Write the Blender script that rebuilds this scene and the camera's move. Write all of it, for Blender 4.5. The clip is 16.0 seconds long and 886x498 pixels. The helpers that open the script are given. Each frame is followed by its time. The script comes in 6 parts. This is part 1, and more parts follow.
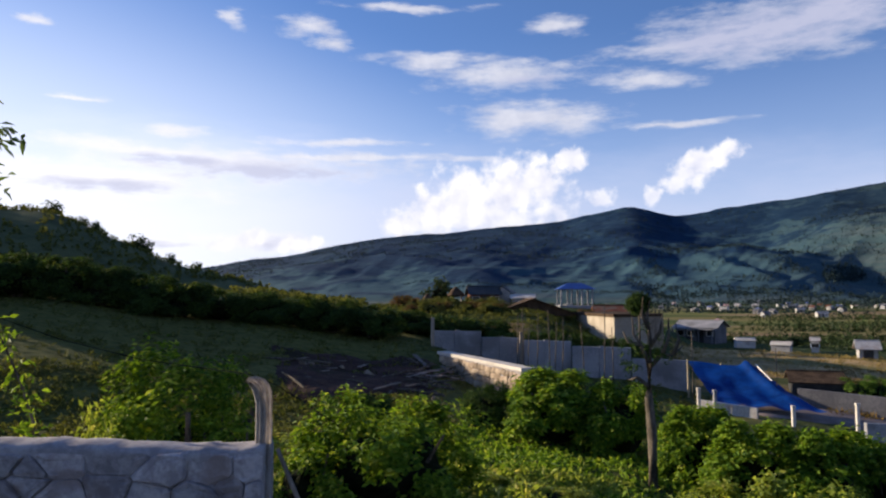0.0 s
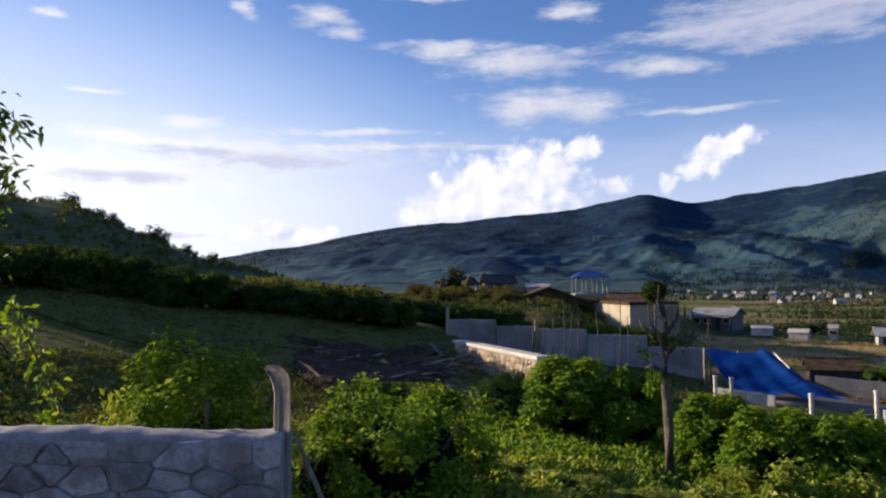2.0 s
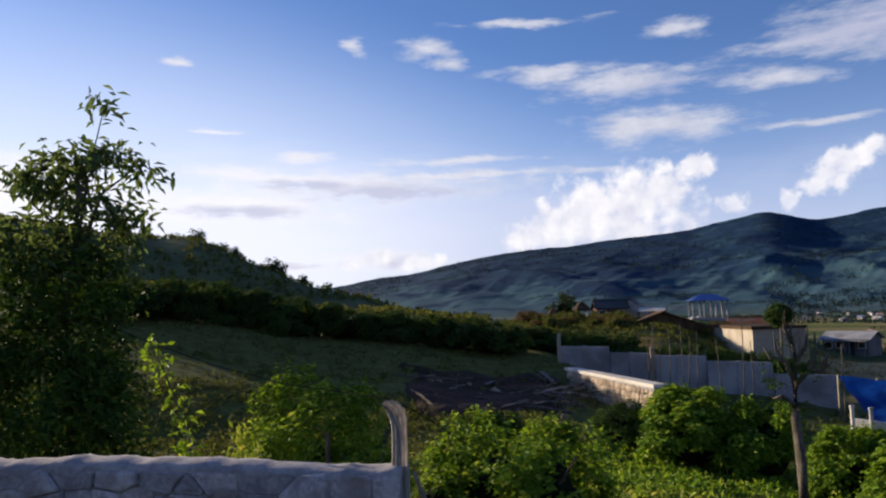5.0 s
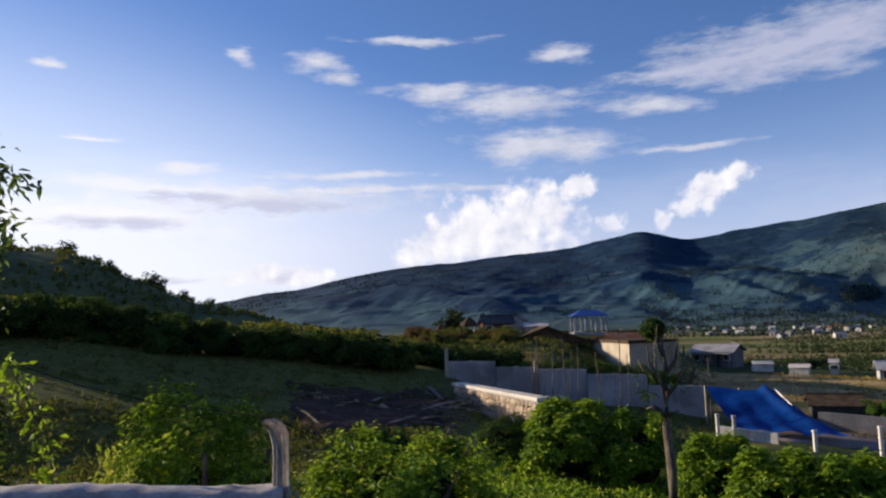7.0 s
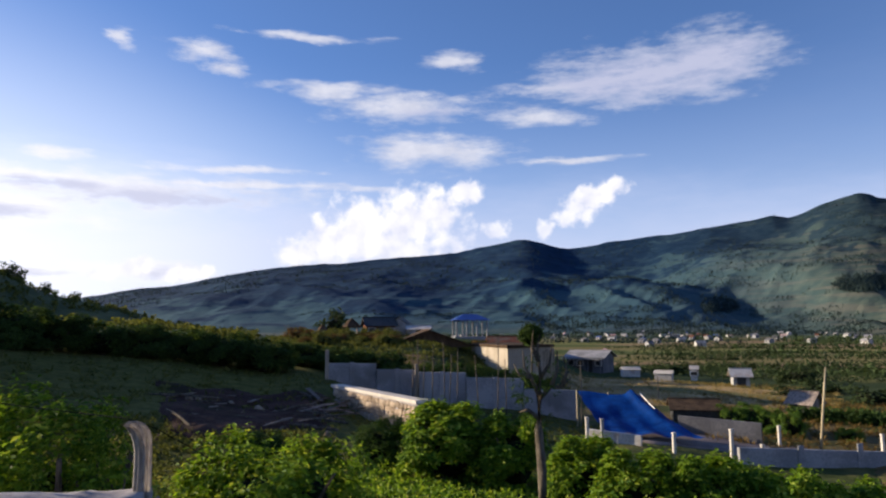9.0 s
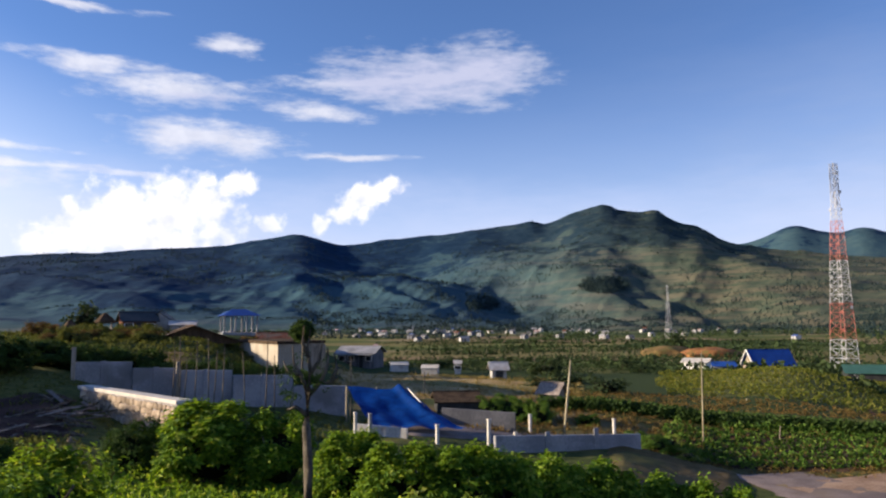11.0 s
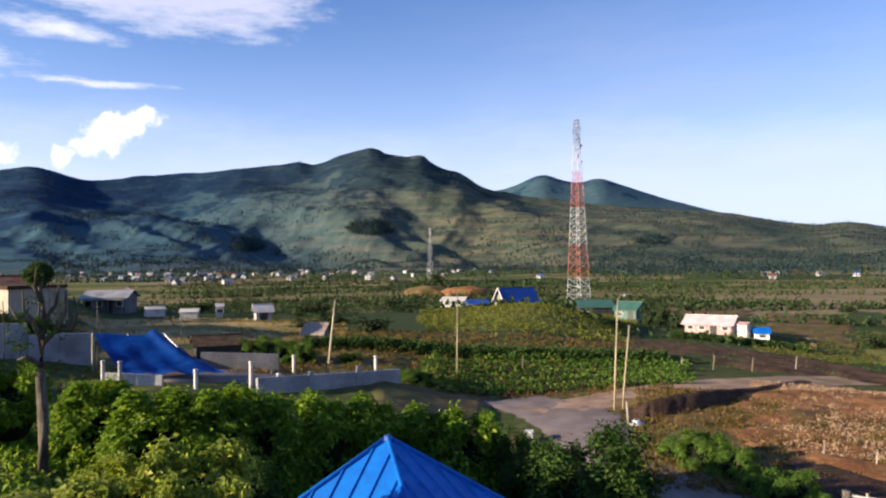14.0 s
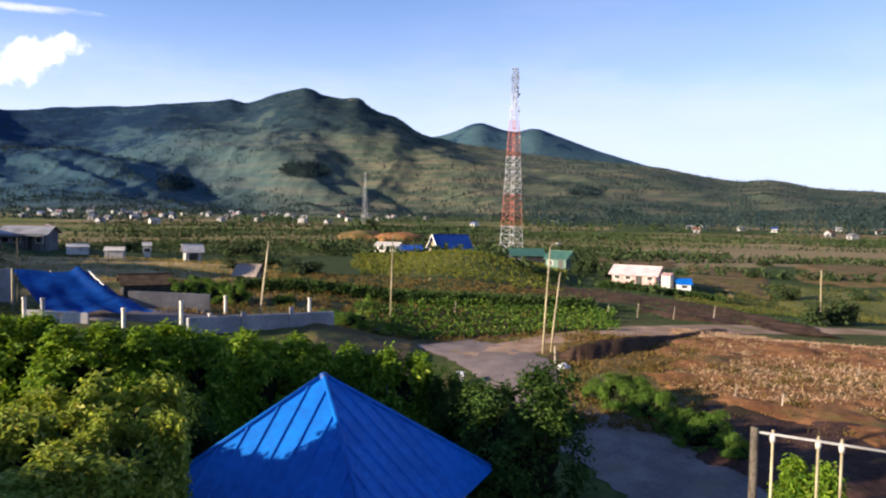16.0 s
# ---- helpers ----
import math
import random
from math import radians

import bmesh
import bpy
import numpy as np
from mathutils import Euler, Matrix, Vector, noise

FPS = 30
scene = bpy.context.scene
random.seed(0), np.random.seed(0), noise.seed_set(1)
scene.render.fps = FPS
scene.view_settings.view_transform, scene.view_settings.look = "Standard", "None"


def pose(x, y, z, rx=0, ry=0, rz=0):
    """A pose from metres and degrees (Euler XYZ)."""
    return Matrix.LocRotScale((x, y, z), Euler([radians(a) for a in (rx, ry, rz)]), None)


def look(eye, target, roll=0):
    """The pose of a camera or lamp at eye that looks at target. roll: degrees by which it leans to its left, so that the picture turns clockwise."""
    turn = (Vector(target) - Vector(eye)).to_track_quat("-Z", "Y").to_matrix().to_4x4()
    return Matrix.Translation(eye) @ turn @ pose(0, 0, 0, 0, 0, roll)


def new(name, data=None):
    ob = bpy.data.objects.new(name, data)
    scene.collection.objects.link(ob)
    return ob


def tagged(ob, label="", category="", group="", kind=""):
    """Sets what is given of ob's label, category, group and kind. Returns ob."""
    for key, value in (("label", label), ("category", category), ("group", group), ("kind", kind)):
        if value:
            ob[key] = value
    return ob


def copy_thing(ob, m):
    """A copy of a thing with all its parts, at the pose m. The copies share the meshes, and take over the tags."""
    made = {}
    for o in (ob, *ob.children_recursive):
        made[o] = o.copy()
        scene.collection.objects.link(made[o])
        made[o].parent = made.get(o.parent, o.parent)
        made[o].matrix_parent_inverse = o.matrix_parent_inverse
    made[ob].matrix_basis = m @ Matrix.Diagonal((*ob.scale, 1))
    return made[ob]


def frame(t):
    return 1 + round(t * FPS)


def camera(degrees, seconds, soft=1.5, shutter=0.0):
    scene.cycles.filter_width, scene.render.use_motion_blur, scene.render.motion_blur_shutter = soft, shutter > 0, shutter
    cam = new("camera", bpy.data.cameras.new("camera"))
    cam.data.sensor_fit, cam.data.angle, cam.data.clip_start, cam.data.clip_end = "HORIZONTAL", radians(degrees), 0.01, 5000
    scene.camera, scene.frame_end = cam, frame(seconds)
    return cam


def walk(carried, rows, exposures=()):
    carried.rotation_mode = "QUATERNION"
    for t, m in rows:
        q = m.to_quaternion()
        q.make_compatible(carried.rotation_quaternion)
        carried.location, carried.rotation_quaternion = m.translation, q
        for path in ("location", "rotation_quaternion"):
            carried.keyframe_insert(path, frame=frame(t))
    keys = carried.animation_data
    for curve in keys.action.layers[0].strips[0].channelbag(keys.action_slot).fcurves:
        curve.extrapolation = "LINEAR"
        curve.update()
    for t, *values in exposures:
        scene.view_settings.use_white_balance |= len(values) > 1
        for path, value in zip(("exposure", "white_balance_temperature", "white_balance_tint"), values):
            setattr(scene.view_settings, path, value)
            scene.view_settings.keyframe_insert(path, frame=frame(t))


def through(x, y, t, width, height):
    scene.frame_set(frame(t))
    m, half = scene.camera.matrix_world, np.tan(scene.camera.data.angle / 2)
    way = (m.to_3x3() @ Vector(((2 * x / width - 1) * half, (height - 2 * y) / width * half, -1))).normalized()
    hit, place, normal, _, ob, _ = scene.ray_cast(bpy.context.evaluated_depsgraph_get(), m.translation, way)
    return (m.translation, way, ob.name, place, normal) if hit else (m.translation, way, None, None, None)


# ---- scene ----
cam = camera(61.95, 16.0, 2.2)
PATH = [
    (0.0, pose(-0.002, 0.003, 6.299, 94.10, -0.00, -0.00)),
    (0.5, pose(-0.007, 0.007, 6.299, 93.88, -0.08, 0.43)),
    (1.0, pose(-0.011, 0.010, 6.299, 93.65, -0.22, 0.74)),
    (1.5, pose(-0.005, 0.005, 6.298, 93.45, -0.07, 0.90)),
    (2.0, pose(-0.010, -0.002, 6.293, 93.25, 0.30, 1.14)),
    (2.5, pose(-0.011, -0.004, 6.294, 93.17, 0.80, 2.04)),
    (3.0, pose(-0.016, -0.009, 6.308, 93.22, 1.26, 7.41)),
    (3.5, pose(-0.011, -0.017, 6.330, 93.44, 1.25, 9.82)),
    (6.0, pose(-0.035, -0.041, 6.353, 96.43, 0.89, 8.59)),
    (6.5, pose(-0.027, -0.041, 6.354, 96.45, 1.18, 5.13)),
    (7.0, pose(-0.003, -0.043, 6.347, 96.41, 1.38, 1.01)),
    (7.5, pose(0.011, -0.054, 6.355, 96.30, 1.39, -3.85)),
    (8.0, pose(0.020, -0.064, 6.354, 96.28, 1.16, -6.77)),
    (8.5, pose(0.016, -0.064, 6.352, 96.40, 0.58, -7.24)),
    (9.0, pose(0.030, -0.063, 6.352, 96.46, 0.19, -8.00)),
    (9.5, pose(0.058, -0.049, 6.362, 96.54, 0.65, -16.19)),
    (10.0, pose(0.075, -0.024, 6.352, 96.48, 0.85, -21.19)),
    (12.5, pose(0.076, 0.080, 6.345, 94.54, -0.46, -35.34)),
    (13.0, pose(0.113, 0.065, 6.363, 93.98, 0.07, -41.10)),
    (13.5, pose(0.138, 0.030, 6.348, 92.55, 0.37, -42.94)),
    (14.0, pose(0.154, -0.021, 6.319, 91.50, 0.50, -43.33)),
    (14.5, pose(0.144, -0.055, 6.286, 88.75, 0.35, -43.60)),
    (15.0, pose(0.128, -0.062, 6.281, 88.19, -0.16, -43.97)),
    (15.5, pose(0.074, -0.043, 6.256, 87.88, -0.67, -45.00)),
    (16.0, pose(0.033, -0.027, 6.252, 87.35, -1.13, -48.40)),
]
walk(cam, PATH, [(0.0, 0.80), (3.5, 0.76), (6.0, 0.64), (8.0, 0.76), (9.0, 0.82), (10.0, 0.92), (12.5, 1.06), (14.5, 1.29), (16.0, 1.32)])

EYE = 6.3            # the eye's height over the road
SUN_AZ, SUN_EL = -66.0, 14.0


def at(az, d, z=0.0):
    """A place d metres off at the bearing az (degrees, to the right of y) and the height z."""
    return Vector((d * math.sin(radians(az)), d * math.cos(radians(az)), z))


def zat(el, d):
    """The height of what shows at the elevation el, d metres off."""
    return EYE + d * math.tan(radians(el))


# ---- light ----
sun = new("sun", bpy.data.lights.new("sun", "SUN"))
sun.data.energy, sun.data.angle, sun.data.color = 5.0, radians(0.6), (1.0, 0.84, 0.62)
sun.matrix_world = look((0, 0, 0), (-math.sin(radians(SUN_AZ)), -math.cos(radians(SUN_AZ)), -math.tan(radians(SUN_EL))))

world = bpy.data.worlds.new("sky")
scene.world = world
world.use_nodes = True


class Nodes:
    """Short hand for a node tree."""

    def __init__(self, tree):
        self.tree = tree
        tree.nodes.clear()

    def node(self, kind, **ins):
        n = self.tree.nodes.new(kind)
        for key, value in ins.items():
            self.put(n.inputs[key.replace("_", " ")], value)
        return n

    def put(self, socket, value):
        if isinstance(value, bpy.types.NodeSocket):
            self.tree.links.new(value, socket)
        elif value is not None:
            socket.default_value = value

    def math(self, op, a, b=None, c=None, clamp=False):
        n = self.tree.nodes.new("ShaderNodeMath")
        n.operation, n.use_clamp = op, clamp
        for i, v in enumerate((a, b, c)):
            self.put(n.inputs[i], v)
        return n.outputs[0]

    def vec(self, op, a, b=None):
        n = self.tree.nodes.new("ShaderNodeVectorMath")
        n.operation = op
        for i, v in enumerate((a, b)):
            self.put(n.inputs[i], v)
        return n.outputs["Value" if op in ("LENGTH", "DISTANCE", "DOT_PRODUCT") else "Vector"]

    def step(self, v, lo, hi, a=0.0, b=1.0):
        n = self.tree.nodes.new("ShaderNodeMapRange")
        n.interpolation_type = "SMOOTHSTEP"
        for i, x in enumerate((v, lo, hi, a, b)):
            self.put(n.inputs[i], x)
        return n.outputs[0]

    def mix(self, f, a, b, blend="MIX"):
        n = self.tree.nodes.new("ShaderNodeMix")
        n.data_type, n.blend_type = "RGBA", blend
        self.put(n.inputs["Factor"], f)
        for sock, v in ((n.inputs[6], a), (n.inputs[7], b)):
            self.put(sock, (*v, 1.0) if isinstance(v, tuple) and len(v) == 3 else v)
        return n.outputs[2]

    def noise(self, vector, scale, detail=4.0, rough=0.55, distort=0.0):
        n = self.tree.nodes.new("ShaderNodeTexNoise")
        for key, v in (("Vector", vector), ("Scale", scale), ("Detail", detail), ("Roughness", rough), ("Distortion", distort)):
            self.put(n.inputs[key], v)
        return n.outputs[0]


# clouds: bearing, elevation, half width, half height, all in degrees
WISPS = [(-30.0, 19.0, 1.2, 0.37), (-16.0, 20.5, 0.9, 0.56), (-10.6, 20.4, 2.3, 0.69), (-8.5, 19.4, 1.2, 0.41), (-2.7, 22.2, 4.8, 0.32), (9.0, 20.7, 2.2, 0.57),
         (-0.3, 18.5, 5.0, 0.59), (4.9, 17.3, 5.3, 1.09), (7.2, 13.9, 5.3, 1.28), (15.5, 16.5, 3.9, 0.65), (18.9, 18.5, 6.8, 0.55), (23.3, 19.0, 6.8, 1.9),
         (28.4, 19.4, 4.5, 2.17), (17.7, 13.2, 4.0, 0.3), (-27.1, 14.1, 2.0, 0.2), (-20.2, 12.4, 1.7, 0.53), (-21.8, 10.9, 7.8, 0.49),
         (-15.3, 10.3, 11.2, 1.1), (-8.0, 12.2, 5.7, 0.3), (-8.0, 11.1, 12.1, 0.3), (-25.2, 8.7, 8.5, 1.36), (-20.1, 4.1, 3.1, 0.5), (-14.0, 4.5, 4.4, 0.85), (-40.0, 9.5, 8.0, 2.0)]
PUFFS = [(-3.0, 6.1, 1.9, 1.0), (-0.3, 6.9, 2.9, 1.95), (2.3, 7.8, 3.2, 2.5), (5.0, 8.5, 3.1, 2.7), (7.4, 9.1, 2.4, 2.2), (-14.5, 4.7, 1.5, 0.8), (-16.8, 4.2, 1.2, 0.6), (-10.5, 4.4, 1.2, 0.7), (10.1, 10.8, 1.4, 0.9), (3.8, 6.6, 6.6, 1.57),
         (12.3, 8.0, 1.0, 0.7), (16.0, 8.0, 0.6, 0.65), (17.7, 8.8, 1.1, 0.9), (18.4, 9.3, 1.5, 1.0), (19.2, 10.0, 1.5, 1.0), (20.2, 10.4, 1.4, 0.9), (21.1, 10.9, 1.4, 0.75), (-12.0, 4.3, 1.6, 0.6)]
SHADES = [(-13.2, 9.7, 7.0, 0.75), (-20.0, 10.2, 4.0, 0.45), (-25.0, 8.2, 5.0, 0.5), (-6.0, 10.2, 3.0, 0.35), (-20.9, 3.9, 3.6, 0.6), (-12.1, 4.2, 2.2, 0.6), (8.5, 16.6, 3.5, 0.6), (23.0, 19.0, 8.0, 2.3), (28.4, 19.4, 5.5, 2.3), (13.3, 7.4, 1.3, 0.4)]


def build_sky():
    n = Nodes(world.node_tree)
    way = n.node("ShaderNodeTexCoord").outputs["Generated"]
    sep = n.node("ShaderNodeSeparateXYZ", Vector=way).outputs
    az = n.math("MULTIPLY", n.math("ARCTAN2", sep[0], sep[1]), 57.2958)
    el = n.math("MULTIPLY", n.math("ARCSINE", sep[2]), 57.2958)
    spot = n.node("ShaderNodeCombineXYZ", X=az, Y=el).outputs[0]
    air = n.node("ShaderNodeTexSky")
    air.sky_type, air.sun_disc = "NISHITA", False
    air.sun_elevation, air.sun_rotation = radians(SUN_EL + 8), radians(SUN_AZ)
    air.altitude, air.air_density, air.dust_density, air.ozone_density = 1200.0, 1.0, 0.6, 2.5
    sky = air.outputs[0]

    def field(blobs, warp, scale, stretch):
        flat = n.vec("MULTIPLY", spot, stretch)
        shift = n.node("ShaderNodeTexNoise", Vector=flat, Scale=scale, Detail=6.0, Roughness=0.6).outputs[1]
        bent = n.vec("ADD", spot, n.vec("MULTIPLY", n.vec("SUBTRACT", shift, (0.5, 0.5, 0.5)), warp))
        best = None
        for a, e, w, h in blobs:
            r = n.vec("LENGTH", n.vec("MULTIPLY", n.vec("SUBTRACT", bent, (a, e, 0.0)), (1 / w, 1 / h, 0.0)))
            best = r if best is None else n.math("MINIMUM", best, r)
        return best, flat

    wisp, flat = field(WISPS, (6.0, 1.6, 0.0), 0.42, (0.30, 1.0, 1.0))
    fibre = n.noise(flat, 1.1, 8.0, 0.62)
    wisp = n.math("MULTIPLY", n.step(n.math("ADD", wisp, n.math("MULTIPLY", n.math("SUBTRACT", fibre, 0.5), 2.3)), 1.42, 0.15), 0.84)
    under, flat = field(SHADES, (4.0, 1.0, 0.0), 0.5, (0.30, 1.0, 1.0))
    under = n.math("MULTIPLY", n.step(n.math("ADD", under, n.math("MULTIPLY", n.math("SUBTRACT", fibre, 0.5), 1.6)), 1.5, 0.3), 0.88)
    puff, flat = field(PUFFS, (1.9, 1.7, 0.0), 0.62, (1.0, 1.0, 1.0))
    lump = n.noise(flat, 0.8, 7.0, 0.55)
    cell = n.node("ShaderNodeTexVoronoi", Vector=n.vec("ADD", spot, n.vec("MULTIPLY", n.node("ShaderNodeTexNoise", Vector=spot, Scale=0.9, Detail=5.0).outputs[1], (1.2, 1.2, 0.0))), Scale=0.85).outputs["Distance"]
    lump = n.math("ADD", lump, n.math("MULTIPLY", n.math("SUBTRACT", cell, 0.45), 0.22))
    puff = n.step(n.math("ADD", puff, n.math("MULTIPLY", n.math("SUBTRACT", lump, 0.5), 1.9)), 1.3, 0.5)
    # the same lumps a little nearer to the sun tell the lit side from the shaded one
    soft = n.noise(flat, 0.45, 3.0, 0.5)
    toward = n.noise(n.vec("ADD", flat, (-0.55, 0.5, 0.0)), 0.45, 3.0, 0.5)
    lit = n.math("ADD", n.math("ADD", 0.62, n.math("MULTIPLY", n.math("SUBTRACT", 0.5, cell), 0.55)), n.math("MULTIPLY", n.math("SUBTRACT", soft, toward), 1.9), clamp=True)
    glow = n.step(n.vec("LENGTH", n.vec("MULTIPLY", n.vec("SUBTRACT", spot, (-36.0, 5.0, 0.0)), (0.022, 0.045, 0.0))), 1.0, 0.1)
    low = n.math("MULTIPLY", n.step(el, 21.0, 0.0), 0.62)
    veil = n.math("MULTIPLY", n.math("MULTIPLY", n.step(az, 22.0, 62.0), n.step(el, 30.0, 6.0)), n.step(n.noise(n.vec("MULTIPLY", spot, (0.12, 0.5, 1.0)), 0.5, 6.0, 0.6), 0.2, 0.75, 0.08, 0.42))
    sky = n.mix(1.0, sky, (0.82, 0.99, 1.32), "MULTIPLY")
    haze = n.mix(low, sky, (5.3, 6.1, 8.2))
    haze = n.mix(veil, haze, (3.7, 4.2, 5.6))
    # a pale bank of vapour lies low over the range, thickest towards the sun
    bank_top = n.math("ADD", n.step(az, -10.0, 30.0, 11.5, 10.5), n.math("MULTIPLY", n.math("SUBTRACT", n.noise(n.vec("MULTIPLY", spot, (0.10, 0.35, 1.0)), 0.6, 6.0, 0.6), 0.5), 9.0))
    vapour = n.math("MULTIPLY", n.step(n.math("SUBTRACT", el, bank_top), 2.5, -5.0), n.step(az, 30.0, -25.0, 0.58, 0.80))
    haze = n.mix(vapour, haze, n.mix(n.step(az, -2.0, -24.0), (5.7, 6.1, 8.1), (8.2, 8.2, 10.0)))
    haze = n.mix(n.math("MULTIPLY", glow, 0.62), haze, (9.8, 10.0, 10.8))
    high = n.mix(n.noise(flat, 0.5, 6.0, 0.65), (4.6, 4.8, 6.0), (9.0, 8.8, 9.2))
    high = n.mix(n.math("MULTIPLY", glow, 0.7), high, (11.0, 10.7, 11.0))
    high = n.mix(n.math("MULTIPLY", under, n.step(wisp, 0.1, 0.7)), high, (5.2, 5.3, 6.9))
    base = n.mix(wisp, haze, high)
    heap_tone = n.mix(lit, (6.8, 6.9, 8.2), (10.2, 9.9, 10.0))
    base = n.mix(n.math("MULTIPLY", puff, n.step(n.math("SUBTRACT", el, n.math("MULTIPLY", n.step(az, 2.0, 12.0), 3.0)), 2.0, 8.0, 0.6, 0.96)), base, heap_tone)
    back = n.node("ShaderNodeBackground", Color=base, Strength=0.066)
    n.tree.links.new(back.outputs[0], n.node("ShaderNodeOutputWorld").inputs[0])


build_sky()

# ---- materials ----
def surface(name, a, b, scale=3.0, rough=0.85, bump=0.3, fine=8.0, third=None, metal=0.0, vary=0.0, world_space=True,
            stretch=(1, 1, 1), depth=0.02, gloss=0.5):
    """Two colours mixed by coarse and fine noise, a third in patches, with relief."""
    m = bpy.data.materials.new(name)
    m.use_nodes = True
    n = Nodes(m.node_tree)
    where = n.node("ShaderNodeNewGeometry").outputs["Position"] if world_space else n.node("ShaderNodeTexCoord").outputs["Object"]
    where = n.vec("MULTIPLY", where, stretch)
    coarse = n.noise(where, scale, 5.0)
    grain = n.noise(where, scale * fine, 4.0, 0.6)
    f = n.step(n.math("ADD", coarse, n.math("MULTIPLY", n.math("SUBTRACT", grain, 0.5), 0.7)), 0.32, 0.68)
    col = n.mix(f, a, b)
    if third:
        patch = n.step(n.noise(n.vec("ADD", where, (13.0, 7.0, 3.0)), scale * 0.6, 4.0), 0.52, 0.66)
        col = n.mix(patch, col, third)
    if vary:
        r = n.node("ShaderNodeObjectInfo").outputs["Random"]
        hsv = n.node("ShaderNodeHueSaturation", Color=col, Value=n.step(r, 0.0, 1.0, 1 - vary, 1 + vary))
        col = hsv.outputs[0]
    bs = n.node("ShaderNodeBsdfPrincipled", Base_Color=col, Roughness=n.step(grain, 0.2, 0.8, rough + 0.08, rough - 0.08), Metallic=metal)
    bs.inputs["Specular IOR Level"].default_value = gloss
    if rough >= 0.85:
        bs.inputs["Specular IOR Level"].default_value = 0.08
    relief = n.node("ShaderNodeBump", Strength=bump, Distance=depth, Height=n.math("ADD", coarse, n.math("MULTIPLY", grain, 0.6)))
    n.tree.links.new(relief.outputs[0], bs.inputs["Normal"])
    n.tree.links.new(bs.outputs[0], n.node("ShaderNodeOutputMaterial").inputs[0])
    return m


def leafy(name, a, b, tip=None, through=0.45, rough=0.5):
    """Leaves: each takes its own tone, and lets light through."""
    m = bpy.data.materials.new(name)
    m.use_nodes = True
    n = Nodes(m.node_tree)
    geo = n.node("ShaderNodeNewGeometry").outputs
    one = geo["Random Per Island"]
    patch = n.noise(geo["Position"], 1.4, 3.0)
    col = n.mix(n.step(n.math("ADD", n.math("MULTIPLY", one, 0.6), n.math("MULTIPLY", patch, 0.7)), 0.3, 0.95), a, b)
    if tip:
        col = n.mix(n.step(one, 0.86, 0.93), col, tip)
    bs = n.node("ShaderNodeBsdfPrincipled", Base_Color=col, Roughness=rough)
    bs.inputs["Specular IOR Level"].default_value = 0.14
    tr = n.node("ShaderNodeBsdfTranslucent", Color=n.mix(1.0, col, (1.25, 1.15, 0.6), "MULTIPLY"))
    mix = n.node("ShaderNodeMixShader", Fac=through)
    n.tree.links.new(bs.outputs[0], mix.inputs[1])
    n.tree.links.new(tr.outputs[0], mix.inputs[2])
    n.tree.links.new(mix.outputs[0], n.node("ShaderNodeOutputMaterial").inputs[0])
    return m


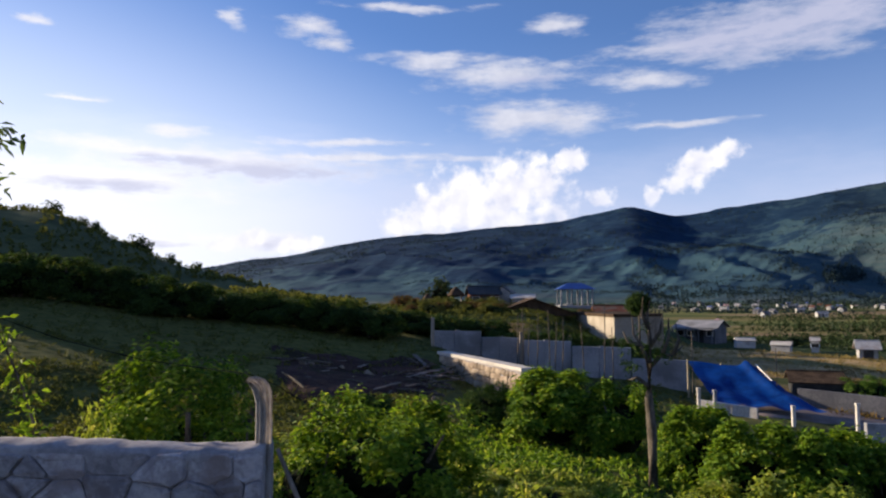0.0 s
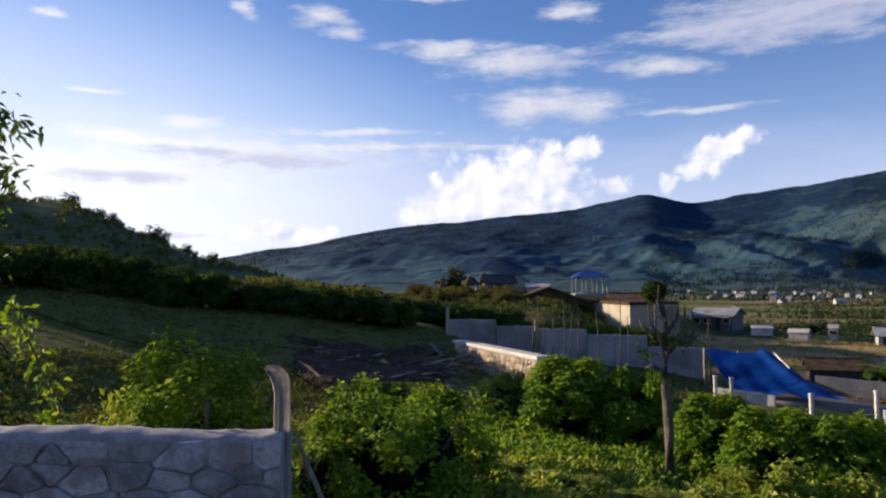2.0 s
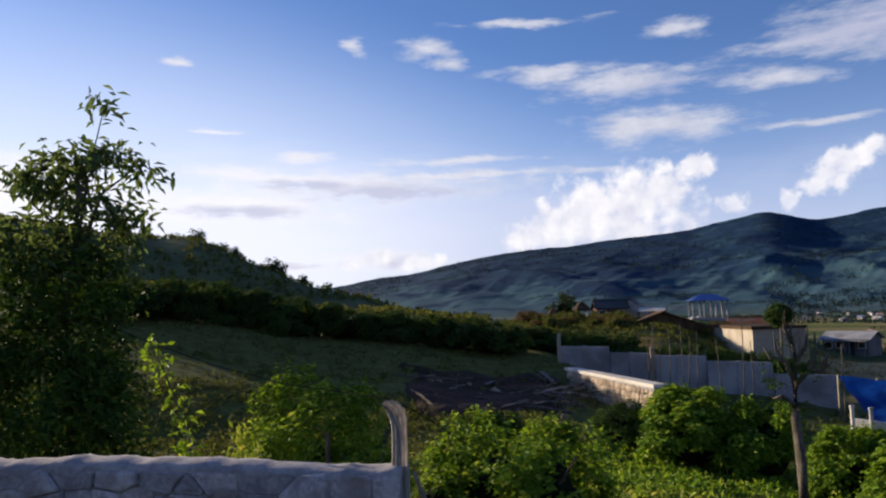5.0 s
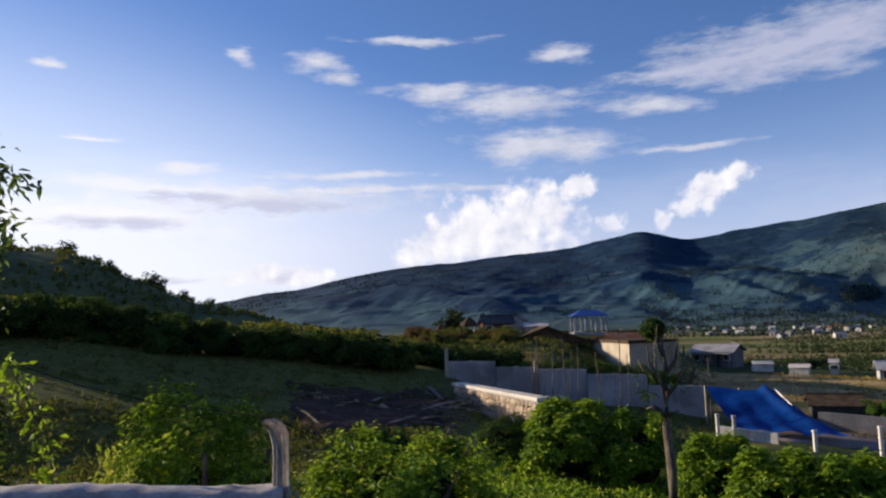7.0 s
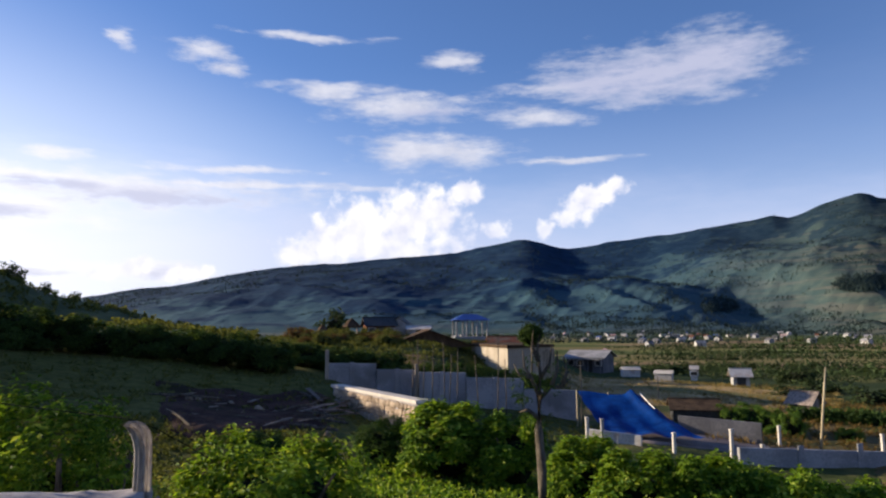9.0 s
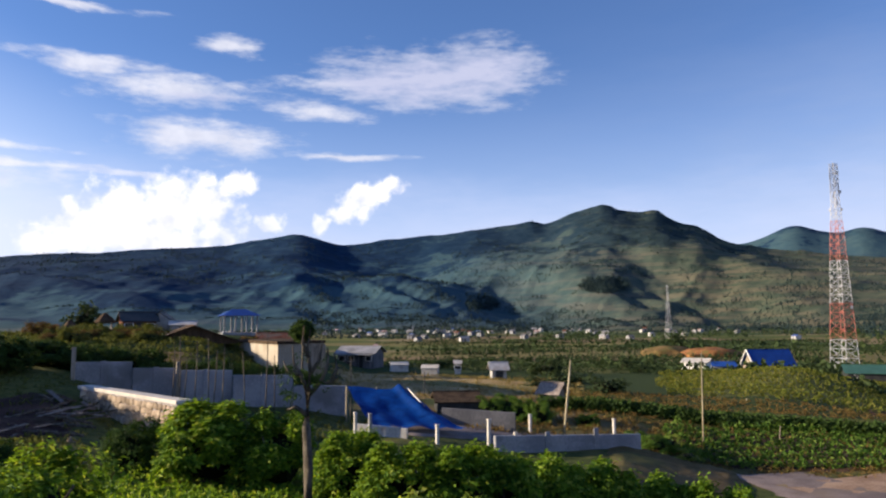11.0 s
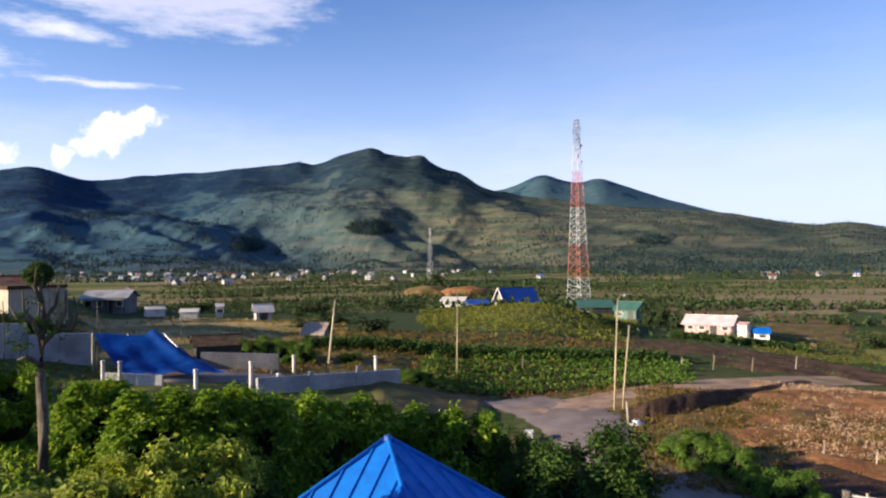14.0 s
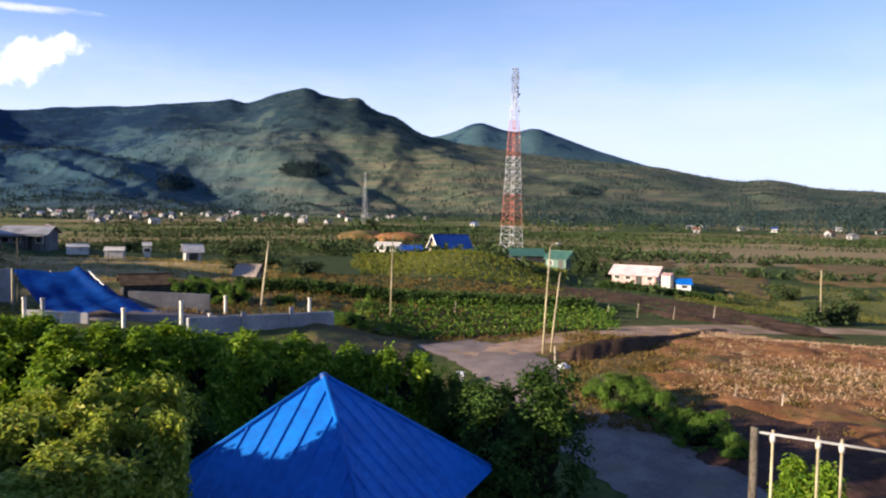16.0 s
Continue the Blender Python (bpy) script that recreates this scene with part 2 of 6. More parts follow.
def ground_material():
    """Grass by the houses, a patchwork of fields in the valley, woods and pasture on the slopes."""
    m = bpy.data.materials.new("ground")
    m.use_nodes = True
    n = Nodes(m.node_tree)
    geo = n.node("ShaderNodeNewGeometry").outputs
    pos = geo["Position"]
    sep = n.node("ShaderNodeSeparateXYZ", Vector=pos).outputs
    flat = n.node("ShaderNodeCombineXYZ", X=sep[0], Y=sep[1]).outputs[0]
    dist = n.vec("LENGTH", flat)
    grain = n.noise(pos, 2.2, 6.0, 0.65)
    clump = n.noise(pos, 0.35, 5.0, 0.6)
    grass = n.mix(n.step(grain, 0.3, 0.72), (0.050, 0.068, 0.020), (0.125, 0.140, 0.044))
    grass = n.mix(n.step(clump, 0.5, 0.68), grass, (0.165, 0.150, 0.055))
    # dry grass on the slope below the hedge
    side = n.math("MULTIPLY", n.math("ARCTAN2", sep[0], sep[1]), 57.2958)
    dry = n.mix(n.step(grain, 0.3, 0.7), (0.094, 0.098, 0.026), (0.195, 0.182, 0.056))
    grass = n.mix(n.math("MULTIPLY", n.step(side, 4.0, -6.0), n.step(dist, 9.0, 14.0)), grass, dry)
    # straw between the yard and the fields
    straw = n.mix(n.step(grain, 0.3, 0.7), (0.080, 0.078, 0.028), (0.185, 0.145, 0.062))
    grass = n.mix(n.math("MULTIPLY", n.math("MULTIPLY", n.step(side, 14.0, 20.0), n.step(dist, 30.0, 37.0)), n.step(clump, 0.40, 0.56)), grass, straw)
    # fields
    bent = n.vec("ADD", flat, n.vec("MULTIPLY", n.vec("SUBTRACT", n.node("ShaderNodeTexNoise", Vector=flat, Scale=0.012, Detail=3.0).outputs[1], (0.5, 0.5, 0.5)), (60.0, 60.0, 0.0)))
    bent = n.vec("MULTIPLY", bent, (0.55, 1.0, 1.0))
    cell = n.node("ShaderNodeTexVoronoi", Vector=bent, Scale=0.017).outputs["Color"]
    pick = n.node("ShaderNodeSeparateColor", Color=cell).outputs[0]
    ramp = n.node("ShaderNodeValToRGB", Fac=pick)
    cr = ramp.color_ramp
    cr.interpolation = "CONSTANT"
    for i, (p, c) in enumerate([(0.0, (0.085, 0.105, 0.034)), (0.18, (0.170, 0.150, 0.066)), (0.34, (0.045, 0.066, 0.024)),
                                (0.48, (0.145, 0.155, 0.054)), (0.60, (0.205, 0.150, 0.092)), (0.74, (0.055, 0.082, 0.028)), (0.88, (0.225, 0.178, 0.105))]):
        e = cr.elements[i] if i < 2 else cr.elements.new(p)
        e.position, e.color = p, (*c, 1.0)
    tuft = n.noise(pos, 0.18, 6.0, 0.7)
    fields = n.mix(n.math("MULTIPLY", n.step(tuft, 0.5, 0.68), 0.5), ramp.outputs[0], (0.030, 0.046, 0.019))
    # slopes
    big = n.noise(pos, 0.0065, 6.0, 0.62)
    small = n.noise(pos, 0.03, 5.0, 0.65)
    aside = n.math("MULTIPLY", n.math("ARCTAN2", sep[0], sep[1]), 57.2958)
    tilt = n.math("DIVIDE", sep[2], dist)
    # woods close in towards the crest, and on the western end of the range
    # fewer woods low down, so the paler tone there stands in for haze
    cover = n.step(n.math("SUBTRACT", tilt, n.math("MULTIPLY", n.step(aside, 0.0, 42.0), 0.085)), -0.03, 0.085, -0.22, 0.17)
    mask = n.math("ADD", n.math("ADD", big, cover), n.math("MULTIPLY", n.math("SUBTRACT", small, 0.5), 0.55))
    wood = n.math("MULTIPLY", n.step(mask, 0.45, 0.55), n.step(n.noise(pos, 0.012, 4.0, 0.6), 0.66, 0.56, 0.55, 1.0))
    lines = n.noise(n.vec("MULTIPLY", pos, (0.006, 0.006, 0.11)), 1.0, 4.0, 0.6)
    # haze put into the colour: far west and back ridge bluish, east grey-green pasture
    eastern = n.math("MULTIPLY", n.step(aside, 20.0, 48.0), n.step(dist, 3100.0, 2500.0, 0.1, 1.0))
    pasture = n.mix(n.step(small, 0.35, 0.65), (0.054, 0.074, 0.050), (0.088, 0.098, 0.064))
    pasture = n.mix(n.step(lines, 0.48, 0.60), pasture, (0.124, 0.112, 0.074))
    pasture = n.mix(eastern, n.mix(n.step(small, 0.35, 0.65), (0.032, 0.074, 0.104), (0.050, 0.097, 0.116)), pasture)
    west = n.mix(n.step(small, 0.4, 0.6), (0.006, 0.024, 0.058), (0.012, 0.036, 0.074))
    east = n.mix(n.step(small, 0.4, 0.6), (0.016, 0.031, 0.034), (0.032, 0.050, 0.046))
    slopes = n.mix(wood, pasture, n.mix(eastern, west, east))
    grass = n.mix(1.0, grass, (0.78, 0.78, 0.74), "MULTIPLY")
    fields = n.mix(1.0, fields, (1.02, 0.97, 0.86), "MULTIPLY")
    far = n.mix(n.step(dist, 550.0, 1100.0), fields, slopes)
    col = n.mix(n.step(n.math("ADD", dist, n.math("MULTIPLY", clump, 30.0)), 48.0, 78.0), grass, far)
    # dark scrub covers the hill close by
    bearing = n.math("MULTIPLY", n.math("ARCTAN2", sep[0], sep[1]), 57.2958)
    scrub = n.math("MULTIPLY", n.step(bearing, -4.0, -9.0), n.step(dist, 42.0, 55.0))
    scrub = n.math("MULTIPLY", scrub, n.step(dist, 600.0, 450.0))
    col = n.mix(scrub, col, n.mix(n.step(tuft, 0.35, 0.7), (0.066, 0.078, 0.034), (0.128, 0.138, 0.062)))
    bs = n.node("ShaderNodeBsdfPrincipled", Base_Color=col, Roughness=0.95)
    bs.inputs["Specular IOR Level"].default_value = 0.06
    relief = n.node("ShaderNodeBump", Strength=0.6, Distance=0.12, Height=n.math("ADD", grain, clump))
    crown = n.node("ShaderNodeBump", Strength=0.4, Distance=9.0, Height=n.math("MULTIPLY", small, n.step(dist, 500.0, 1000.0)))
    n.tree.links.new(relief.outputs[0], crown.inputs["Normal"])
    n.tree.links.new(crown.outputs[0], bs.inputs["Normal"])
    n.tree.links.new(bs.outputs[0], n.node("ShaderNodeOutputMaterial").inputs[0])
    return m


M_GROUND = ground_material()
M_TRACK = surface("sandy_track", (0.23, 0.145, 0.098), (0.36, 0.245, 0.17), 0.8, 0.95, 0.4, 10, third=(0.20, 0.15, 0.075), depth=0.04)
M_ROAD = surface("packed_road", (0.155, 0.120, 0.110), (0.235, 0.185, 0.168), 0.9, 0.9, 0.35, 12, third=(0.19, 0.145, 0.115))
M_SOIL = surface("bare_soil", (0.150, 0.062, 0.025), (0.285, 0.135, 0.058), 0.7, 0.95, 0.6, 9, third=(0.135, 0.10, 0.036), depth=0.06)
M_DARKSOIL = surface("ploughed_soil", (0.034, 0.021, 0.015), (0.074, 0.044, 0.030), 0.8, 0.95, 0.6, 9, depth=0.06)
# dug earth of the yard; also colours the painted shade strip by the lane
M_DUG = surface("dug_earth", (0.036, 0.019, 0.016), (0.080, 0.043, 0.034), 0.8, 0.95, 0.6, 9, third=(0.035, 0.026, 0.014), depth=0.06)
M_VERGE = surface("dry_verge", (0.092, 0.064, 0.025), (0.18, 0.118, 0.052), 0.35, 0.95, 0.6, 10, third=(0.10, 0.092, 0.034), depth=0.06)
M_MEADOW = surface("straw_meadow", (0.25, 0.17, 0.075), (0.44, 0.30, 0.14), 0.2, 0.95, 0.6, 14, third=(0.17, 0.15, 0.055), depth=0.06)
# shade painted into the yard's back wall; also plain grey for villa and roofs
M_SHADECONC = surface("shade_grey_concrete", (0.105, 0.105, 0.118), (0.17, 0.166, 0.175), 0.8, 0.9, 0.25, 14, third=(0.10, 0.10, 0.105))
M_STONE = surface("grey_stone", (0.25, 0.228, 0.24), (0.43, 0.395, 0.40), 5.0, 0.9, 0.6, 6, third=(0.23, 0.19, 0.185), vary=0.2, depth=0.015)
M_MORTAR = surface("cement_mortar", (0.25, 0.228, 0.235), (0.38, 0.35, 0.35), 6.0, 0.95, 0.4, 5, depth=0.01)
M_TAN = surface("tan_stone", (0.25, 0.19, 0.14), (0.40, 0.32, 0.24), 3.0, 0.9, 0.4, 6, vary=0.25)
M_CONC = surface("cast_concrete", (0.22, 0.22, 0.235), (0.34, 0.33, 0.34), 0.8, 0.9, 0.25, 14, third=(0.19, 0.185, 0.19))
M_BEIGE = surface("beige_plaster", (0.31, 0.265, 0.21), (0.41, 0.355, 0.29), 0.9, 0.9, 0.25, 12, third=(0.33, 0.29, 0.24))
M_PALE = surface("pale_concrete", (0.46, 0.42, 0.38), (0.58, 0.54, 0.49), 1.2, 0.88, 0.2, 10, third=(0.45, 0.41, 0.37))
M_WHITE = surface("white_paint", (0.66, 0.64, 0.62), (0.80, 0.78, 0.76), 1.5, 0.7, 0.15, 10)
M_PLASTER = surface("weathered_plaster", (0.36, 0.35, 0.34), (0.52, 0.50, 0.48), 0.6, 0.9, 0.2, 8, third=(0.30, 0.27, 0.25), vary=0.2)
M_PINK = surface("pink_sheet", (0.40, 0.24, 0.23), (0.52, 0.33, 0.31), 1.0, 0.6, 0.15, 10)
M_BLUE = surface("blue_sheet", (0.002, 0.094, 0.40), (0.003, 0.138, 0.52), 0.8, 0.5, 0.12, 9, vary=0.05, gloss=0.25)
# the blue sheet's colour darkened for far roofs that lie in shade
M_NAVY = surface("navy_sheet", (0.006, 0.045, 0.22), (0.010, 0.065, 0.30), 0.8, 0.6, 0.12, 9)
M_TARP = surface("blue_tarpaulin", (0.0008, 0.024, 0.135), (0.0015, 0.040, 0.21), 0.7, 0.6, 0.4, 5, depth=0.06, gloss=0.08)
M_GREEN = surface("green_sheet", (0.030, 0.085, 0.065), (0.045, 0.12, 0.092), 1.0, 0.55, 0.15, 8)
M_RUST = surface("rusty_sheet", (0.105, 0.040, 0.026), (0.19, 0.075, 0.046), 1.2, 0.85, 0.25, 8, third=(0.14, 0.10, 0.08))
M_TIN = surface("weathered_tin", (0.34, 0.32, 0.31), (0.50, 0.48, 0.46), 1.4, 0.6, 0.2, 8, third=(0.36, 0.26, 0.2))
M_WOOD = surface("weathered_wood", (0.20, 0.16, 0.12), (0.38, 0.32, 0.26), 6.0, 0.85, 0.4, 5, stretch=(1, 1, 0.12), vary=0.15, depth=0.01)
M_OLDWOOD = surface("old_planks", (0.14, 0.112, 0.095), (0.28, 0.23, 0.20), 6.0, 0.9, 0.4, 5, stretch=(1, 1, 0.12), vary=0.25, depth=0.01)
M_BAMBOO = surface("dry_bamboo", (0.25, 0.20, 0.12), (0.42, 0.35, 0.22), 4.0, 0.6, 0.2, 6, stretch=(1, 1, 0.2), vary=0.2, depth=0.005)
M_THATCH = surface("brown_thatch", (0.050, 0.033, 0.022), (0.105, 0.070, 0.045), 2.5, 0.95, 0.6, 6, stretch=(1, 1, 0.4), vary=0.15, depth=0.04)
M_PINKROOF = surface("faded_pink_sheet", (0.50, 0.38, 0.38), (0.66, 0.53, 0.52), 1.0, 0.6, 0.15, 10)
M_BARK = surface("grey_bark", (0.060, 0.050, 0.040), (0.15, 0.125, 0.10), 9.0, 0.95, 0.7, 5, stretch=(1, 1, 0.35), depth=0.02)
M_STEEL_W = surface("white_steel", (0.36, 0.36, 0.39), (0.52, 0.52, 0.54), 1.0, 0.6, 0.1, 6)
M_STEEL_G = surface("grey_steel", (0.13, 0.14, 0.165), (0.22, 0.23, 0.26), 1.0, 0.6, 0.1, 6)
M_STEEL_R = surface("red_steel", (0.34, 0.085, 0.06), (0.46, 0.13, 0.09), 1.0, 0.55, 0.1, 6)
M_DARK = surface("dark_opening", (0.012, 0.012, 0.014), (0.03, 0.03, 0.03), 2.0, 0.6, 0.1, 4)
# shade painted as a near-black core for the bushes
M_CORE_SHADE = surface("core_shade", (0.006, 0.009, 0.004), (0.018, 0.022, 0.009), 9.0, 0.95, 0.9, 5, depth=0.05)
M_LEAF = leafy("leaf_green", (0.048, 0.108, 0.009), (0.215, 0.335, 0.028), (0.34, 0.41, 0.06), 0.42, 0.6)
M_VEG = leafy("vegetable_leaf", (0.042, 0.102, 0.015), (0.140, 0.232, 0.036), (0.21, 0.28, 0.055), 0.35, 0.7)
M_LEAF_DARK = leafy("leaf_dark", (0.018, 0.044, 0.008), (0.050, 0.098, 0.016), (0.085, 0.135, 0.025), 0.25, 0.7)
M_LEAF_TREE = leafy("leaf_tree", (0.062, 0.104, 0.044), (0.125, 0.182, 0.078), (0.170, 0.215, 0.090), 0.45, 0.65)
M_LEAF_YELLOW = leafy("leaf_yellow", (0.105, 0.155, 0.024), (0.330, 0.395, 0.070), (0.46, 0.45, 0.13), 0.48, 0.6)
M_STRAW = leafy("straw_blades", (0.20, 0.15, 0.055), (0.38, 0.29, 0.12), (0.14, 0.15, 0.04), 0.3, 0.85)
M_LEAF_RUST = leafy("leaf_rust", (0.07, 0.05, 0.022), (0.15, 0.085, 0.042), (0.10, 0.13, 0.03), 0.35, 0.75)
M_LEAF_HEDGE = leafy("leaf_hedge", (0.018, 0.038, 0.011), (0.068, 0.116, 0.025), None, 0.3, 0.75)
M_GRASS_DARK = leafy("grass_dark", (0.064, 0.078, 0.019), (0.150, 0.158, 0.042), None, 0.3, 0.8)
M_LEAF_FAR = leafy("leaf_far", (0.022, 0.040, 0.015), (0.058, 0.084, 0.030), None, 0.15, 0.8)
# bluish haze mixed into the leaf colour of the far woods
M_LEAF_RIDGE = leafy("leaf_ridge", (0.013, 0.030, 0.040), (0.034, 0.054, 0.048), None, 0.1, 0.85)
M_GRASS = leafy("grass_blades", (0.072, 0.089, 0.020), (0.162, 0.153, 0.043), (0.255, 0.196, 0.076), 0.4, 0.8)


# ---- ways of building ----
def mesh_of(name, verts, faces, material, smooth=False):
    me = bpy.data.meshes.new(name)
    me.from_pydata([tuple(v) for v in verts], [], faces)
    me.materials.append(material)
    if smooth:
        me.polygons.foreach_set("use_smooth", [True] * len(me.polygons))
    me.update()
    return me


def part(name, bm, material, parent=None, label="", smooth=False):
    """Links a bmesh, or a mesh, as one object under its thing."""
    if isinstance(bm, bmesh.types.BMesh):
        me = bpy.data.meshes.new(name)
        bm.normal_update()
        bm.to_mesh(me)
        bm.free()
        me.materials.append(material)
        if smooth:
            me.polygons.foreach_set("use_smooth", [True] * len(me.polygons))
    else:
        me = bm
    ob = new(name, me)
    if parent:
        ob.parent = parent
    if label:
        ob["label"] = label
    return ob


def thing(name, m, label, category, group="", kind=""):
    """An empty at a thing's base."""
    ob = new(name)
    ob.empty_display_size = 0.2
    ob.matrix_basis = m
    return tagged(ob, label, category, group, kind)


def box(bm, lo, hi, bevel=0.0, m=None):
    c = [(a + b) / 2 for a, b in zip(lo, hi)]
    s = [b - a for a, b in zip(lo, hi)]
    r = bmesh.ops.create_cube(bm, size=1.0, matrix=(m or Matrix()) @ Matrix.Translation(c) @ Matrix.Diagonal((*s, 1)))
    if bevel:
        bmesh.ops.bevel(bm, geom=list({e for v in r["verts"] for e in v.link_edges}), offset=bevel, segments=1, affect="EDGES")
    return bm


def boxed(lo, hi, bevel=0.0):
    return box(bmesh.new(), lo, hi, bevel)


def tube(bm, points, radii, sides=7):
    """A tapered, bent rod along points."""
    rings = []
    for i, p in enumerate(points):
        p = Vector(p)
        along = Vector(points[min(i + 1, len(points) - 1)]) - Vector(points[max(i - 1, 0)])
        q = along.to_track_quat("Z", "Y")
        rings.append([bm.verts.new(p + q @ Vector((radii[i] * math.cos(a), radii[i] * math.sin(a), 0)))
                      for a in (2 * math.pi * k / sides for k in range(sides))])
    for a, b in zip(rings, rings[1:]):
        for k in range(sides):
            bm.faces.new((a[k], a[(k + 1) % sides], b[(k + 1) % sides], b[k]))
    bm.faces.new(rings[0][::-1])
    bm.faces.new(rings[-1])
    return bm


def leaves_mesh(name, centres, sizes, material, rng, droop=0.3, wide=0.42, outward=None, loose=0.55):
    """Folded pointed leaves, one at each centre, their upper sides turned outward and up."""
    n = len(centres)
    up = rng.normal(size=(n, 3)) * loose + np.array([0, 0, 0.55])
    if outward is not None:
        up = up + outward * 0.85
    up /= np.linalg.norm(up, axis=1)[:, None] + 1e-9
    d = rng.normal(size=(n, 3))
    d[:, 2] -= droop * 1.5
    if outward is not None:
        d = d + outward * 0.5
    d -= up * (d * up).sum(1)[:, None]
    d /= np.linalg.norm(d, axis=1)[:, None] + 1e-9
    side = np.cross(d, up)
    s = np.asarray(sizes)[:, None]
    base, tip = centres, centres + d * s
    mid = centres + d * s * 0.5
    v = np.stack([base - up * s * 0.05, mid + side * s * wide * 0.5 + up * s * 0.06, tip - up * s * 0.12, mid - side * s * wide * 0.5 + up * s * 0.06], 1).reshape(-1, 3)
    k = np.arange(n) * 4
    me = bpy.data.meshes.new(name)
    f = np.concatenate([np.stack([k, k + 1, k + 2], 1), np.stack([k, k + 2, k + 3], 1)])
    me.from_pydata(v.tolist(), [], f.tolist())
    me.materials.append(material)
    return me


def clumps(rng, count, leaves, radii, spread, flat_bottom=0.15):
    """Leaf centres in clumps over an uneven, rounded heap, and the ways outward."""
    u = rng.normal(size=(count, 3))
    u /= np.linalg.norm(u, axis=1)[:, None]
    u[:, 2] = np.where(u[:, 2] < -flat_bottom, -u[:, 2], u[:, 2])
    reach = rng.uniform(0.55, 1.06, (count, 1))
    c = u * reach * np.array(radii)
    own = np.repeat(c, leaves, 0)
    out = np.repeat(u, leaves, 0)
    p = own + rng.normal(size=own.shape) * spread
    return p, out


def heap(rng, count, leaves, radius, height, spread):
    """Leaf centres for a bush that is full down to the ground: billows of leafy shoots with dark clefts between them."""
    phase = rng.uniform(0, 6, 3)

    def profile(h, a):
        lobes = 1 + 0.16 * np.sin(a * 3 + phase[0]) + 0.10 * np.sin(a * 5 + phase[1])
        return np.sqrt(np.clip(1 - ((h - 0.35) / 0.66) ** 2 * np.where(h > 0.35, 1, 0.35), 0.02, 1)) * lobes

    billows = max(8, count // 9)
    h, a = rng.uniform(0.05, 0.88, billows) ** 0.8, np.arange(billows) * 2.39996 + rng.normal(size=billows) * 0.25
    wide = profile(h, a)
    r = radius * wide * rng.uniform(0.66, 0.90, billows)
    centre = np.stack([r * np.cos(a), r * np.sin(a), height * h * (1 + 0.08 * np.sin(a * 2 + phase[2]))], 1)
    lean = np.stack([np.cos(a) * wide, np.sin(a) * wide, (h - 0.25) * 1.7], 1)
    lean /= np.linalg.norm(lean, axis=1)[:, None]
    size = rng.uniform(0.17, 0.36, billows)
    pick = rng.integers(0, billows, count)
    u = rng.normal(size=(count, 3)) + lean[pick] * 0.9
    u /= np.linalg.norm(u, axis=1)[:, None]
    c = centre[pick] + u * size[pick][:, None] * np.array([radius, radius, height * 0.62])
    u = u * 0.75 + lean[pick] * 0.45
    c[:, 2] *= height * 0.97 / np.percentile(c[:, 2], 98)
    c[:, :2] *= radius * 1.02 / np.percentile(np.hypot(c[:, 0], c[:, 1]), 95)
    p = np.repeat(c, leaves, 0)
    return p + rng.normal(size=p.shape) * spread, np.repeat(u, leaves, 0)


# ---- the ground ----
REACH = [3, 8, 13, 20, 30, 40, 60, 90]
HEIGHTS = {-75: [4.2, 4.2, 4.4, 5.0, 6.5, 8.0, 11.0, 15.0], -31: [4.0, 3.5, 3.1, 3.4, 5.0, 6.7, 8.5, 11.0],
           -16: [4.0, 3.7, 3.2, 3.1, 4.2, 5.5, 6.8, 7.5], -4: [4.2, 4.0, 3.6, 3.1, 3.3, 4.6, 5.5, 6.0],
           6: [4.0, 3.9, 3.5, 2.9, 2.6, 2.9, 5.4, 6.0], 12.5: [3.7, 3.5, 3.2, 2.7, 2.4, 2.5, 3.6, 5.6],
           20: [3.3, 3.0, 2.7, 2.3, 2.0, 1.8, 1.6, 1.4], 36: [2.2, 1.6, 1.2, 1.0, 1.1, 1.1, 1.2, 0.8],
           48: [1.2, 0.8, 0.4, 0.1, 0.0, 0.0, 0.7, 0.2], 60: [0.8, 0.4, 0.1, 0.0, 0.1, 0.3, 0.0, -2.0],
           75: [0.5, 0.2, 0.0, 0.0, 0.0, 0.1, -0.8, -3.8], 120: [0.5, 0.2, 0.0, 0.0, 0.0, 0.0, -0.8, -3.0]}
HILL_AZ = [-110, -75, -45, -31, -28, -25.5, -23.6, -20.4, -17.2, -15.2, -12.2, -9, -4, 0]
HILL_EL = [4.0, 9.0, 7.4, 6.1, 5.9, 4.9, 4.2, 2.9, 2.1, 1.7, 0.6, -0.9, -3.0, -5.0]
CREST_AZ = [-180, -60, -30, -17.6, -14.6, -11.8, -7.3, -3.9, 0.7, 5.0, 9.2, 12, 14.4, 17, 21.5, 25.4, 28, 30, 32.2, 33.8, 36, 38, 40.1, 41.9, 43.3, 44.6, 46.4, 49, 52, 56, 60, 64, 70.6, 72.4, 75, 82, 110, 180]
CREST_EL = [2.0, 2.0, 1.0, 2.55, 3.1, 3.5, 4.55, 5.07, 5.44, 5.85, 6.2, 6.8, 7.14, 6.47, 6.9, 7.3, 7.72, 7.88, 8.12, 8.3, 8.9, 9.15, 8.8, 8.54, 7.8, 7.46, 6.35, 5.7, 5.2, 4.7, 4.3, 3.9, 2.87, 2.98, 2.5, 2.0, 3.0, 2.0]
CRAG_AZ = [30.5, 32.3, 33.3, 36, 37.2, 37.8, 38.4, 38.9, 40.8, 41.5, 41.9, 42.4, 43.5, 47.6, 48.2, 49, 51, 51.6, 52.4]
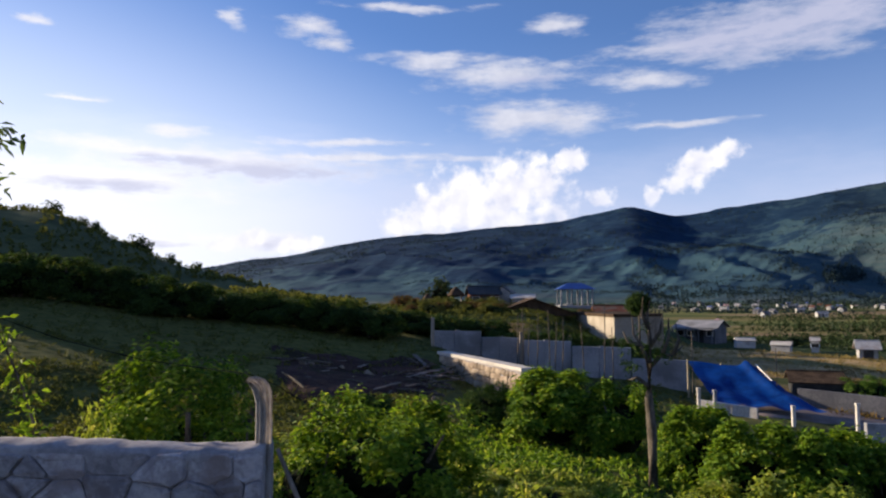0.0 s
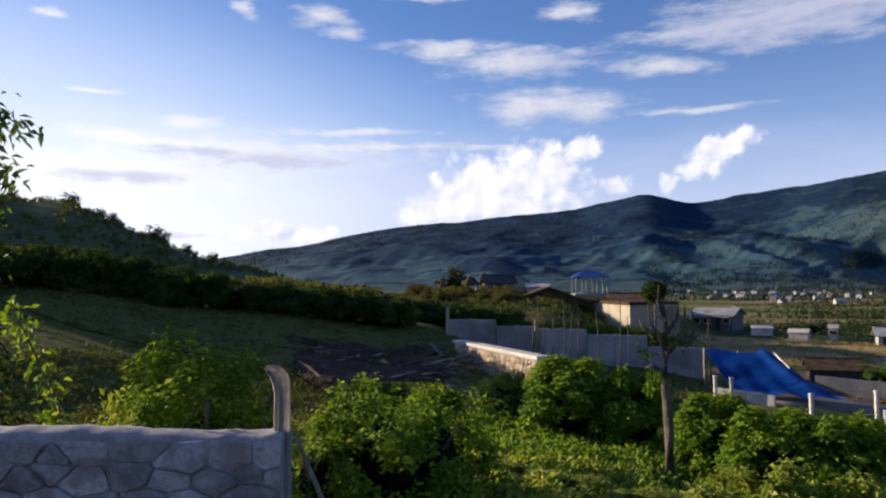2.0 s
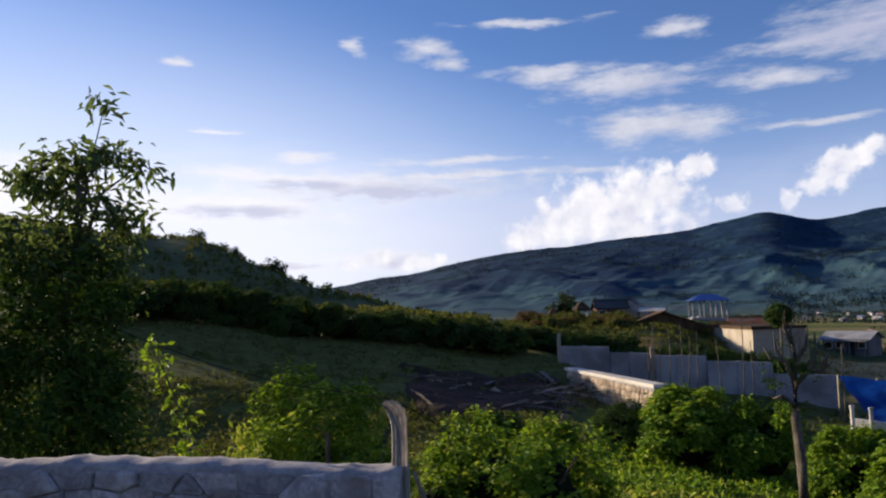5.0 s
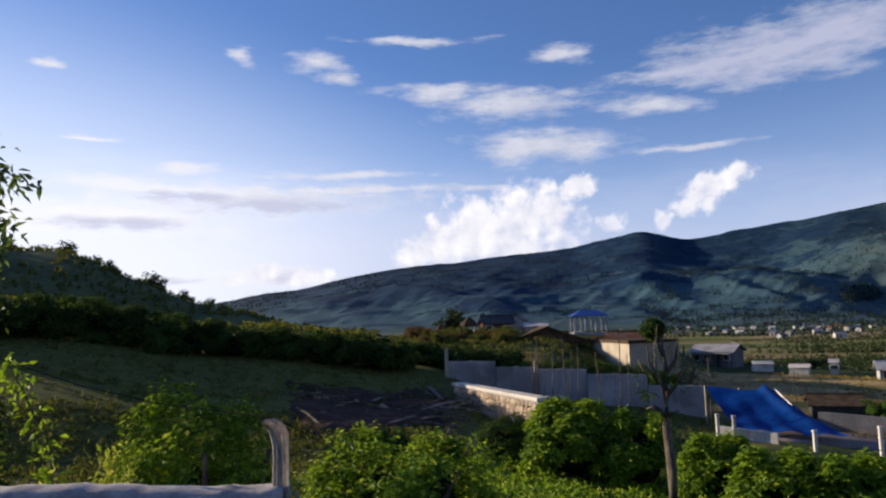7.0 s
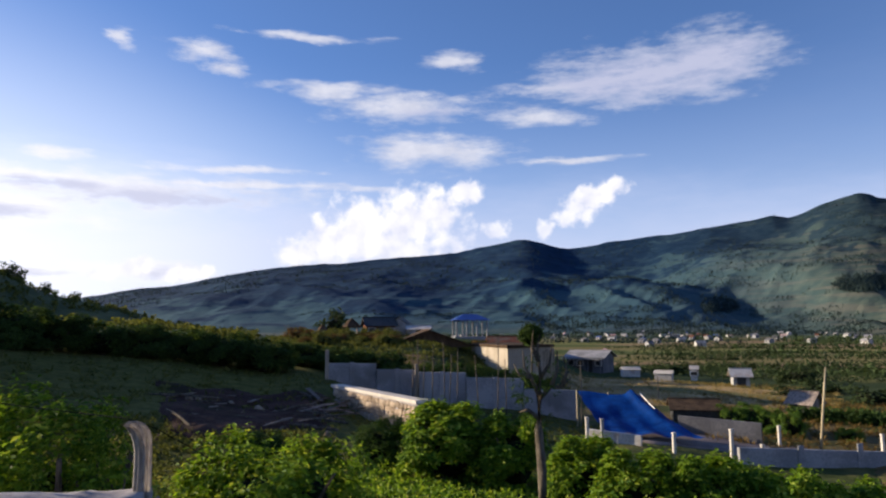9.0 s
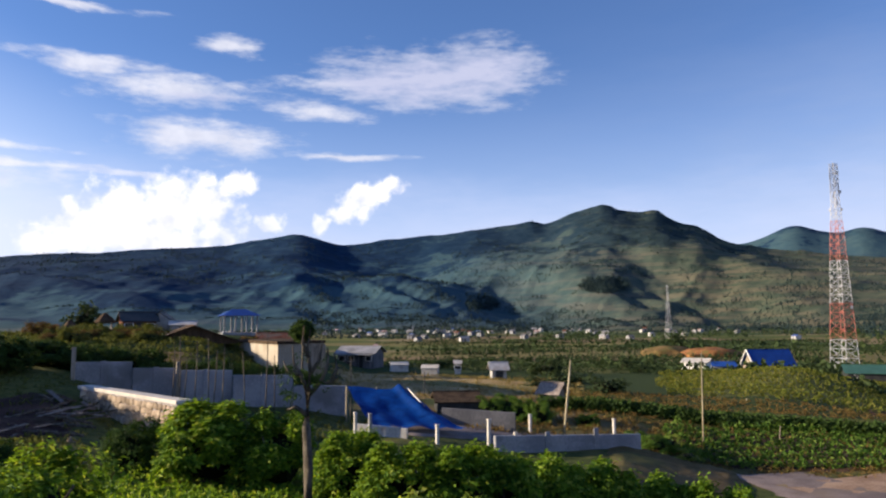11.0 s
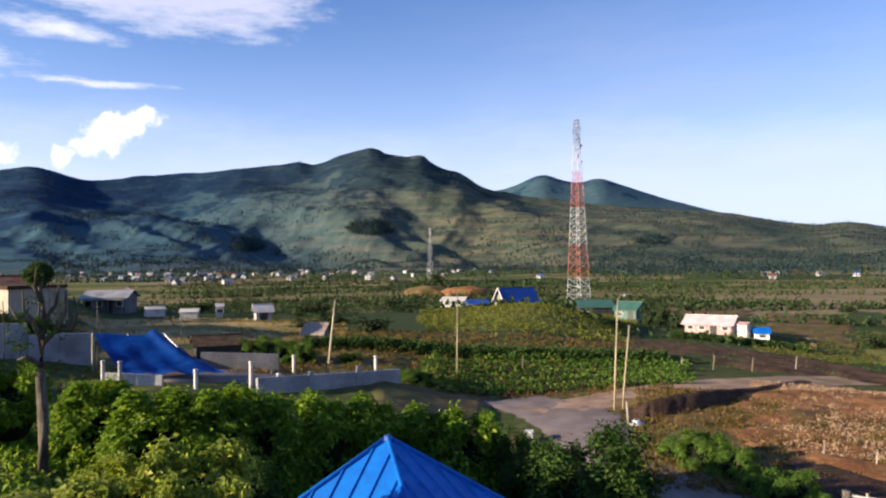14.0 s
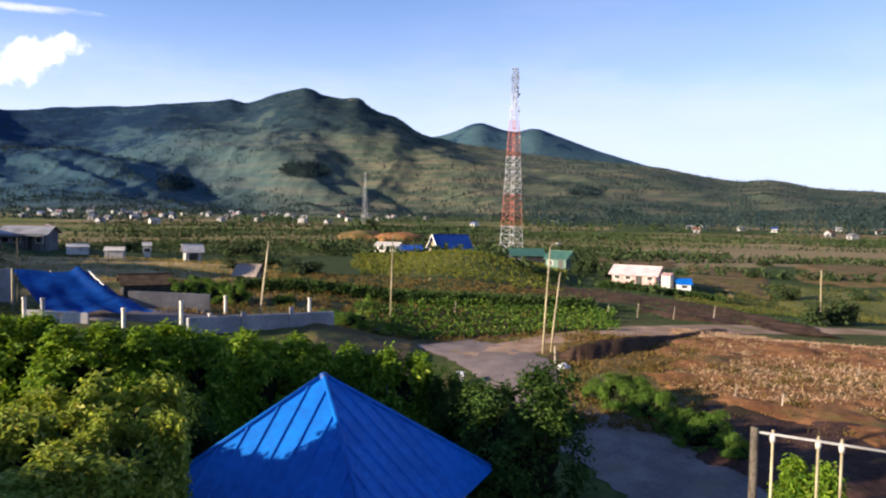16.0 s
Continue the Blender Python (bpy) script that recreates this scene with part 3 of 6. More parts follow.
CRAG_EL = [0, 0.12, -0.2, 0, 0.05, 0.18, 0.1, -0.1, 0, 0.2, 0.25, 0.0, 0, 0, 0.1, 0, 0, 0.12, 0]
BACK_AZ = [40, 44, 47, 48.2, 49, 51.1, 52.9, 53.8, 55.3, 57, 59.8, 62, 64, 67, 72, 80]
BACK_EL = [1.0, 4.5, 5.8, 5.98, 6.25, 6.96, 6.5, 6.36, 6.6, 6.07, 5.05, 4.4, 3.8, 3.0, 1.0, 0.0]


def ease(x, lo, hi):
    k = np.clip((x - lo) / (hi - lo), 0, 1)
    return k * k * (3 - 2 * k)


def smooth_interp(x, xs, ys):
    """Interpolation that eases from knot to knot."""
    xs, ys = np.asarray(xs, float), np.asarray(ys, float)
    i = np.clip(np.searchsorted(xs, x) - 1, 0, len(xs) - 2)
    k = np.clip((x - xs[i]) / (xs[i + 1] - xs[i]), 0, 1)
    slope = np.gradient(ys, xs)
    h = xs[i + 1] - xs[i]
    return ((2 * k**3 - 3 * k**2 + 1) * ys[i] + (k**3 - 2 * k**2 + k) * h * slope[i]
            + (-2 * k**3 + 3 * k**2) * ys[i + 1] + (k**3 - k**2) * h * slope[i + 1])


TABLE_AZ = np.array(sorted(HEIGHTS) + [285], float)
TABLE = np.array([HEIGHTS[a] for a in sorted(HEIGHTS)] + [HEIGHTS[-75]])
LOGS = np.log(np.array(REACH, float))


def waves(x, y, scale, seed, octaves=5, gain=0.55, ridged=False):
    """Fractal value noise over arrays."""
    total, amp, norm = 0.0, 1.0, 0.0
    for o in range(octaves):
        fx, fy = x / scale + seed * 17.3, y / scale + seed * 9.1
        ix, iy = np.floor(fx), np.floor(fy)
        u, v = fx - ix, fy - iy
        u, v = u * u * (3 - 2 * u), v * v * (3 - 2 * v)

        def h(a, b):
            s = np.sin(a * 127.1 + b * 311.7 + o * 74.7 + seed) * 43758.5453
            return s - np.floor(s)
        w = (h(ix, iy) * (1 - u) + h(ix + 1, iy) * u) * (1 - v) + (h(ix, iy + 1) * (1 - u) + h(ix + 1, iy + 1) * u) * v
        w = w * 2 - 1
        total = total + amp * ((1 - 2 * np.abs(w)) if ridged else w)
        norm, amp, scale = norm + amp, amp * gain, scale * 0.5
    return total / norm


def ground_z(x, y):
    """The ground's height, for arrays or numbers."""
    x, y = np.asarray(x, float), np.asarray(y, float)
    d = np.hypot(x, y) + 1e-6
    az = np.degrees(np.arctan2(x, y))
    a = np.where(az < -75, az + 360, az)
    ld = np.log(np.clip(d, 3, 90))
    i = np.clip(np.searchsorted(TABLE_AZ, a) - 1, 0, len(TABLE_AZ) - 2)
    k = (a - TABLE_AZ[i]) / (TABLE_AZ[i + 1] - TABLE_AZ[i])
    k = k * k * (3 - 2 * k)
    j = np.clip(np.searchsorted(LOGS, ld) - 1, 0, len(LOGS) - 2)
    m = np.clip((ld - LOGS[j]) / (LOGS[j + 1] - LOGS[j]), 0, 1)
    near = (TABLE[i, j] * (1 - k) + TABLE[i + 1, j] * k) * (1 - m) + (TABLE[i, j + 1] * (1 - k) + TABLE[i + 1, j + 1] * k) * m
    near = 2.6 + (near - 2.6) * ease(d, 0.3, 6.5)
    valley = np.interp(d, [90, 180, 400, 800, 1000], [-1.0, -2.8, -2.2, 1.5, 6.0])
    z = near + (valley - near) * ease(d, 90, 170)
    z = z + waves(x, y, 9.0, 3, 4) * 0.16 * ease(d, 4, 14) * (1 - ease(d, 45, 110)) + waves(x, y, 60.0, 5, 3) * 0.5 * ease(d, 100, 200)
    # the knoll beyond the vegetable field
    z = z + 1.55 * np.exp(-((az - 51.0) / 4.5) ** 2 - ((d - 92) / 19) ** 2)
    # the hill close by
    he = smooth_interp(az, HILL_AZ, HILL_EL)
    top = EYE + 130 * np.tan(np.radians(he))
    hill = top - (top + 6) * (1 - ease(d, 35, 130)) - (top + 6) * ease(d, 130, 420) + waves(x, y, 30.0, 8, 4) * 0.8 * ease(d, 60, 120)
    hill = np.where((az > -110) & (az < 0), hill, -50.0)
    z = np.where(d > 42, np.maximum(z, hill), z)
    # the mountains
    rough = waves(x, y, 620.0, 2, 3, 0.5)
    fine = waves(x, y, 190.0, 6, 5, 0.55)
    crest = EYE + 2400 * np.tan(np.radians(smooth_interp(az, CREST_AZ, CREST_EL)))
    crag = 2400 * np.tan(np.radians(np.interp(az, CRAG_AZ, CRAG_EL)))
    rise = np.clip((d - 850) / 1550, 0, 1) ** 1.5
    body = (crest - 6) * rise
    swell = np.sin(np.pi * np.clip((d - 850) / 1550, 0, 1)) ** 1.2
    spur = waves(az * 42.0 + (d - 850) * 0.55 + rough * 90, d * 0.22, 520.0, 13, 4, 0.48)
    gully = waves(az * 42.0 - (d - 850) * 0.40 + rough * 60, d * 0.35, 170.0, 21, 4, 0.55, True)
    body = body + swell * (waves(x, y, 520.0, 2, 4, 0.5) * 44 + spur * 70 + gully * 9 + fine * 10) * np.clip(crest / 300, 0.25, 1.2)
    body = np.where(d > 2400, (crest - 6) * (1 - ease(d, 2400, 4300)) , body) + (fine * 6.0 + waves(x, y, 60.0, 16, 3) * 3.5) * ease(d, 1900, 2400) * (1 - ease(d, 2500, 3000)) + crag * ease(d, 2180, 2400) * (1 - ease(d, 2400, 2700))
    be = smooth_interp(az, BACK_AZ, BACK_EL)
    back = (EYE + 3600 * np.tan(np.radians(be))) * ease(d, 2500, 3600) * (1 - ease(d, 3600, 4700)) + fine * 4.0
    back = np.where((az > 40) & (az < 80) & (d > 2450), back, -100.0)
    return np.where(d > 850, np.maximum(z * (1 - ease(d, 850, 1200)) + np.maximum(body, back) + 4 * ease(d, 850, 1100), -20), z)


def gz(x, y):
    return float(ground_z(x, y))


def on_ground(az, d, sink=0.0):
    p = at(az, d)
    p.z = gz(p.x, p.y) - sink
    return p


def polar_sheet(name, bearings, reaches, material, lift=0.0, bump=None, taper=False):
    """A sheet draped over the ground between bearings and reaches (arrays, or reaches as a grid)."""
    A = np.asarray(bearings, float)
    R = np.asarray(reaches, float)
    if R.ndim == 1:
        R = np.repeat(R[None, :], len(A), 0)
    X, Y = R * np.sin(np.radians(A))[:, None], R * np.cos(np.radians(A))[:, None]
    na, nr = R.shape
    rim = 1.0
    if taper:
        i, j = np.arange(na)[:, None], np.arange(nr)[None, :]
        rim = np.clip(np.minimum(i, na - 1 - i) / (na * 0.14), 0, 1) * np.clip(np.minimum(j, nr - 1 - j) / (nr * 0.14), 0, 1)
    Z = ground_z(X, Y)
    if taper:
        # a ragged edge that sinks into the ground
        size = float(np.mean(R)) * 0.05
        Z = Z + (lift + 0.03) * rim + (waves(X, Y, size, 31, 4) * 1.6 - 0.55 + rim) * (lift + 0.02) * (1 - rim) * 2.0
    else:
        Z = Z + lift
    if bump is not None:
        Z = Z + (bump(X, Y) + 0.06) * rim
    v = np.stack([X, Y, Z], -1).reshape(-1, 3)
    i = (np.arange(na - 1)[:, None] * nr + np.arange(nr - 1)[None, :]).ravel()
    f = np.stack([i, i + 1, i + nr + 1, i + nr], 1)
    me = bpy.data.meshes.new(name)
    me.vertices.add(len(v))
    me.vertices.foreach_set("co", v.ravel())
    me.loops.add(f.size)
    me.loops.foreach_set("vertex_index", f.ravel())
    me.polygons.add(len(f))
    me.polygons.foreach_set("loop_start", np.arange(len(f)) * 4)
    me.update(calc_edges=True)
    me.validate()
    me.polygons.foreach_set("use_smooth", [True] * len(me.polygons))
    me.materials.append(material)
    return new(name, me)


BEARINGS = np.concatenate([np.arange(-180, -50, 3.0), np.arange(-50, 86, 0.2), np.arange(86, 178, 3.0), [180.0]])
REACHES = np.concatenate([[0.05], np.geomspace(1.5, 90, 150), np.geomspace(92, 900, 90), np.geomspace(910, 2400, 130), np.geomspace(2420, 4900, 50)])
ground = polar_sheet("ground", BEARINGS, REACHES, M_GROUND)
tagged(ground, "rough green hillside running down to a farmed valley and wooded mountains", "ground", kind="structure")

# ---- road, fields and earth ----
M_STUBBLE = leafy("stubble", (0.30, 0.18, 0.11), (0.54, 0.39, 0.27), (0.16, 0.09, 0.05), 0.2, 0.9)
M_TUSSOCK = leafy("tussock", (0.098, 0.068, 0.022), (0.25, 0.162, 0.058), (0.10, 0.105, 0.03), 0.3, 0.9)
M_KNOLL = leafy("knoll_grass", (0.085, 0.108, 0.017), (0.215, 0.222, 0.040), (0.28, 0.25, 0.06), 0.4, 0.8)
M_GREENFIELD = surface("pasture", (0.066, 0.076, 0.020), (0.135, 0.132, 0.040), 0.12, 0.95, 0.6, 14, third=(0.17, 0.150, 0.055), depth=0.1)

def ribbon(name, points, width, material, lift=0.03, crumble=0.25):
    """A strip along polar points, draped over the ground, with uneven edges."""
    pts = [at(a, d) for a, d in points]
    fine = []
    for i in range(len(pts) - 1):
        p0, p1, p2, p3 = pts[max(i - 1, 0)], pts[i], pts[i + 1], pts[min(i + 2, len(pts) - 1)]
        for k in range(10):
            t = k / 10
            fine.append(0.5 * (2 * p1 + (p2 - p0) * t + (2 * p0 - 5 * p1 + 4 * p2 - p3) * t * t + (3 * p1 - p0 - 3 * p2 + p3) * t**3))
    fine.append(pts[-1])
    rng = np.random.default_rng(len(name))
    verts, faces, cols = [], [], 9
    for i, p in enumerate(fine):
        along = (fine[min(i + 1, len(fine) - 1)] - fine[max(i - 1, 0)]).normalized()
        side = Vector((along.y, -along.x, 0))
        w = width / 2 + float(rng.normal()) * crumble * 0.4
        for c in range(cols):
            q = p + side * (w * (2 * c / (cols - 1) - 1))
            edge = abs(2 * c / (cols - 1) - 1)
            z = gz(q.x, q.y) + lift * (1 - edge**6 * 1.6) - 0.035 * math.exp(-((edge - 0.5) / 0.16) ** 2)
            verts.append((q.x, q.y, z + lift))
        if i:
            for c in range(cols - 1):
                a = (i - 1) * cols + c
                faces.append((a, a + 1, a + cols + 1, a + cols))
    return new(name, mesh_of(name, verts, faces, material, True))


tagged(ribbon("road", [(96, 13), (82, 14), (72, 16.4), (65, 19.6), (59.6, 23.8), (55.2, 28.6), (51.6, 33.5), (48.5, 36)], 3.9, M_ROAD, 0.05),
       "grey worn packed-earth lane between bushes and fields", "road", kind="structure")
tagged(ribbon("field_path", [(68.7, 148), (69.1, 124), (69.5, 110), (70.0, 98)], 0.6, M_MEADOW, 0.04),
       "pale footpath between harvested fields", "path", kind="structure")
tagged(ribbon("dirt_track", [(50.5, 32.5), (54, 34.5), (59, 37.5), (65.5, 42), (73, 48), (80, 53), (90, 60)], 3.3, M_TRACK, 0.05),
       "reddish dirt track turning off the lane", "track", kind="structure")


def field_sheet(name, az0, az1, near0, near1, far0, far1, material, label, lift=0.06, steps=(80, 60), bump=None):
    A = np.linspace(az0, az1, steps[0])
    k = np.linspace(0, 1, steps[0])[:, None]
    s = np.linspace(0, 1, steps[1])[None, :]
    lo, hi = near0 + (near1 - near0) * k, far0 + (far1 - far0) * k
    wob = np.sin(k * 19) * 0.25 + np.sin(k * 43 + 1) * 0.15
    return tagged(polar_sheet(name, A, lo + (hi - lo) * s + wob, material, lift, bump, True), label, "field", kind="structure")


field_sheet("verge", 55, 96, 24, 20, 36, 46, M_VERGE, "dry olive and straw coloured grass verge", 0.03, bump=lambda x, y: waves(x, y, 2.5, 4, 4) * 0.12)
field_sheet("bare_plot", 61.5, 96, 27, 14, 39.5, 47, M_SOIL, "bare reddish soil plot with dry stubble", 0.08, (160, 120),
            bump=lambda x, y: waves(x, y, 1.1, 11, 5) * 0.16 + waves(x, y, 7, 12, 3) * 0.2)
# dark sheet laid in place of the shadow across this ground
field_sheet("shade_strip", 66, 97, 19.5, 15, 26.5, 24, M_DUG, "dark strip along the lane standing in for cast shade", 0.16, (110, 50), bump=lambda x, y: waves(x, y, 1.4, 19, 4) * 0.12)
field_sheet("dirt_yard", -13, 0, 22, 25, 33, 34, M_DUG, "dark dug-over earth below the hedge", 0.05, bump=lambda x, y: waves(x, y, 2.2, 14, 4) * 0.22)
field_sheet("walled_yard", 19, 39, 31, 34, 37, 38, M_ROAD, "swept pale dirt yard inside low walls", 0.05)
field_sheet("dry_patch", 37.5, 47.5, 24, 25, 36, 37, M_VERGE, "dry trampled grass beside the walled yard", 0.05, bump=lambda x, y: waves(x, y, 2.0, 27, 3) * 0.08)
field_sheet("meadow", 17, 34, 48, 50, 82, 74, M_MEADOW, "sunlit straw coloured meadow", 0.06, bump=lambda x, y: waves(x, y, 3, 21, 3) * 0.08)
field_sheet("ploughed_field", 55.0, 77, 50, 46, 85, 48, M_DARKSOIL, "dark ploughed field with long furrows", 0.12, (220, 160),
            bump=lambda x, y: 0.09 * np.sin((x * 0.957 - y * 0.29) * 2.7) + waves(x, y, 1.5, 15, 3) * 0.06)
field_sheet("straw_bank", 3.5, 11.0, 47, 47, 54, 54, M_VERGE, "straw coloured bank below the brown shed", 0.1, bump=lambda x, y: waves(x, y, 2.5, 23, 3) * 0.1)
field_sheet("tan_field", 66.5, 72.5, 104, 100, 150, 140, M_VERGE, "tan harvested field beyond the farmhouse", 0.15)
field_sheet("far_meadow", 73, 86, 78, 74, 120, 112, M_GREENFIELD, "green pasture behind the bare plot", 0.12)
field_sheet("far_stubble", 74, 86, 124, 116, 190, 180, M_VERGE, "straw coloured stubble field far off", 0.2)
field_sheet("hill_pasture", 42.5, 57, 60, 62, 124, 120, M_GREENFIELD, "olive grass slope of the knoll", 0.1)
field_sheet("valley_field", 22, 41, 96, 90, 190, 180, M_GREENFIELD, "dark green field in the valley", 0.15)
field_sheet("valley_stubble", 58, 66, 128, 124, 200, 190, M_VERGE, "pale stubble field behind the mast", 0.2)
field_sheet("green_field", 42, 60, 36.0, 38.5, 47, 48, M_DARKSOIL, "green vegetable field in rows", 0.07)


def bank(name, points, height, material, label, thick=1.6):
    """A cut bank: a steep face towards the lane, a gentle back."""
    fine = []
    for (a0, d0), (a1, d1) in zip(points, points[1:]):
        fine += [(a0 + (a1 - a0) * k / 14, d0 + (d1 - d0) * k / 14) for k in range(14)]
    verts, faces = [], []
    for i, (a, d) in enumerate(fine):
        fade = min(1.0, min(i, len(fine) - 1 - i) / 26)
        h = height * fade * (0.96 + 0.10 * float(noise.noise((a * 0.9, d * 0.3, 0))))
        g = on_ground(a, d).z
        for off, z in ((-0.9, -0.2), (-0.45, 0.12 * h), (-0.1, 0.5 * h), (0.2, 0.88 * h), (0.55, h), (thick * 0.8, 0.8 * h), (thick * 1.5, 0.3 * h), (thick * 2.4, -0.3)):
            p = at(a, d + off + 0.22 * float(noise.noise((a * 1.7, off, 3.0))) + 0.06 * float(noise.noise((a * 7, off * 3, 5.0))))
            verts.append((p.x, p.y, g + z + 0.05 * float(noise.noise((a * 5, off * 4, 9.0)))))
        if i:
            for c in range(7):
                k = (i - 1) * 8 + c
                faces.append((k, k + 1, k + 9, k + 8))
    return tagged(new(name, mesh_of(name, verts, faces, material, True)), label, "bank", kind="structure")


bank("earth_bank", [(56.8, 30.8), (58.3, 31.0), (60, 31.6), (62.5, 33), (66, 37), (70.5, 43.5)], 0.78, M_DARKSOIL, "dark cut earth bank above the bare plot")
bank("field_bank", [(33, 51), (40, 49.5), (48, 49), (55, 49), (61, 50), (68, 53)], 0.85, M_GROUND, "shaded grassy terrace bank behind the vegetable field", 2.5)


# ---- plants ----
def plant(name, label, category, leaf, count, per, size, radius, height, spread, seed, stems=5, group="", droop=0.3, wide=0.5, loose=0.5):
    """A bush at the origin: stems and a crown of leaf clumps."""
    rng = np.random.default_rng(seed)
    root = thing(name, Matrix(), label, category, group)
    p, out = heap(rng, count, per, radius, height, spread)
    p[:, 2] = np.maximum(p[:, 2], 0.03)
    part("foliage", leaves_mesh("foliage", p, rng.uniform(0.65, 1.25, len(p)) * size, leaf, rng, droop, wide, out, loose), leaf, root)
    # added core: blocks light, its near-black colour makes the gaps look shaded
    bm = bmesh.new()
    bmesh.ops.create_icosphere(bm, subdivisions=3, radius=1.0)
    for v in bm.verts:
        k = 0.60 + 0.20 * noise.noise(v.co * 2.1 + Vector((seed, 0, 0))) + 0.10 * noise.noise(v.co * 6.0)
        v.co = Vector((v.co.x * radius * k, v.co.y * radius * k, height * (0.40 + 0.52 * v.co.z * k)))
    part("shade_core", bm, M_CORE_SHADE, root, "near-black core added to darken the gaps between leaves")
    bm = bmesh.new()
    for _ in range(stems):
        a, r = rng.uniform(0, 6.28), radius * rng.uniform(0.3, 0.75)
        tip = Vector((math.cos(a) * r, math.sin(a) * r, height * rng.uniform(0.55, 0.85)))
        tube(bm, [(tip.x * 0.08, tip.y * 0.08, -0.15), tip * 0.5, tip], [0.03 * height, 0.02 * height, 0.008 * height], 5)
    part("stem", bm, M_BARK, root)
    root["size"] = (radius, height)
    return root


USED = set()
turn = random.Random(4)


def grow(proto, az, d, top_el, half, label="", group="", sink=0.05):
    """Stands a plant of that kind at a bearing, as high and as wide as it shows."""
    p = on_ground(az, d, sink)
    h = max(zat(top_el, d) - p.z, 0.3) * 0.93
    r = d * math.tan(radians(half)) * 1.12
    r0, h0 = proto["size"]
    m = Matrix.Translation(p) @ Euler((0, 0, turn.uniform(0, 6.28))).to_matrix().to_4x4() @ Matrix.Diagonal((r / r0, r / r0, h / h0, 1))
    if proto.name in USED:
        s = proto.scale
        ob = copy_thing(proto, m @ Matrix.Diagonal((1 / s.x, 1 / s.y, 1 / s.z, 1)))
    else:
        USED.add(proto.name)
        ob = proto
        ob.matrix_basis = m
    return tagged(ob, label, "", group)


shrub = plant("shrub", "leafy green garden shrub with broad leaves", "shrub", M_LEAF, 230, 40, 0.135, 0.85, 2.0, 0.07, 21, 7)
shrub_b = plant("shrub", "leafy green garden shrub with broad leaves", "shrub", M_LEAF, 230, 40, 0.14, 0.85, 2.0, 0.07, 22, 7)
shrub_y = plant("shrub", "yellow-green shrub in the sun", "shrub", M_LEAF_YELLOW, 150, 40, 0.115, 0.8, 1.2, 0.065, 23, 6)
shrub_d = plant("shrub", "dense dark green bush", "shrub", M_LEAF_DARK, 330, 44, 0.10, 1.0, 2.6, 0.09, 24, 6)
wall_bush = plant("shrub", "tall leafy shrub behind the stone wall", "shrub", M_LEAF, 260, 46, 0.062, 0.65, 2.2, 0.055, 28, 8)
tall_y = plant("shrub", "tall yellowing shrub behind the stone wall", "shrub", M_LEAF_YELLOW, 60, 34, 0.085, 0.5, 2.0, 0.08, 29, 7, loose=0.8)
yard_bush = plant("shrub", "big rounded bush in the yard", "shrub", M_LEAF, 300, 46, 0.085, 1.0, 1.5, 0.06, 30, 7)
hedge = plant("hedge_bush", "dark clipped-looking hedge bush on the slope", "hedge", M_LEAF_HEDGE, 240, 44, 0.17, 1.5, 2.4, 0.13, 25, 4)
hedge_b = plant("hedge_bush", "dark clipped-looking hedge bush on the slope", "hedge", M_LEAF_HEDGE, 240, 44, 0.17, 1.5, 2.4, 0.13, 26, 4)
lane_bush = plant("shrub", "rounded green bush on the lane's edge", "shrub", M_VEG, 260, 40, 0.085, 1.0, 1.5, 0.06, 35, 6)
far_bush = plant("bush", "small dark bush among the fields", "bush", M_LEAF_FAR, 46, 16, 0.30, 1.2, 1.8, 0.22, 27, 3)

# the big round bush and those behind the near wall
grow(wall_bush, -18.6, 6.5, -2.5, 5.6, "leafy shrub behind the stone wall, lit from behind", sink=0.1)
grow(wall_bush, -15.8, 6.2, -4.8, 3.0, "leafy shrub behind the stone wall")
grow(wall_bush, -21.6, 6.1, -6.2, 3.2, "low leafy shrub behind the stone wall")
grow(tall_y, -25.4, 6.3, -6.2, 2.0, "yellowing low shrub behind the stone wall")
grow(tall_y, -23.6, 5.8, -7.4, 2.2, "yellowing low shrub behind the stone wall")
grow(yard_bush, -4.2, 7.9, -6.8, 6.6, "big rounded bush in the yard")
grow(tall_y, -10.3, 7.6, -9.2, 2.6, "yellow-green shrub beside the round bush")
grow(shrub_y, 2.0, 9.5, -13.6, 3.2, "yellow-green low shrub in the yard")
grow(shrub_d, 3.4, 19, -6.2, 1.9, "dark bush below the stone terrace")
grow(shrub_d, -5.5, 19, -6.8, 1.8, "dark bush below the dug earth")
for az, d, el, half in [(8.3, 17.5, -4.9, 2.9), (13.4, 17, -5.9, 2.2), (18.4, 15.6, -7.2, 2.1), (22.4, 14.6, -8.0, 2.5), (26.6, 14.6, -8.2, 2.6),
                        (30.4, 15.5, -8.6, 2.4), (34.2, 17, -8.9, 2.4), (38.0, 18, -9.3, 2.4), (42.0, 19, -10.1, 2.2), (45.6, 18, -10.5, 2.3)]:
    grow(shrub if az % 2 < 1.2 else shrub_b, az, d, el, half * 1.12, "", "row of garden shrubs")
for az, d, el, half, kind in [(19.5, 10.2, -13.0, 3.6, shrub_y), (25.5, 10.4, -12.0, 3.6, shrub_y), (13.0, 10.2, -15.4, 3.4, shrub_y), (28.8, 12.8, -12.6, 2.6, shrub_d),
                              (22.0, 8.6, -16.5, 4.2, shrub_y), (15.0, 8.2, -18.0, 4.2, shrub_y), (26.0, 9.4, -14.5, 3.4, shrub_y), (8.0, 9.6, -16.0, 3.0, shrub_y)]:
    grow(kind, az, d, el, half, "", "shrubs on the slope to the gazebo")
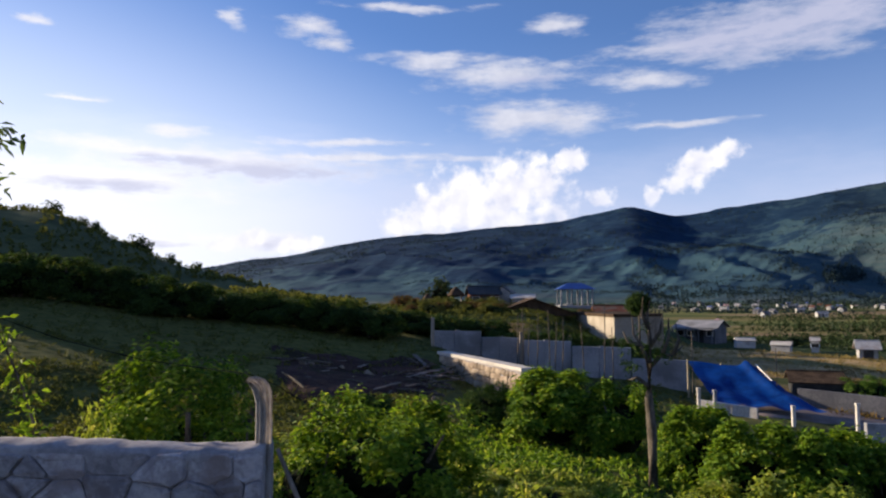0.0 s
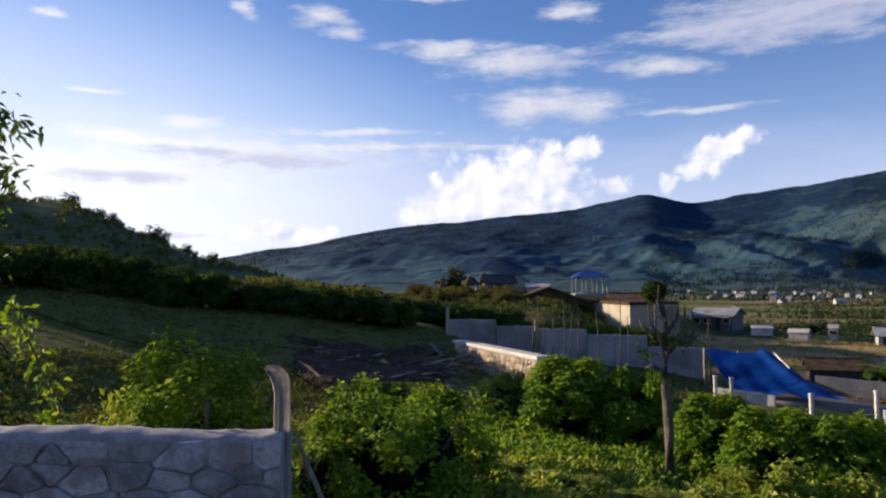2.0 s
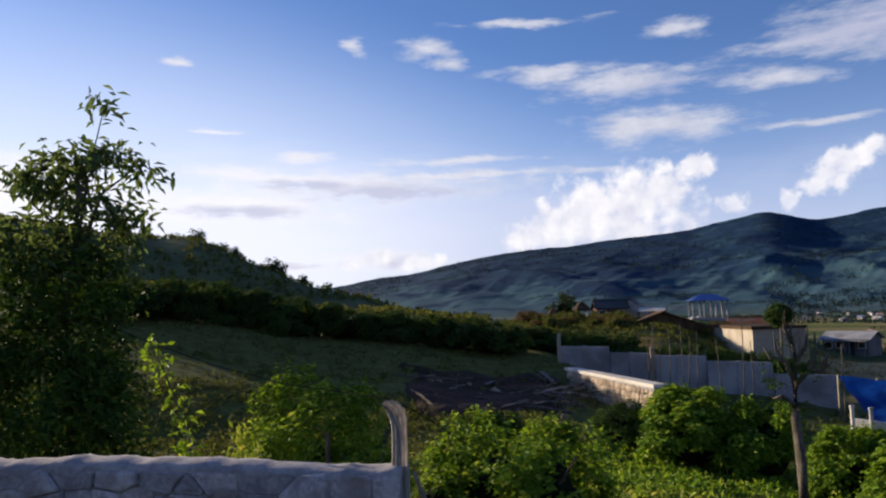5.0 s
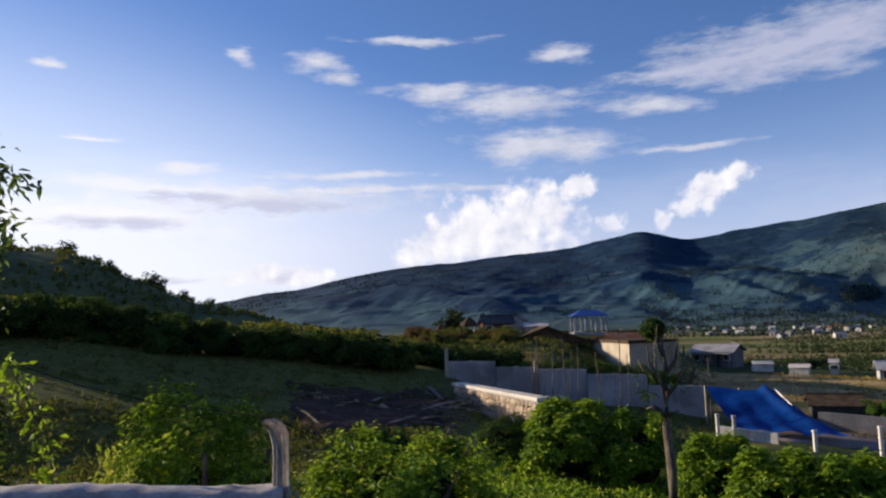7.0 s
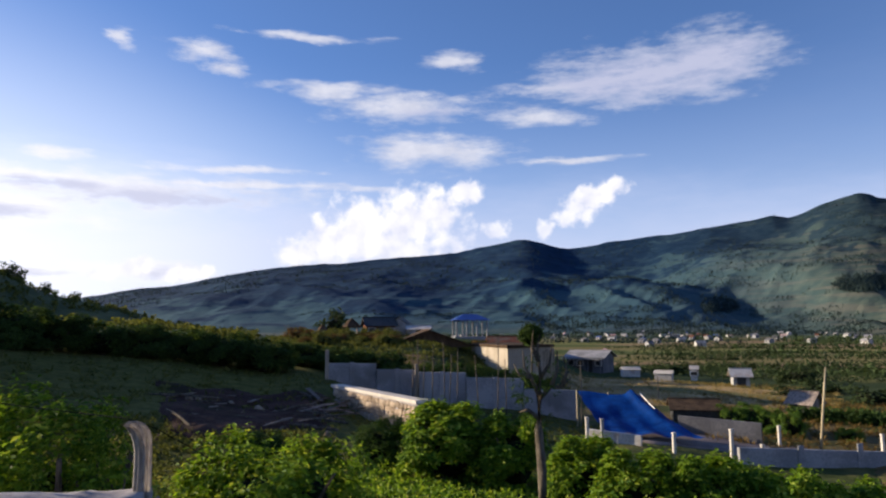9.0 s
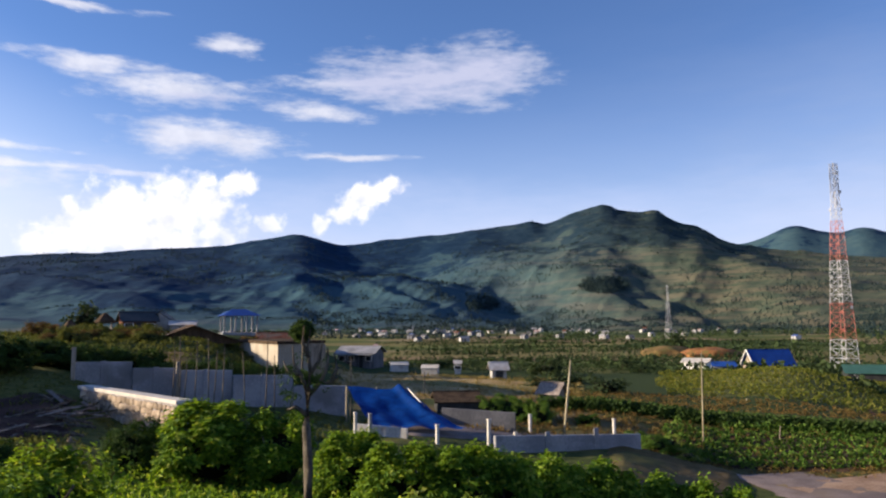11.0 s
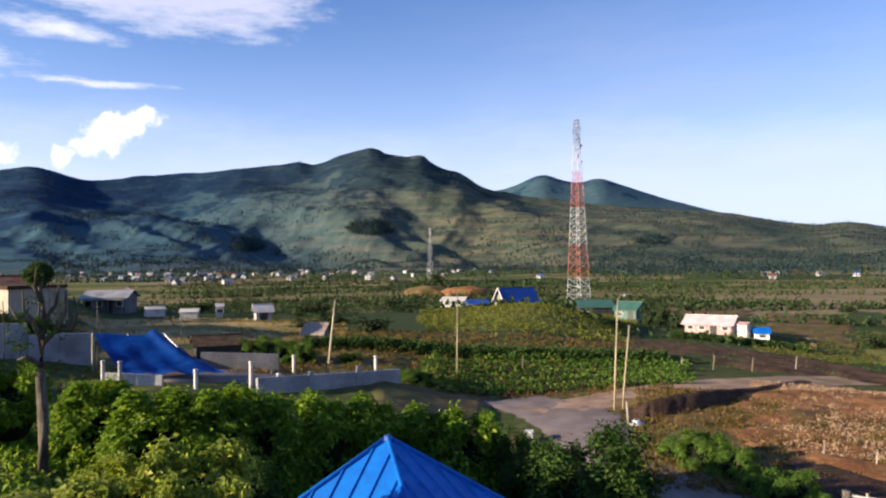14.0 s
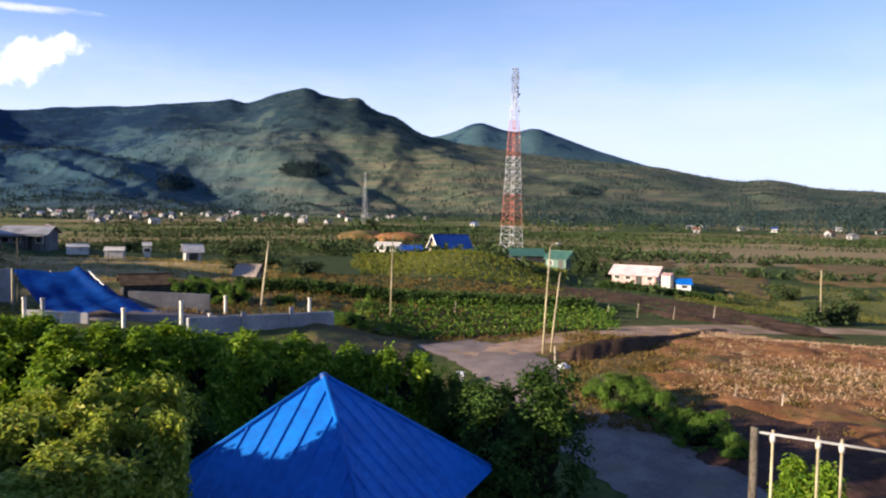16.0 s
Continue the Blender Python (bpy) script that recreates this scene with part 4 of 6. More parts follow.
grow(shrub_d, 54.8, 14.6, -11.4, 4.3, "tall dense dark bush beside the lane")
grow(shrub_d, 49.6, 17.5, -11.8, 2.0, "dark bush behind the gazebo")
for az, d, el, half in [(61.2, 25.6, -12.2, 1.6), (62.8, 24.8, -11.7, 1.9), (64.8, 23.8, -12.6, 1.6), (66.6, 22.4, -14.0, 1.5), (68.4, 21.4, -13.7, 1.9), (70.6, 20.4, -15.2, 1.3)]:
    grow(lane_bush, az, d, el, half, "rounded green bush on the lane's edge", "bushes along the lane")
grow(shrub, 75.6, 15.2, -16.0, 2.2, "low green bush behind the fence rail")
for i, (az, el) in enumerate([(-36, 3.3), (-33, 3.2), (-30, 3.1), (-27.2, 3.0), (-24.6, 2.4), (-22, 1.9), (-19.3, 1.3), (-16.6, 0.8), (-13.8, 0.6), (-11.2, 0.3), (-8.4, 0.05), (-5.6, -0.4), (-2.7, -0.8), (0.4, -1.1), (3.2, -1.5)]):
    grow(hedge if i % 2 else hedge_b, az, (39.5 if az < -3 else 42.5) - 0.3 * (i % 3), el + 0.15, 2.1, "", "hedge along the slope")
for az, d, el, half in [(4.6, 40.5, -2.25, 1.3), (7.3, 40.5, -2.2, 1.2), (9.2, 40.5, -2.2, 1.2), (11.2, 41, -2.4, 1.4), (13.2, 41, -2.6, 1.3), (15.2, 42, -3.0, 1.2)]:
    grow(hedge, az, d, el, half, "dark bush behind the grey wall", "bushes behind the grey wall")
for az, d, el, half in [(28.0, 44, -5.4, 0.9), (29.6, 43, -5.0, 1.0), (31.2, 43, -5.2, 1.0), (33.0, 42.5, -5.6, 0.9), (42.2, 38, -7.6, 0.9), (43.4, 36, -8.6, 0.9)]:
    grow(tall_y, az, d, el, half, "scrubby olive bush beside the walled yard", "bushes round the yard")
for az, d, el, half in [(27.6, 43, -5.3, 1.0), (28.9, 42, -5.1, 1.1), (30.3, 42.5, -4.9, 1.1), (31.6, 42, -5.2, 1.0), (32.8, 41.5, -5.4, 0.9), (36.4, 42, -6.3, 0.8), (39.8, 37.5, -7.4, 0.9), (41.2, 36.5, -7.6, 1.1)]:
    grow(lane_bush, az, d, el, half, "leafy olive bush behind the walled yard", "bushes round the yard")
rust_bush = plant("bush", "reddish brown bush by the cottages", "bush", M_LEAF_RUST, 60, 22, 0.22, 1.0, 1.2, 0.16, 34, 4)
for az, d, el, half in [(-0.6, 74, -0.2, 0.6), (0.6, 73, -0.3, 0.6), (2.0, 73, -0.1, 0.6), (3.2, 74, -0.2, 0.6), (10.9, 71, -0.6, 0.5)]:
    grow(rust_bush, az, d, el, half, "", "bushes by the cottages")
olive_bush = plant("bush", "olive scrub bush below the cottages", "bush", M_GRASS_DARK, 70, 26, 0.17, 1.0, 1.1, 0.13, 36, 4)
rnd = random.Random(18)
for k in range(26):
    az, d = rnd.uniform(-3.5, 4.6), rnd.uniform(58, 74)
    p = on_ground(az, d)
    h = rnd.uniform(0.5, 1.1)
    grow(rnd.choice((olive_bush, olive_bush, rust_bush)), az, d, math.degrees(math.atan2(p.z + h - EYE, d)), math.degrees(rnd.uniform(0.5, 1.0) / d), "", "bushes by the cottages")
rnd = random.Random(8)
for k in range(70):
    az, d = rnd.uniform(20, 80), rnd.choice((rnd.uniform(85, 180), rnd.uniform(60, 110)))
    if 42 < az < 70 and d < 150 or az > 58 and d < 100 or az < 33 and d < 100:
        continue
    p = on_ground(az, d)
    h = rnd.uniform(0.8, 2.1)
    grow(far_bush, az, d, math.degrees(math.atan2(p.z + h - EYE, d)), math.degrees(rnd.uniform(0.7, 1.6) / d), "", "bushes in the valley")


def tree_thing(name, m, label, stems, blobs, leaf, per, size, spread, seed, wide=0.3, droop=0.7, category="tree"):
    """A tree: bent stems (lists of points with a radius at each end) and a crown of leaf clumps (centre, radius, clumps)."""
    rng = np.random.default_rng(seed)
    root = thing(name, m, label, category)
    bm = bmesh.new()
    tube(bm, *stems[0], 9)
    part("trunk", bm, M_BARK, root, smooth=True)
    for pts, radii in stems[1:]:
        part("limb", tube(bmesh.new(), pts, radii, 6), M_BARK, root, smooth=True)
    allp, allo = [], []
    for c, r, count in blobs:
        p, out = clumps(rng, count, per, r, spread, 0.6)
        allp.append(p + np.array(c))
        allo.append(out)
    p = np.concatenate(allp)
    part("crown", leaves_mesh("crown", p, rng.uniform(0.7, 1.2, len(p)) * size, leaf, rng, droop, wide, np.concatenate(allo) * 0.6), leaf, root)
    return root


# the tall leafy tree behind the wall
def left_tree():
    b = on_ground(-36.5, 11.0)

    def q(az, el, d=11.0):
        return at(az, d, zat(el, d)) - b
    stems = [([(0, 0, -0.2), q(-36.3, -6), q(-36.9, 1), q(-36.2, 7)], [0.08, 0.065, 0.05, 0.026])]
    for az, el in [(-39.5, 9), (-33, 11), (-33.2, 7.5), (-38.6, 6), (-36, 12), (-34.9, 12), (-41, 3), (-33, 2), (-36, 10)]:
        stems.append(([q(-36.4, min(el - 5, 4)), (q(-36.4, el - 3) + q(az, el)) / 2, q(az, el)], [0.034, 0.022, 0.01]))
    stems.append(([q(-35.4, 12), q(-35, 14), q(-34.7, 15.6)], [0.012, 0.009, 0.006]))
    blobs = [(q(-36.6, 10.8), (0.49, 0.49, 0.36), 16), (q(-38.2, 9.6), (0.36, 0.41, 0.30), 9), (q(-33.6, 11.6), (0.33, 0.33, 0.19), 6), (q(-31.9, 11.2), (0.19, 0.19, 0.16), 3),
             (q(-36.0, 8.2), (0.47, 0.41, 0.30), 9), (q(-33.0, 7.9), (0.30, 0.30, 0.14), 4), (q(-34.2, 7.0), (0.28, 0.28, 0.33), 5), (q(-39.3, 6.4), (0.41, 0.41, 0.30), 6), (q(-37.0, 5.2), (0.58, 0.41, 0.41), 11),
             (q(-34.0, 4.6), (0.41, 0.41, 0.30), 7), (q(-34.7, 15.5), (0.10, 0.10, 0.07), 2), (q(-40.8, 4.6), (0.55, 0.55, 0.41), 7)]
    tree_thing("tree", Matrix.Translation(b), "slender leafy tree with long drooping leaves, against the light", stems, blobs, M_LEAF_TREE, 26, 0.19, 0.11, 31, 0.32, 0.8)
    b2 = on_ground(-37.5, 11.0)
    tree_thing("bush_tree", Matrix.Translation(b2), "dense dark thicket below the slender tree", [([(0, 0, -0.2), (0.1, 0, 0.8), (0, 0.1, 1.8)], [0.08, 0.06, 0.03])],
               [((0, 0, 1.6), (1.15, 0.9, 1.7), 130), ((-1.3, -0.4, 1.7), (1.1, 0.8, 1.7), 90), ((0.5, 0.1, 1.2), (0.6, 0.6, 1.4), 60), ((0, 0.1, 3.4), (1.0, 0.7, 0.6), 50)], M_LEAF_DARK, 46, 0.13, 0.15, 32, 0.4, 0.3, "bush")


left_tree()


def climbing_vine():
    rng = np.random.default_rng(33)
    b = on_ground(-29, 6.0)
    root = thing("vine", Matrix.Translation(b), "sunlit yellow-green vine climbing a thin stick", "vine")
    line = [at(a, 6.0, zat(e, 6.0)) - b for a, e in ((-28.5, -11), (-28.7, -8.0), (-29.6, -5.2), (-30.6, -2.8), (-31.6, -0.8))]
    part("stem", tube(bmesh.new(), [Vector((0, 0, -0.1))] + line, [0.014, 0.012, 0.01, 0.008, 0.007, 0.005], 5), M_BARK, root)
    pts = []
    for p, q, n in zip(line, line[1:], (110, 50, 26, 56)):
        for _ in range(n):
            pts.append(np.array(p.lerp(q, rng.random())) + rng.normal(size=3) * 0.055)
    pts = np.array(pts)
    part("foliage", leaves_mesh("foliage", pts, rng.uniform(0.045, 0.085, len(pts)), M_LEAF, rng, 0.2, 0.5), M_LEAF, root)


climbing_vine()


def bare_tree():
    b = on_ground(15.6, 13.8)

    def q(az, el):
        return at(az, 13.8, zat(el, 13.8)) - b
    stems = [([(0, 0, -0.2), q(15.6, -10), q(15.4, -7), q(15.5, -4.5)], [0.105, 0.088, 0.075, 0.066])]
    for pts in [[(15.5, -4.6), (14.9, -3.2), (14.4, -2.4), (14.3, -1.1)], [(15.5, -4.6), (15.6, -2.8), (15.4, -1.2), (15.6, 0.1)], [(15.5, -4.8), (16.4, -3.9), (17.2, -3.9), (17.9, -3.2)],
                [(15.6, -3.2), (16.3, -2.2), (16.5, -0.8)], [(14.9, -3.2), (14.0, -3.0), (13.6, -2.2)], [(16.4, -3.9), (16.9, -2.6), (16.9, -1.2)], [(15.5, -2.0), (15.0, -0.9), (15.1, 0.4)],
                [(15.4, -6.2), (14.6, -5.6), (14.0, -5.8)], [(17.2, -3.9), (17.6, -2.8), (17.4, -1.6)]]:
        n = len(pts)
        stems.append(([q(*p) for p in pts], [0.05 - 0.038 * i / (n - 1) for i in range(n)]))
    blobs = [(q(14.3, -3.6), (0.14, 0.1, 0.18), 6), (q(14.0, -5.4), (0.14, 0.1, 0.26), 9), (q(14.7, -6.2), (0.12, 0.1, 0.2), 5), (q(16.2, -4.2), (0.12, 0.12, 0.1), 4), (q(14.9, -2.4), (0.2, 0.2, 0.2), 3), (q(16.8, -2.8), (0.15, 0.15, 0.2), 3)]
    tree_thing("bare_tree", Matrix.Translation(b), "almost leafless lopped grey tree among the shrubs", stems, blobs, M_LEAF_DARK, 7, 0.11, 0.06, 41)


bare_tree()


def scatter(name, label, material, count, area, size, seed, lift=0.05, height=0.2, wide=0.3, droop=-0.8):
    """Low leaves or blades strewn over a stretch of ground in tufts."""
    rng = np.random.default_rng(seed)
    a0, a1, d0, d1 = area
    tufts = count // 9
    az, d = rng.uniform(a0, a1, tufts), np.sqrt(rng.uniform(d0 * d0, d1 * d1, tufts))
    az, d = np.repeat(az, 9), np.repeat(d, 9)
    x, y = d * np.sin(np.radians(az)) + rng.normal(size=len(d)) * 0.10, d * np.cos(np.radians(az)) + rng.normal(size=len(d)) * 0.10
    mound = np.clip(waves(x, y, 1.3, seed, 3) + 0.25, 0, 1)
    z = ground_z(x, y) + lift + mound * height * rng.uniform(0.2, 1, len(d))
    me = leaves_mesh(name, np.stack([x, y, z], 1), rng.uniform(0.6, 1.3, len(d)) * size, material, rng, droop, wide)
    return tagged(new(name, me), label, "plants", kind="stuff")


scatter("ground_cover", "yellow-green creeping leaves covering the yard", M_LEAF_YELLOW, 22000, (-12, 34, 6.5, 13), 0.12, 51, 0.03, 0.38, 0.45, -0.3)
scatter("garden_weeds", "green weeds between the garden shrubs", M_LEAF, 14000, (-4, 40, 11, 19), 0.13, 58, 0.03, 0.3, 0.45, -0.3)
scatter("ground_cover_shade", "creeping leaves on the slope", M_GRASS_DARK, 26000, (-44, -2, 9, 26), 0.14, 52, 0.03, 0.25, 0.4, -0.3)
scatter("slope_grass", "coarse dark grass on the slope", M_GRASS_DARK, 14000, (-44, 20, 16, 38), 0.24, 53, 0.0, 0.1, 0.12)
scatter("verge_grass", "dry grass on the lane's verge", M_GRASS, 12000, (59, 69, 24, 31), 0.18, 54, 0.0, 0.12, 0.10)
scatter("stubble", "pale dry stalks lying on the bare plot", M_STUBBLE, 30000, (68.0, 86, 27, 40), 0.21, 55, 0.10, 0.10, 0.11, 0.0)
scatter("chaff", "pale chaff strewn over the bare plot", M_STUBBLE, 36000, (66.0, 86, 27, 42), 0.13, 60, 0.12, 0.06, 0.25, 0.0)
scatter("tussock_grass", "brown and olive tussocks over the bare plot", M_TUSSOCK, 42000, (58, 80, 22, 38), 0.21, 57, 0.05, 0.20, 0.16, -0.5)
scatter("yard_straw", "dry grass round the yard and the vegetable field", M_TUSSOCK, 22000, (27, 60, 36, 62), 0.26, 59, 0.02, 0.2, 0.16, -0.5)
scatter("field_grass", "mixed green and dry grass over the fields", M_GRASS, 20000, (66, 87, 60, 118), 0.36, 68, 0.0, 0.16, 0.16, -0.6)
scatter("cottage_scrub", "rough olive and brown growth on the rise below the cottages", M_GRASS_DARK, 16000, (-5, 13, 44, 78), 0.34, 67, 0.0, 0.3, 0.3, -0.4)
scatter("meadow_grass", "straw coloured grass of the meadow", M_STRAW, 14000, (17, 36, 50, 80), 0.30, 56, 0.0, 0.12, 0.10)


def crop_rows(name, label, material, area, gap, size, seed, per=7, step=0.42, lean=0.0, ragged=1.0, stray=0.12, tall=0.0):
    """Rows of crop plants over a stretch of ground."""
    rng = np.random.default_rng(seed)
    a0, a1, d0, d1 = area
    pts = []
    d = d0
    while d < d1:
        a = a0
        while a < a1:
            pts.append((a + rng.normal() * 0.08, d + lean * (a - a0) + rng.normal() * stray))
            a += math.degrees(step / d)
        d += gap
    pts = np.array(pts)
    edge = np.minimum(np.minimum(pts[:, 0] - a0, a1 - pts[:, 0]) * 0.4, np.minimum(pts[:, 1] - d0, d1 - pts[:, 1]) * 9.0 / d1)
    px, py = pts[:, 1] * np.sin(np.radians(pts[:, 0])), pts[:, 1] * np.cos(np.radians(pts[:, 0]))
    pts = pts[(waves(px, py, d1 * 0.14, seed, 3) * 1.2 + np.minimum(edge, 1.2) > ragged - 1.0)]
    pts = np.repeat(pts, per, 0)
    x, y = pts[:, 1] * np.sin(np.radians(pts[:, 0])), pts[:, 1] * np.cos(np.radians(pts[:, 0]))
    x, y = x + rng.normal(size=len(x)) * size * 0.35, y + rng.normal(size=len(x)) * size * 0.35
    z = ground_z(x, y) + 0.08 + rng.uniform(0, 1, len(x)) * (tall or size * 0.9)
    me = leaves_mesh(name, np.stack([x, y, z], 1), rng.uniform(0.7, 1.2, len(x)) * size, material, rng, -0.3, 0.5)
    return tagged(new(name, me), label, "crops", kind="stuff")


crop_rows("vegetable_rows", "rows of leafy green vegetables in dark soil", M_VEG, (42, 62, 36.5, 48.5), 2.0, 0.22, 61, 20, 0.20, 0.16, 1.0, 0.05, 0.34)
crop_rows("knoll_grass", "olive grass in faint rows over the knoll", M_KNOLL, (41, 58.0, 58, 122), 2.4, 0.30, 62, 10, 0.34, 0.35, 1.0)
# dark leaf row put where the terrace bank lies in shadow
crop_rows("shade_hedge", "dark leaves added along the terrace bank to stand for its shade", M_LEAF_HEDGE, (33, 60, 48.2, 49.6), 0.35, 0.30, 64, 26, 0.34, 0.0, 0.2, 0.12, 0.65)
crop_rows("field_plants", "dark leafy field plants in the valley", M_LEAF_FAR, (21, 43, 86, 205), 3.6, 0.42, 63, 9, 0.6, 0.3, 1.1)
crop_rows("farm_hedge", "dark hedge in front of the farmhouse", M_LEAF_HEDGE, (60.6, 69.5, 88, 90.5), 0.6, 0.36, 65, 22, 0.45, 0.0, 0.2, 0.12, 0.6)
crop_rows("furrow_weeds", "dark weeds along the furrows of the ploughed field", M_LEAF_HEDGE, (55.2, 77, 50, 88), 4.2, 0.17, 66, 5, 0.28, -1.15, 1.0, 0.06, 0.22)

# ---- the near wall ----
def stone_meshes(material, seed, count=5):
    out = []
    for k in range(count):
        rng = random.Random(seed + k)
        bm = bmesh.new()
        bmesh.ops.create_cube(bm, size=1.0)
        bmesh.ops.bevel(bm, geom=list(bm.edges), offset=0.16, segments=1, affect="EDGES")
        for v in bm.verts:
            v.co += Vector((rng.uniform(-1, 1), rng.uniform(-1, 1), rng.uniform(-1, 1))) * 0.07
        me = bpy.data.meshes.new("stone")
        bm.normal_update()
        bm.to_mesh(me)
        bm.free()
        me.materials.append(material)
        me.polygons.foreach_set("use_smooth", [True] * len(me.polygons))
        out.append(me)
    return out


def lay_stones(parent, meshes, length, height, start, size, depth, seed, face=-1.0, rise=0.0, name="stone"):
    """Rubble in rough courses on a face in the parent's x-z plane. rise: how much the top climbs per metre."""
    rng = random.Random(seed)
    z = start
    row = 0
    while z < height:
        rh = size * rng.uniform(0.72, 1.1)
        x = -size * rng.uniform(0, 0.8)
        while x < length:
            w = size * rng.uniform(0.8, 1.7)
            cut = min(rh, height + rise * x - z)
            if cut > 0.04 and 0 < x + w / 2 < length:
                ob = part(name, rng.choice(meshes), None, parent)
                ob.matrix_basis = (Matrix.Translation((x + w / 2, face * depth * rng.uniform(0.0, 0.16), z + rise * x + cut / 2 + rng.uniform(-0.015, 0.015)))
                                   @ Euler((rng.uniform(-0.1, 0.1), rng.uniform(-0.16, 0.16), rng.uniform(-0.1, 0.1))).to_matrix().to_4x4()
                                   @ Matrix.Diagonal((w * 0.95, depth, cut * 0.95, 1)))
            x += w
        z += rh
        row += 1


def cut_cells(points, lo, hi):
    """The cells nearest to each point inside a rectangle, as polygons."""
    cells = []
    for i, p in enumerate(points):
        poly = [(lo[0], lo[1]), (hi[0], lo[1]), (hi[0], hi[1]), (lo[0], hi[1])]
        for j, q in enumerate(points):
            if i == j or abs(p[0] - q[0]) > 1.2:
                continue
            mx, my, nx, ny = (p[0] + q[0]) / 2, (p[1] + q[1]) / 2, q[0] - p[0], q[1] - p[1]
            side = [(x - mx) * nx + (y - my) * ny for x, y in poly]
            out = []
            for k in range(len(poly)):
                a, b, sa, sb = poly[k - 1], poly[k], side[k - 1], side[k]
                if (sa <= 0) != (sb <= 0):
                    f = sa / (sa - sb)
                    out.append((a[0] + (b[0] - a[0]) * f, a[1] + (b[1] - a[1]) * f))
                if sb <= 0:
                    out.append(b)
            poly = out
            if len(poly) < 3:
                break
        if len(poly) >= 3:
            cells.append(poly)
    return cells


def near_wall():
    root = thing("stone_wall", pose(-6.2, 4.42, 3.6), "rough grey rubble-stone wall with an uneven mortar top", "wall")
    length, top = 5.14, 1.86
    bm = bmesh.new()
    verts = []
    n = 120
    for i in range(n + 1):
        x = length * i / n
        h = top - 0.01 + 0.016 * math.sin(x * 2.3) + 0.03 * noise.noise((x * 4, 0, 1)) + 0.012 * noise.noise((x * 17, 0, 1))
        d = 0.012 * noise.noise((x * 6, 3, 1))
        face = [(0.010 + 0.010 * noise.noise((x * 7, k * 0.9, 4)) + 0.005 * noise.noise((x * 23, k * 2.1, 8)), h - 0.80 + 0.055 * k) for k in range(13)]
        row = [bm.verts.new((x, y, z)) for y, z in ((0.012, -0.2), *face, (0.002 + d, h - 0.09), (-0.014 + d, h - 0.03), (0.03, h), (0.14, h + 0.012), (0.24, h), (0.27, h - 0.05), (0.27, -0.2))]
        if verts:
            for a, b, c, e in zip(verts, verts[1:], row[1:], row):
                bm.faces.new((a, e, c, b))
        else:
            bm.faces.new(row)
        verts = row
    bm.faces.new(verts[::-1])
    part("mortar", bm, M_MORTAR, root, "pale rough mortar bed and cap", smooth=True)
    rng = random.Random(72)
    pts = []
    z, row = 1.15, 0
    while z < top:
        x = rng.uniform(-0.1, 0.1)
        while x < length:
            pts.append((x + rng.uniform(-0.05, 0.05), (z + rng.uniform(-0.045, 0.045)) * 1.9))
            x += rng.uniform(0.15, 0.34)
        z += rng.uniform(0.12, 0.17)
    for poly in cut_cells(pts, (0.0, 1.05 * 1.9), (length, (top - 0.045) * 1.9)):
        poly = [(x, w / 1.9) for x, w in poly]
        cx, cz = sum(p[0] for p in poly) / len(poly), sum(p[1] for p in poly) / len(poly)
        bm = bmesh.new()
        tilt = (rng.uniform(-0.06, 0.06), rng.uniform(-0.06, 0.06))
        proud = rng.uniform(0.004, 0.034)
        # the corners worn round
        ring = []
        for k in range(len(poly)):
            a, b, c = poly[k - 1], poly[k], poly[(k + 1) % len(poly)]
            for q in ((b[0] * 0.87 + a[0] * 0.13, b[1] * 0.87 + a[1] * 0.13), (b[0] * 0.87 + c[0] * 0.13, b[1] * 0.87 + c[1] * 0.13)):
                ring.append(q)
        rings = []
        for shrink, y in ((0.99, 0.08), (0.965, -proud * 0.3), (0.89, -proud * 0.9), (0.6, -proud * 1.05)):
            rings.append([bm.verts.new((cx + (x - cx) * shrink, y + (tilt[0] * (x - cx) + tilt[1] * (w - cz)) * 0.5 + rng.uniform(-0.006, 0.006), cz + (w - cz) * shrink + rng.uniform(-0.006, 0.006))) for x, w in ring])
        for p, q in zip(rings, rings[1:]):
            for k in range(len(ring)):
                bm.faces.new((p[k], p[(k + 1) % len(ring)], q[(k + 1) % len(ring)], q[k]))
        bm.faces.new(rings[-1])
        part("stone", bm, M_STONE, root)


near_wall()


M_STRIP = surface("weathered_strip", (0.27, 0.24, 0.22), (0.50, 0.46, 0.42), 16.0, 0.85, 0.4, 6, third=(0.20, 0.17, 0.15), stretch=(1, 1, 0.18), depth=0.01)


M_CABLE = surface("black_cable", (0.006, 0.006, 0.007), (0.012, 0.012, 0.012), 8.0, 0.95, 0.1, 4)
# bearing, distance and elevation along each cable
CABLES = [[(-34.0, 6.2, 0.2), (-30.6, 5.9, -1.2), (-27.2, 5.6, -2.6), (-22.1, 5.2, -4.1), (-17.8, 4.9, -4.85), (-14.6, 4.62, -5.35), (-12.6, 4.72, -6.2), (-10.4, 5.4, -7.6), (-7.8, 7.0, -9.4)]]


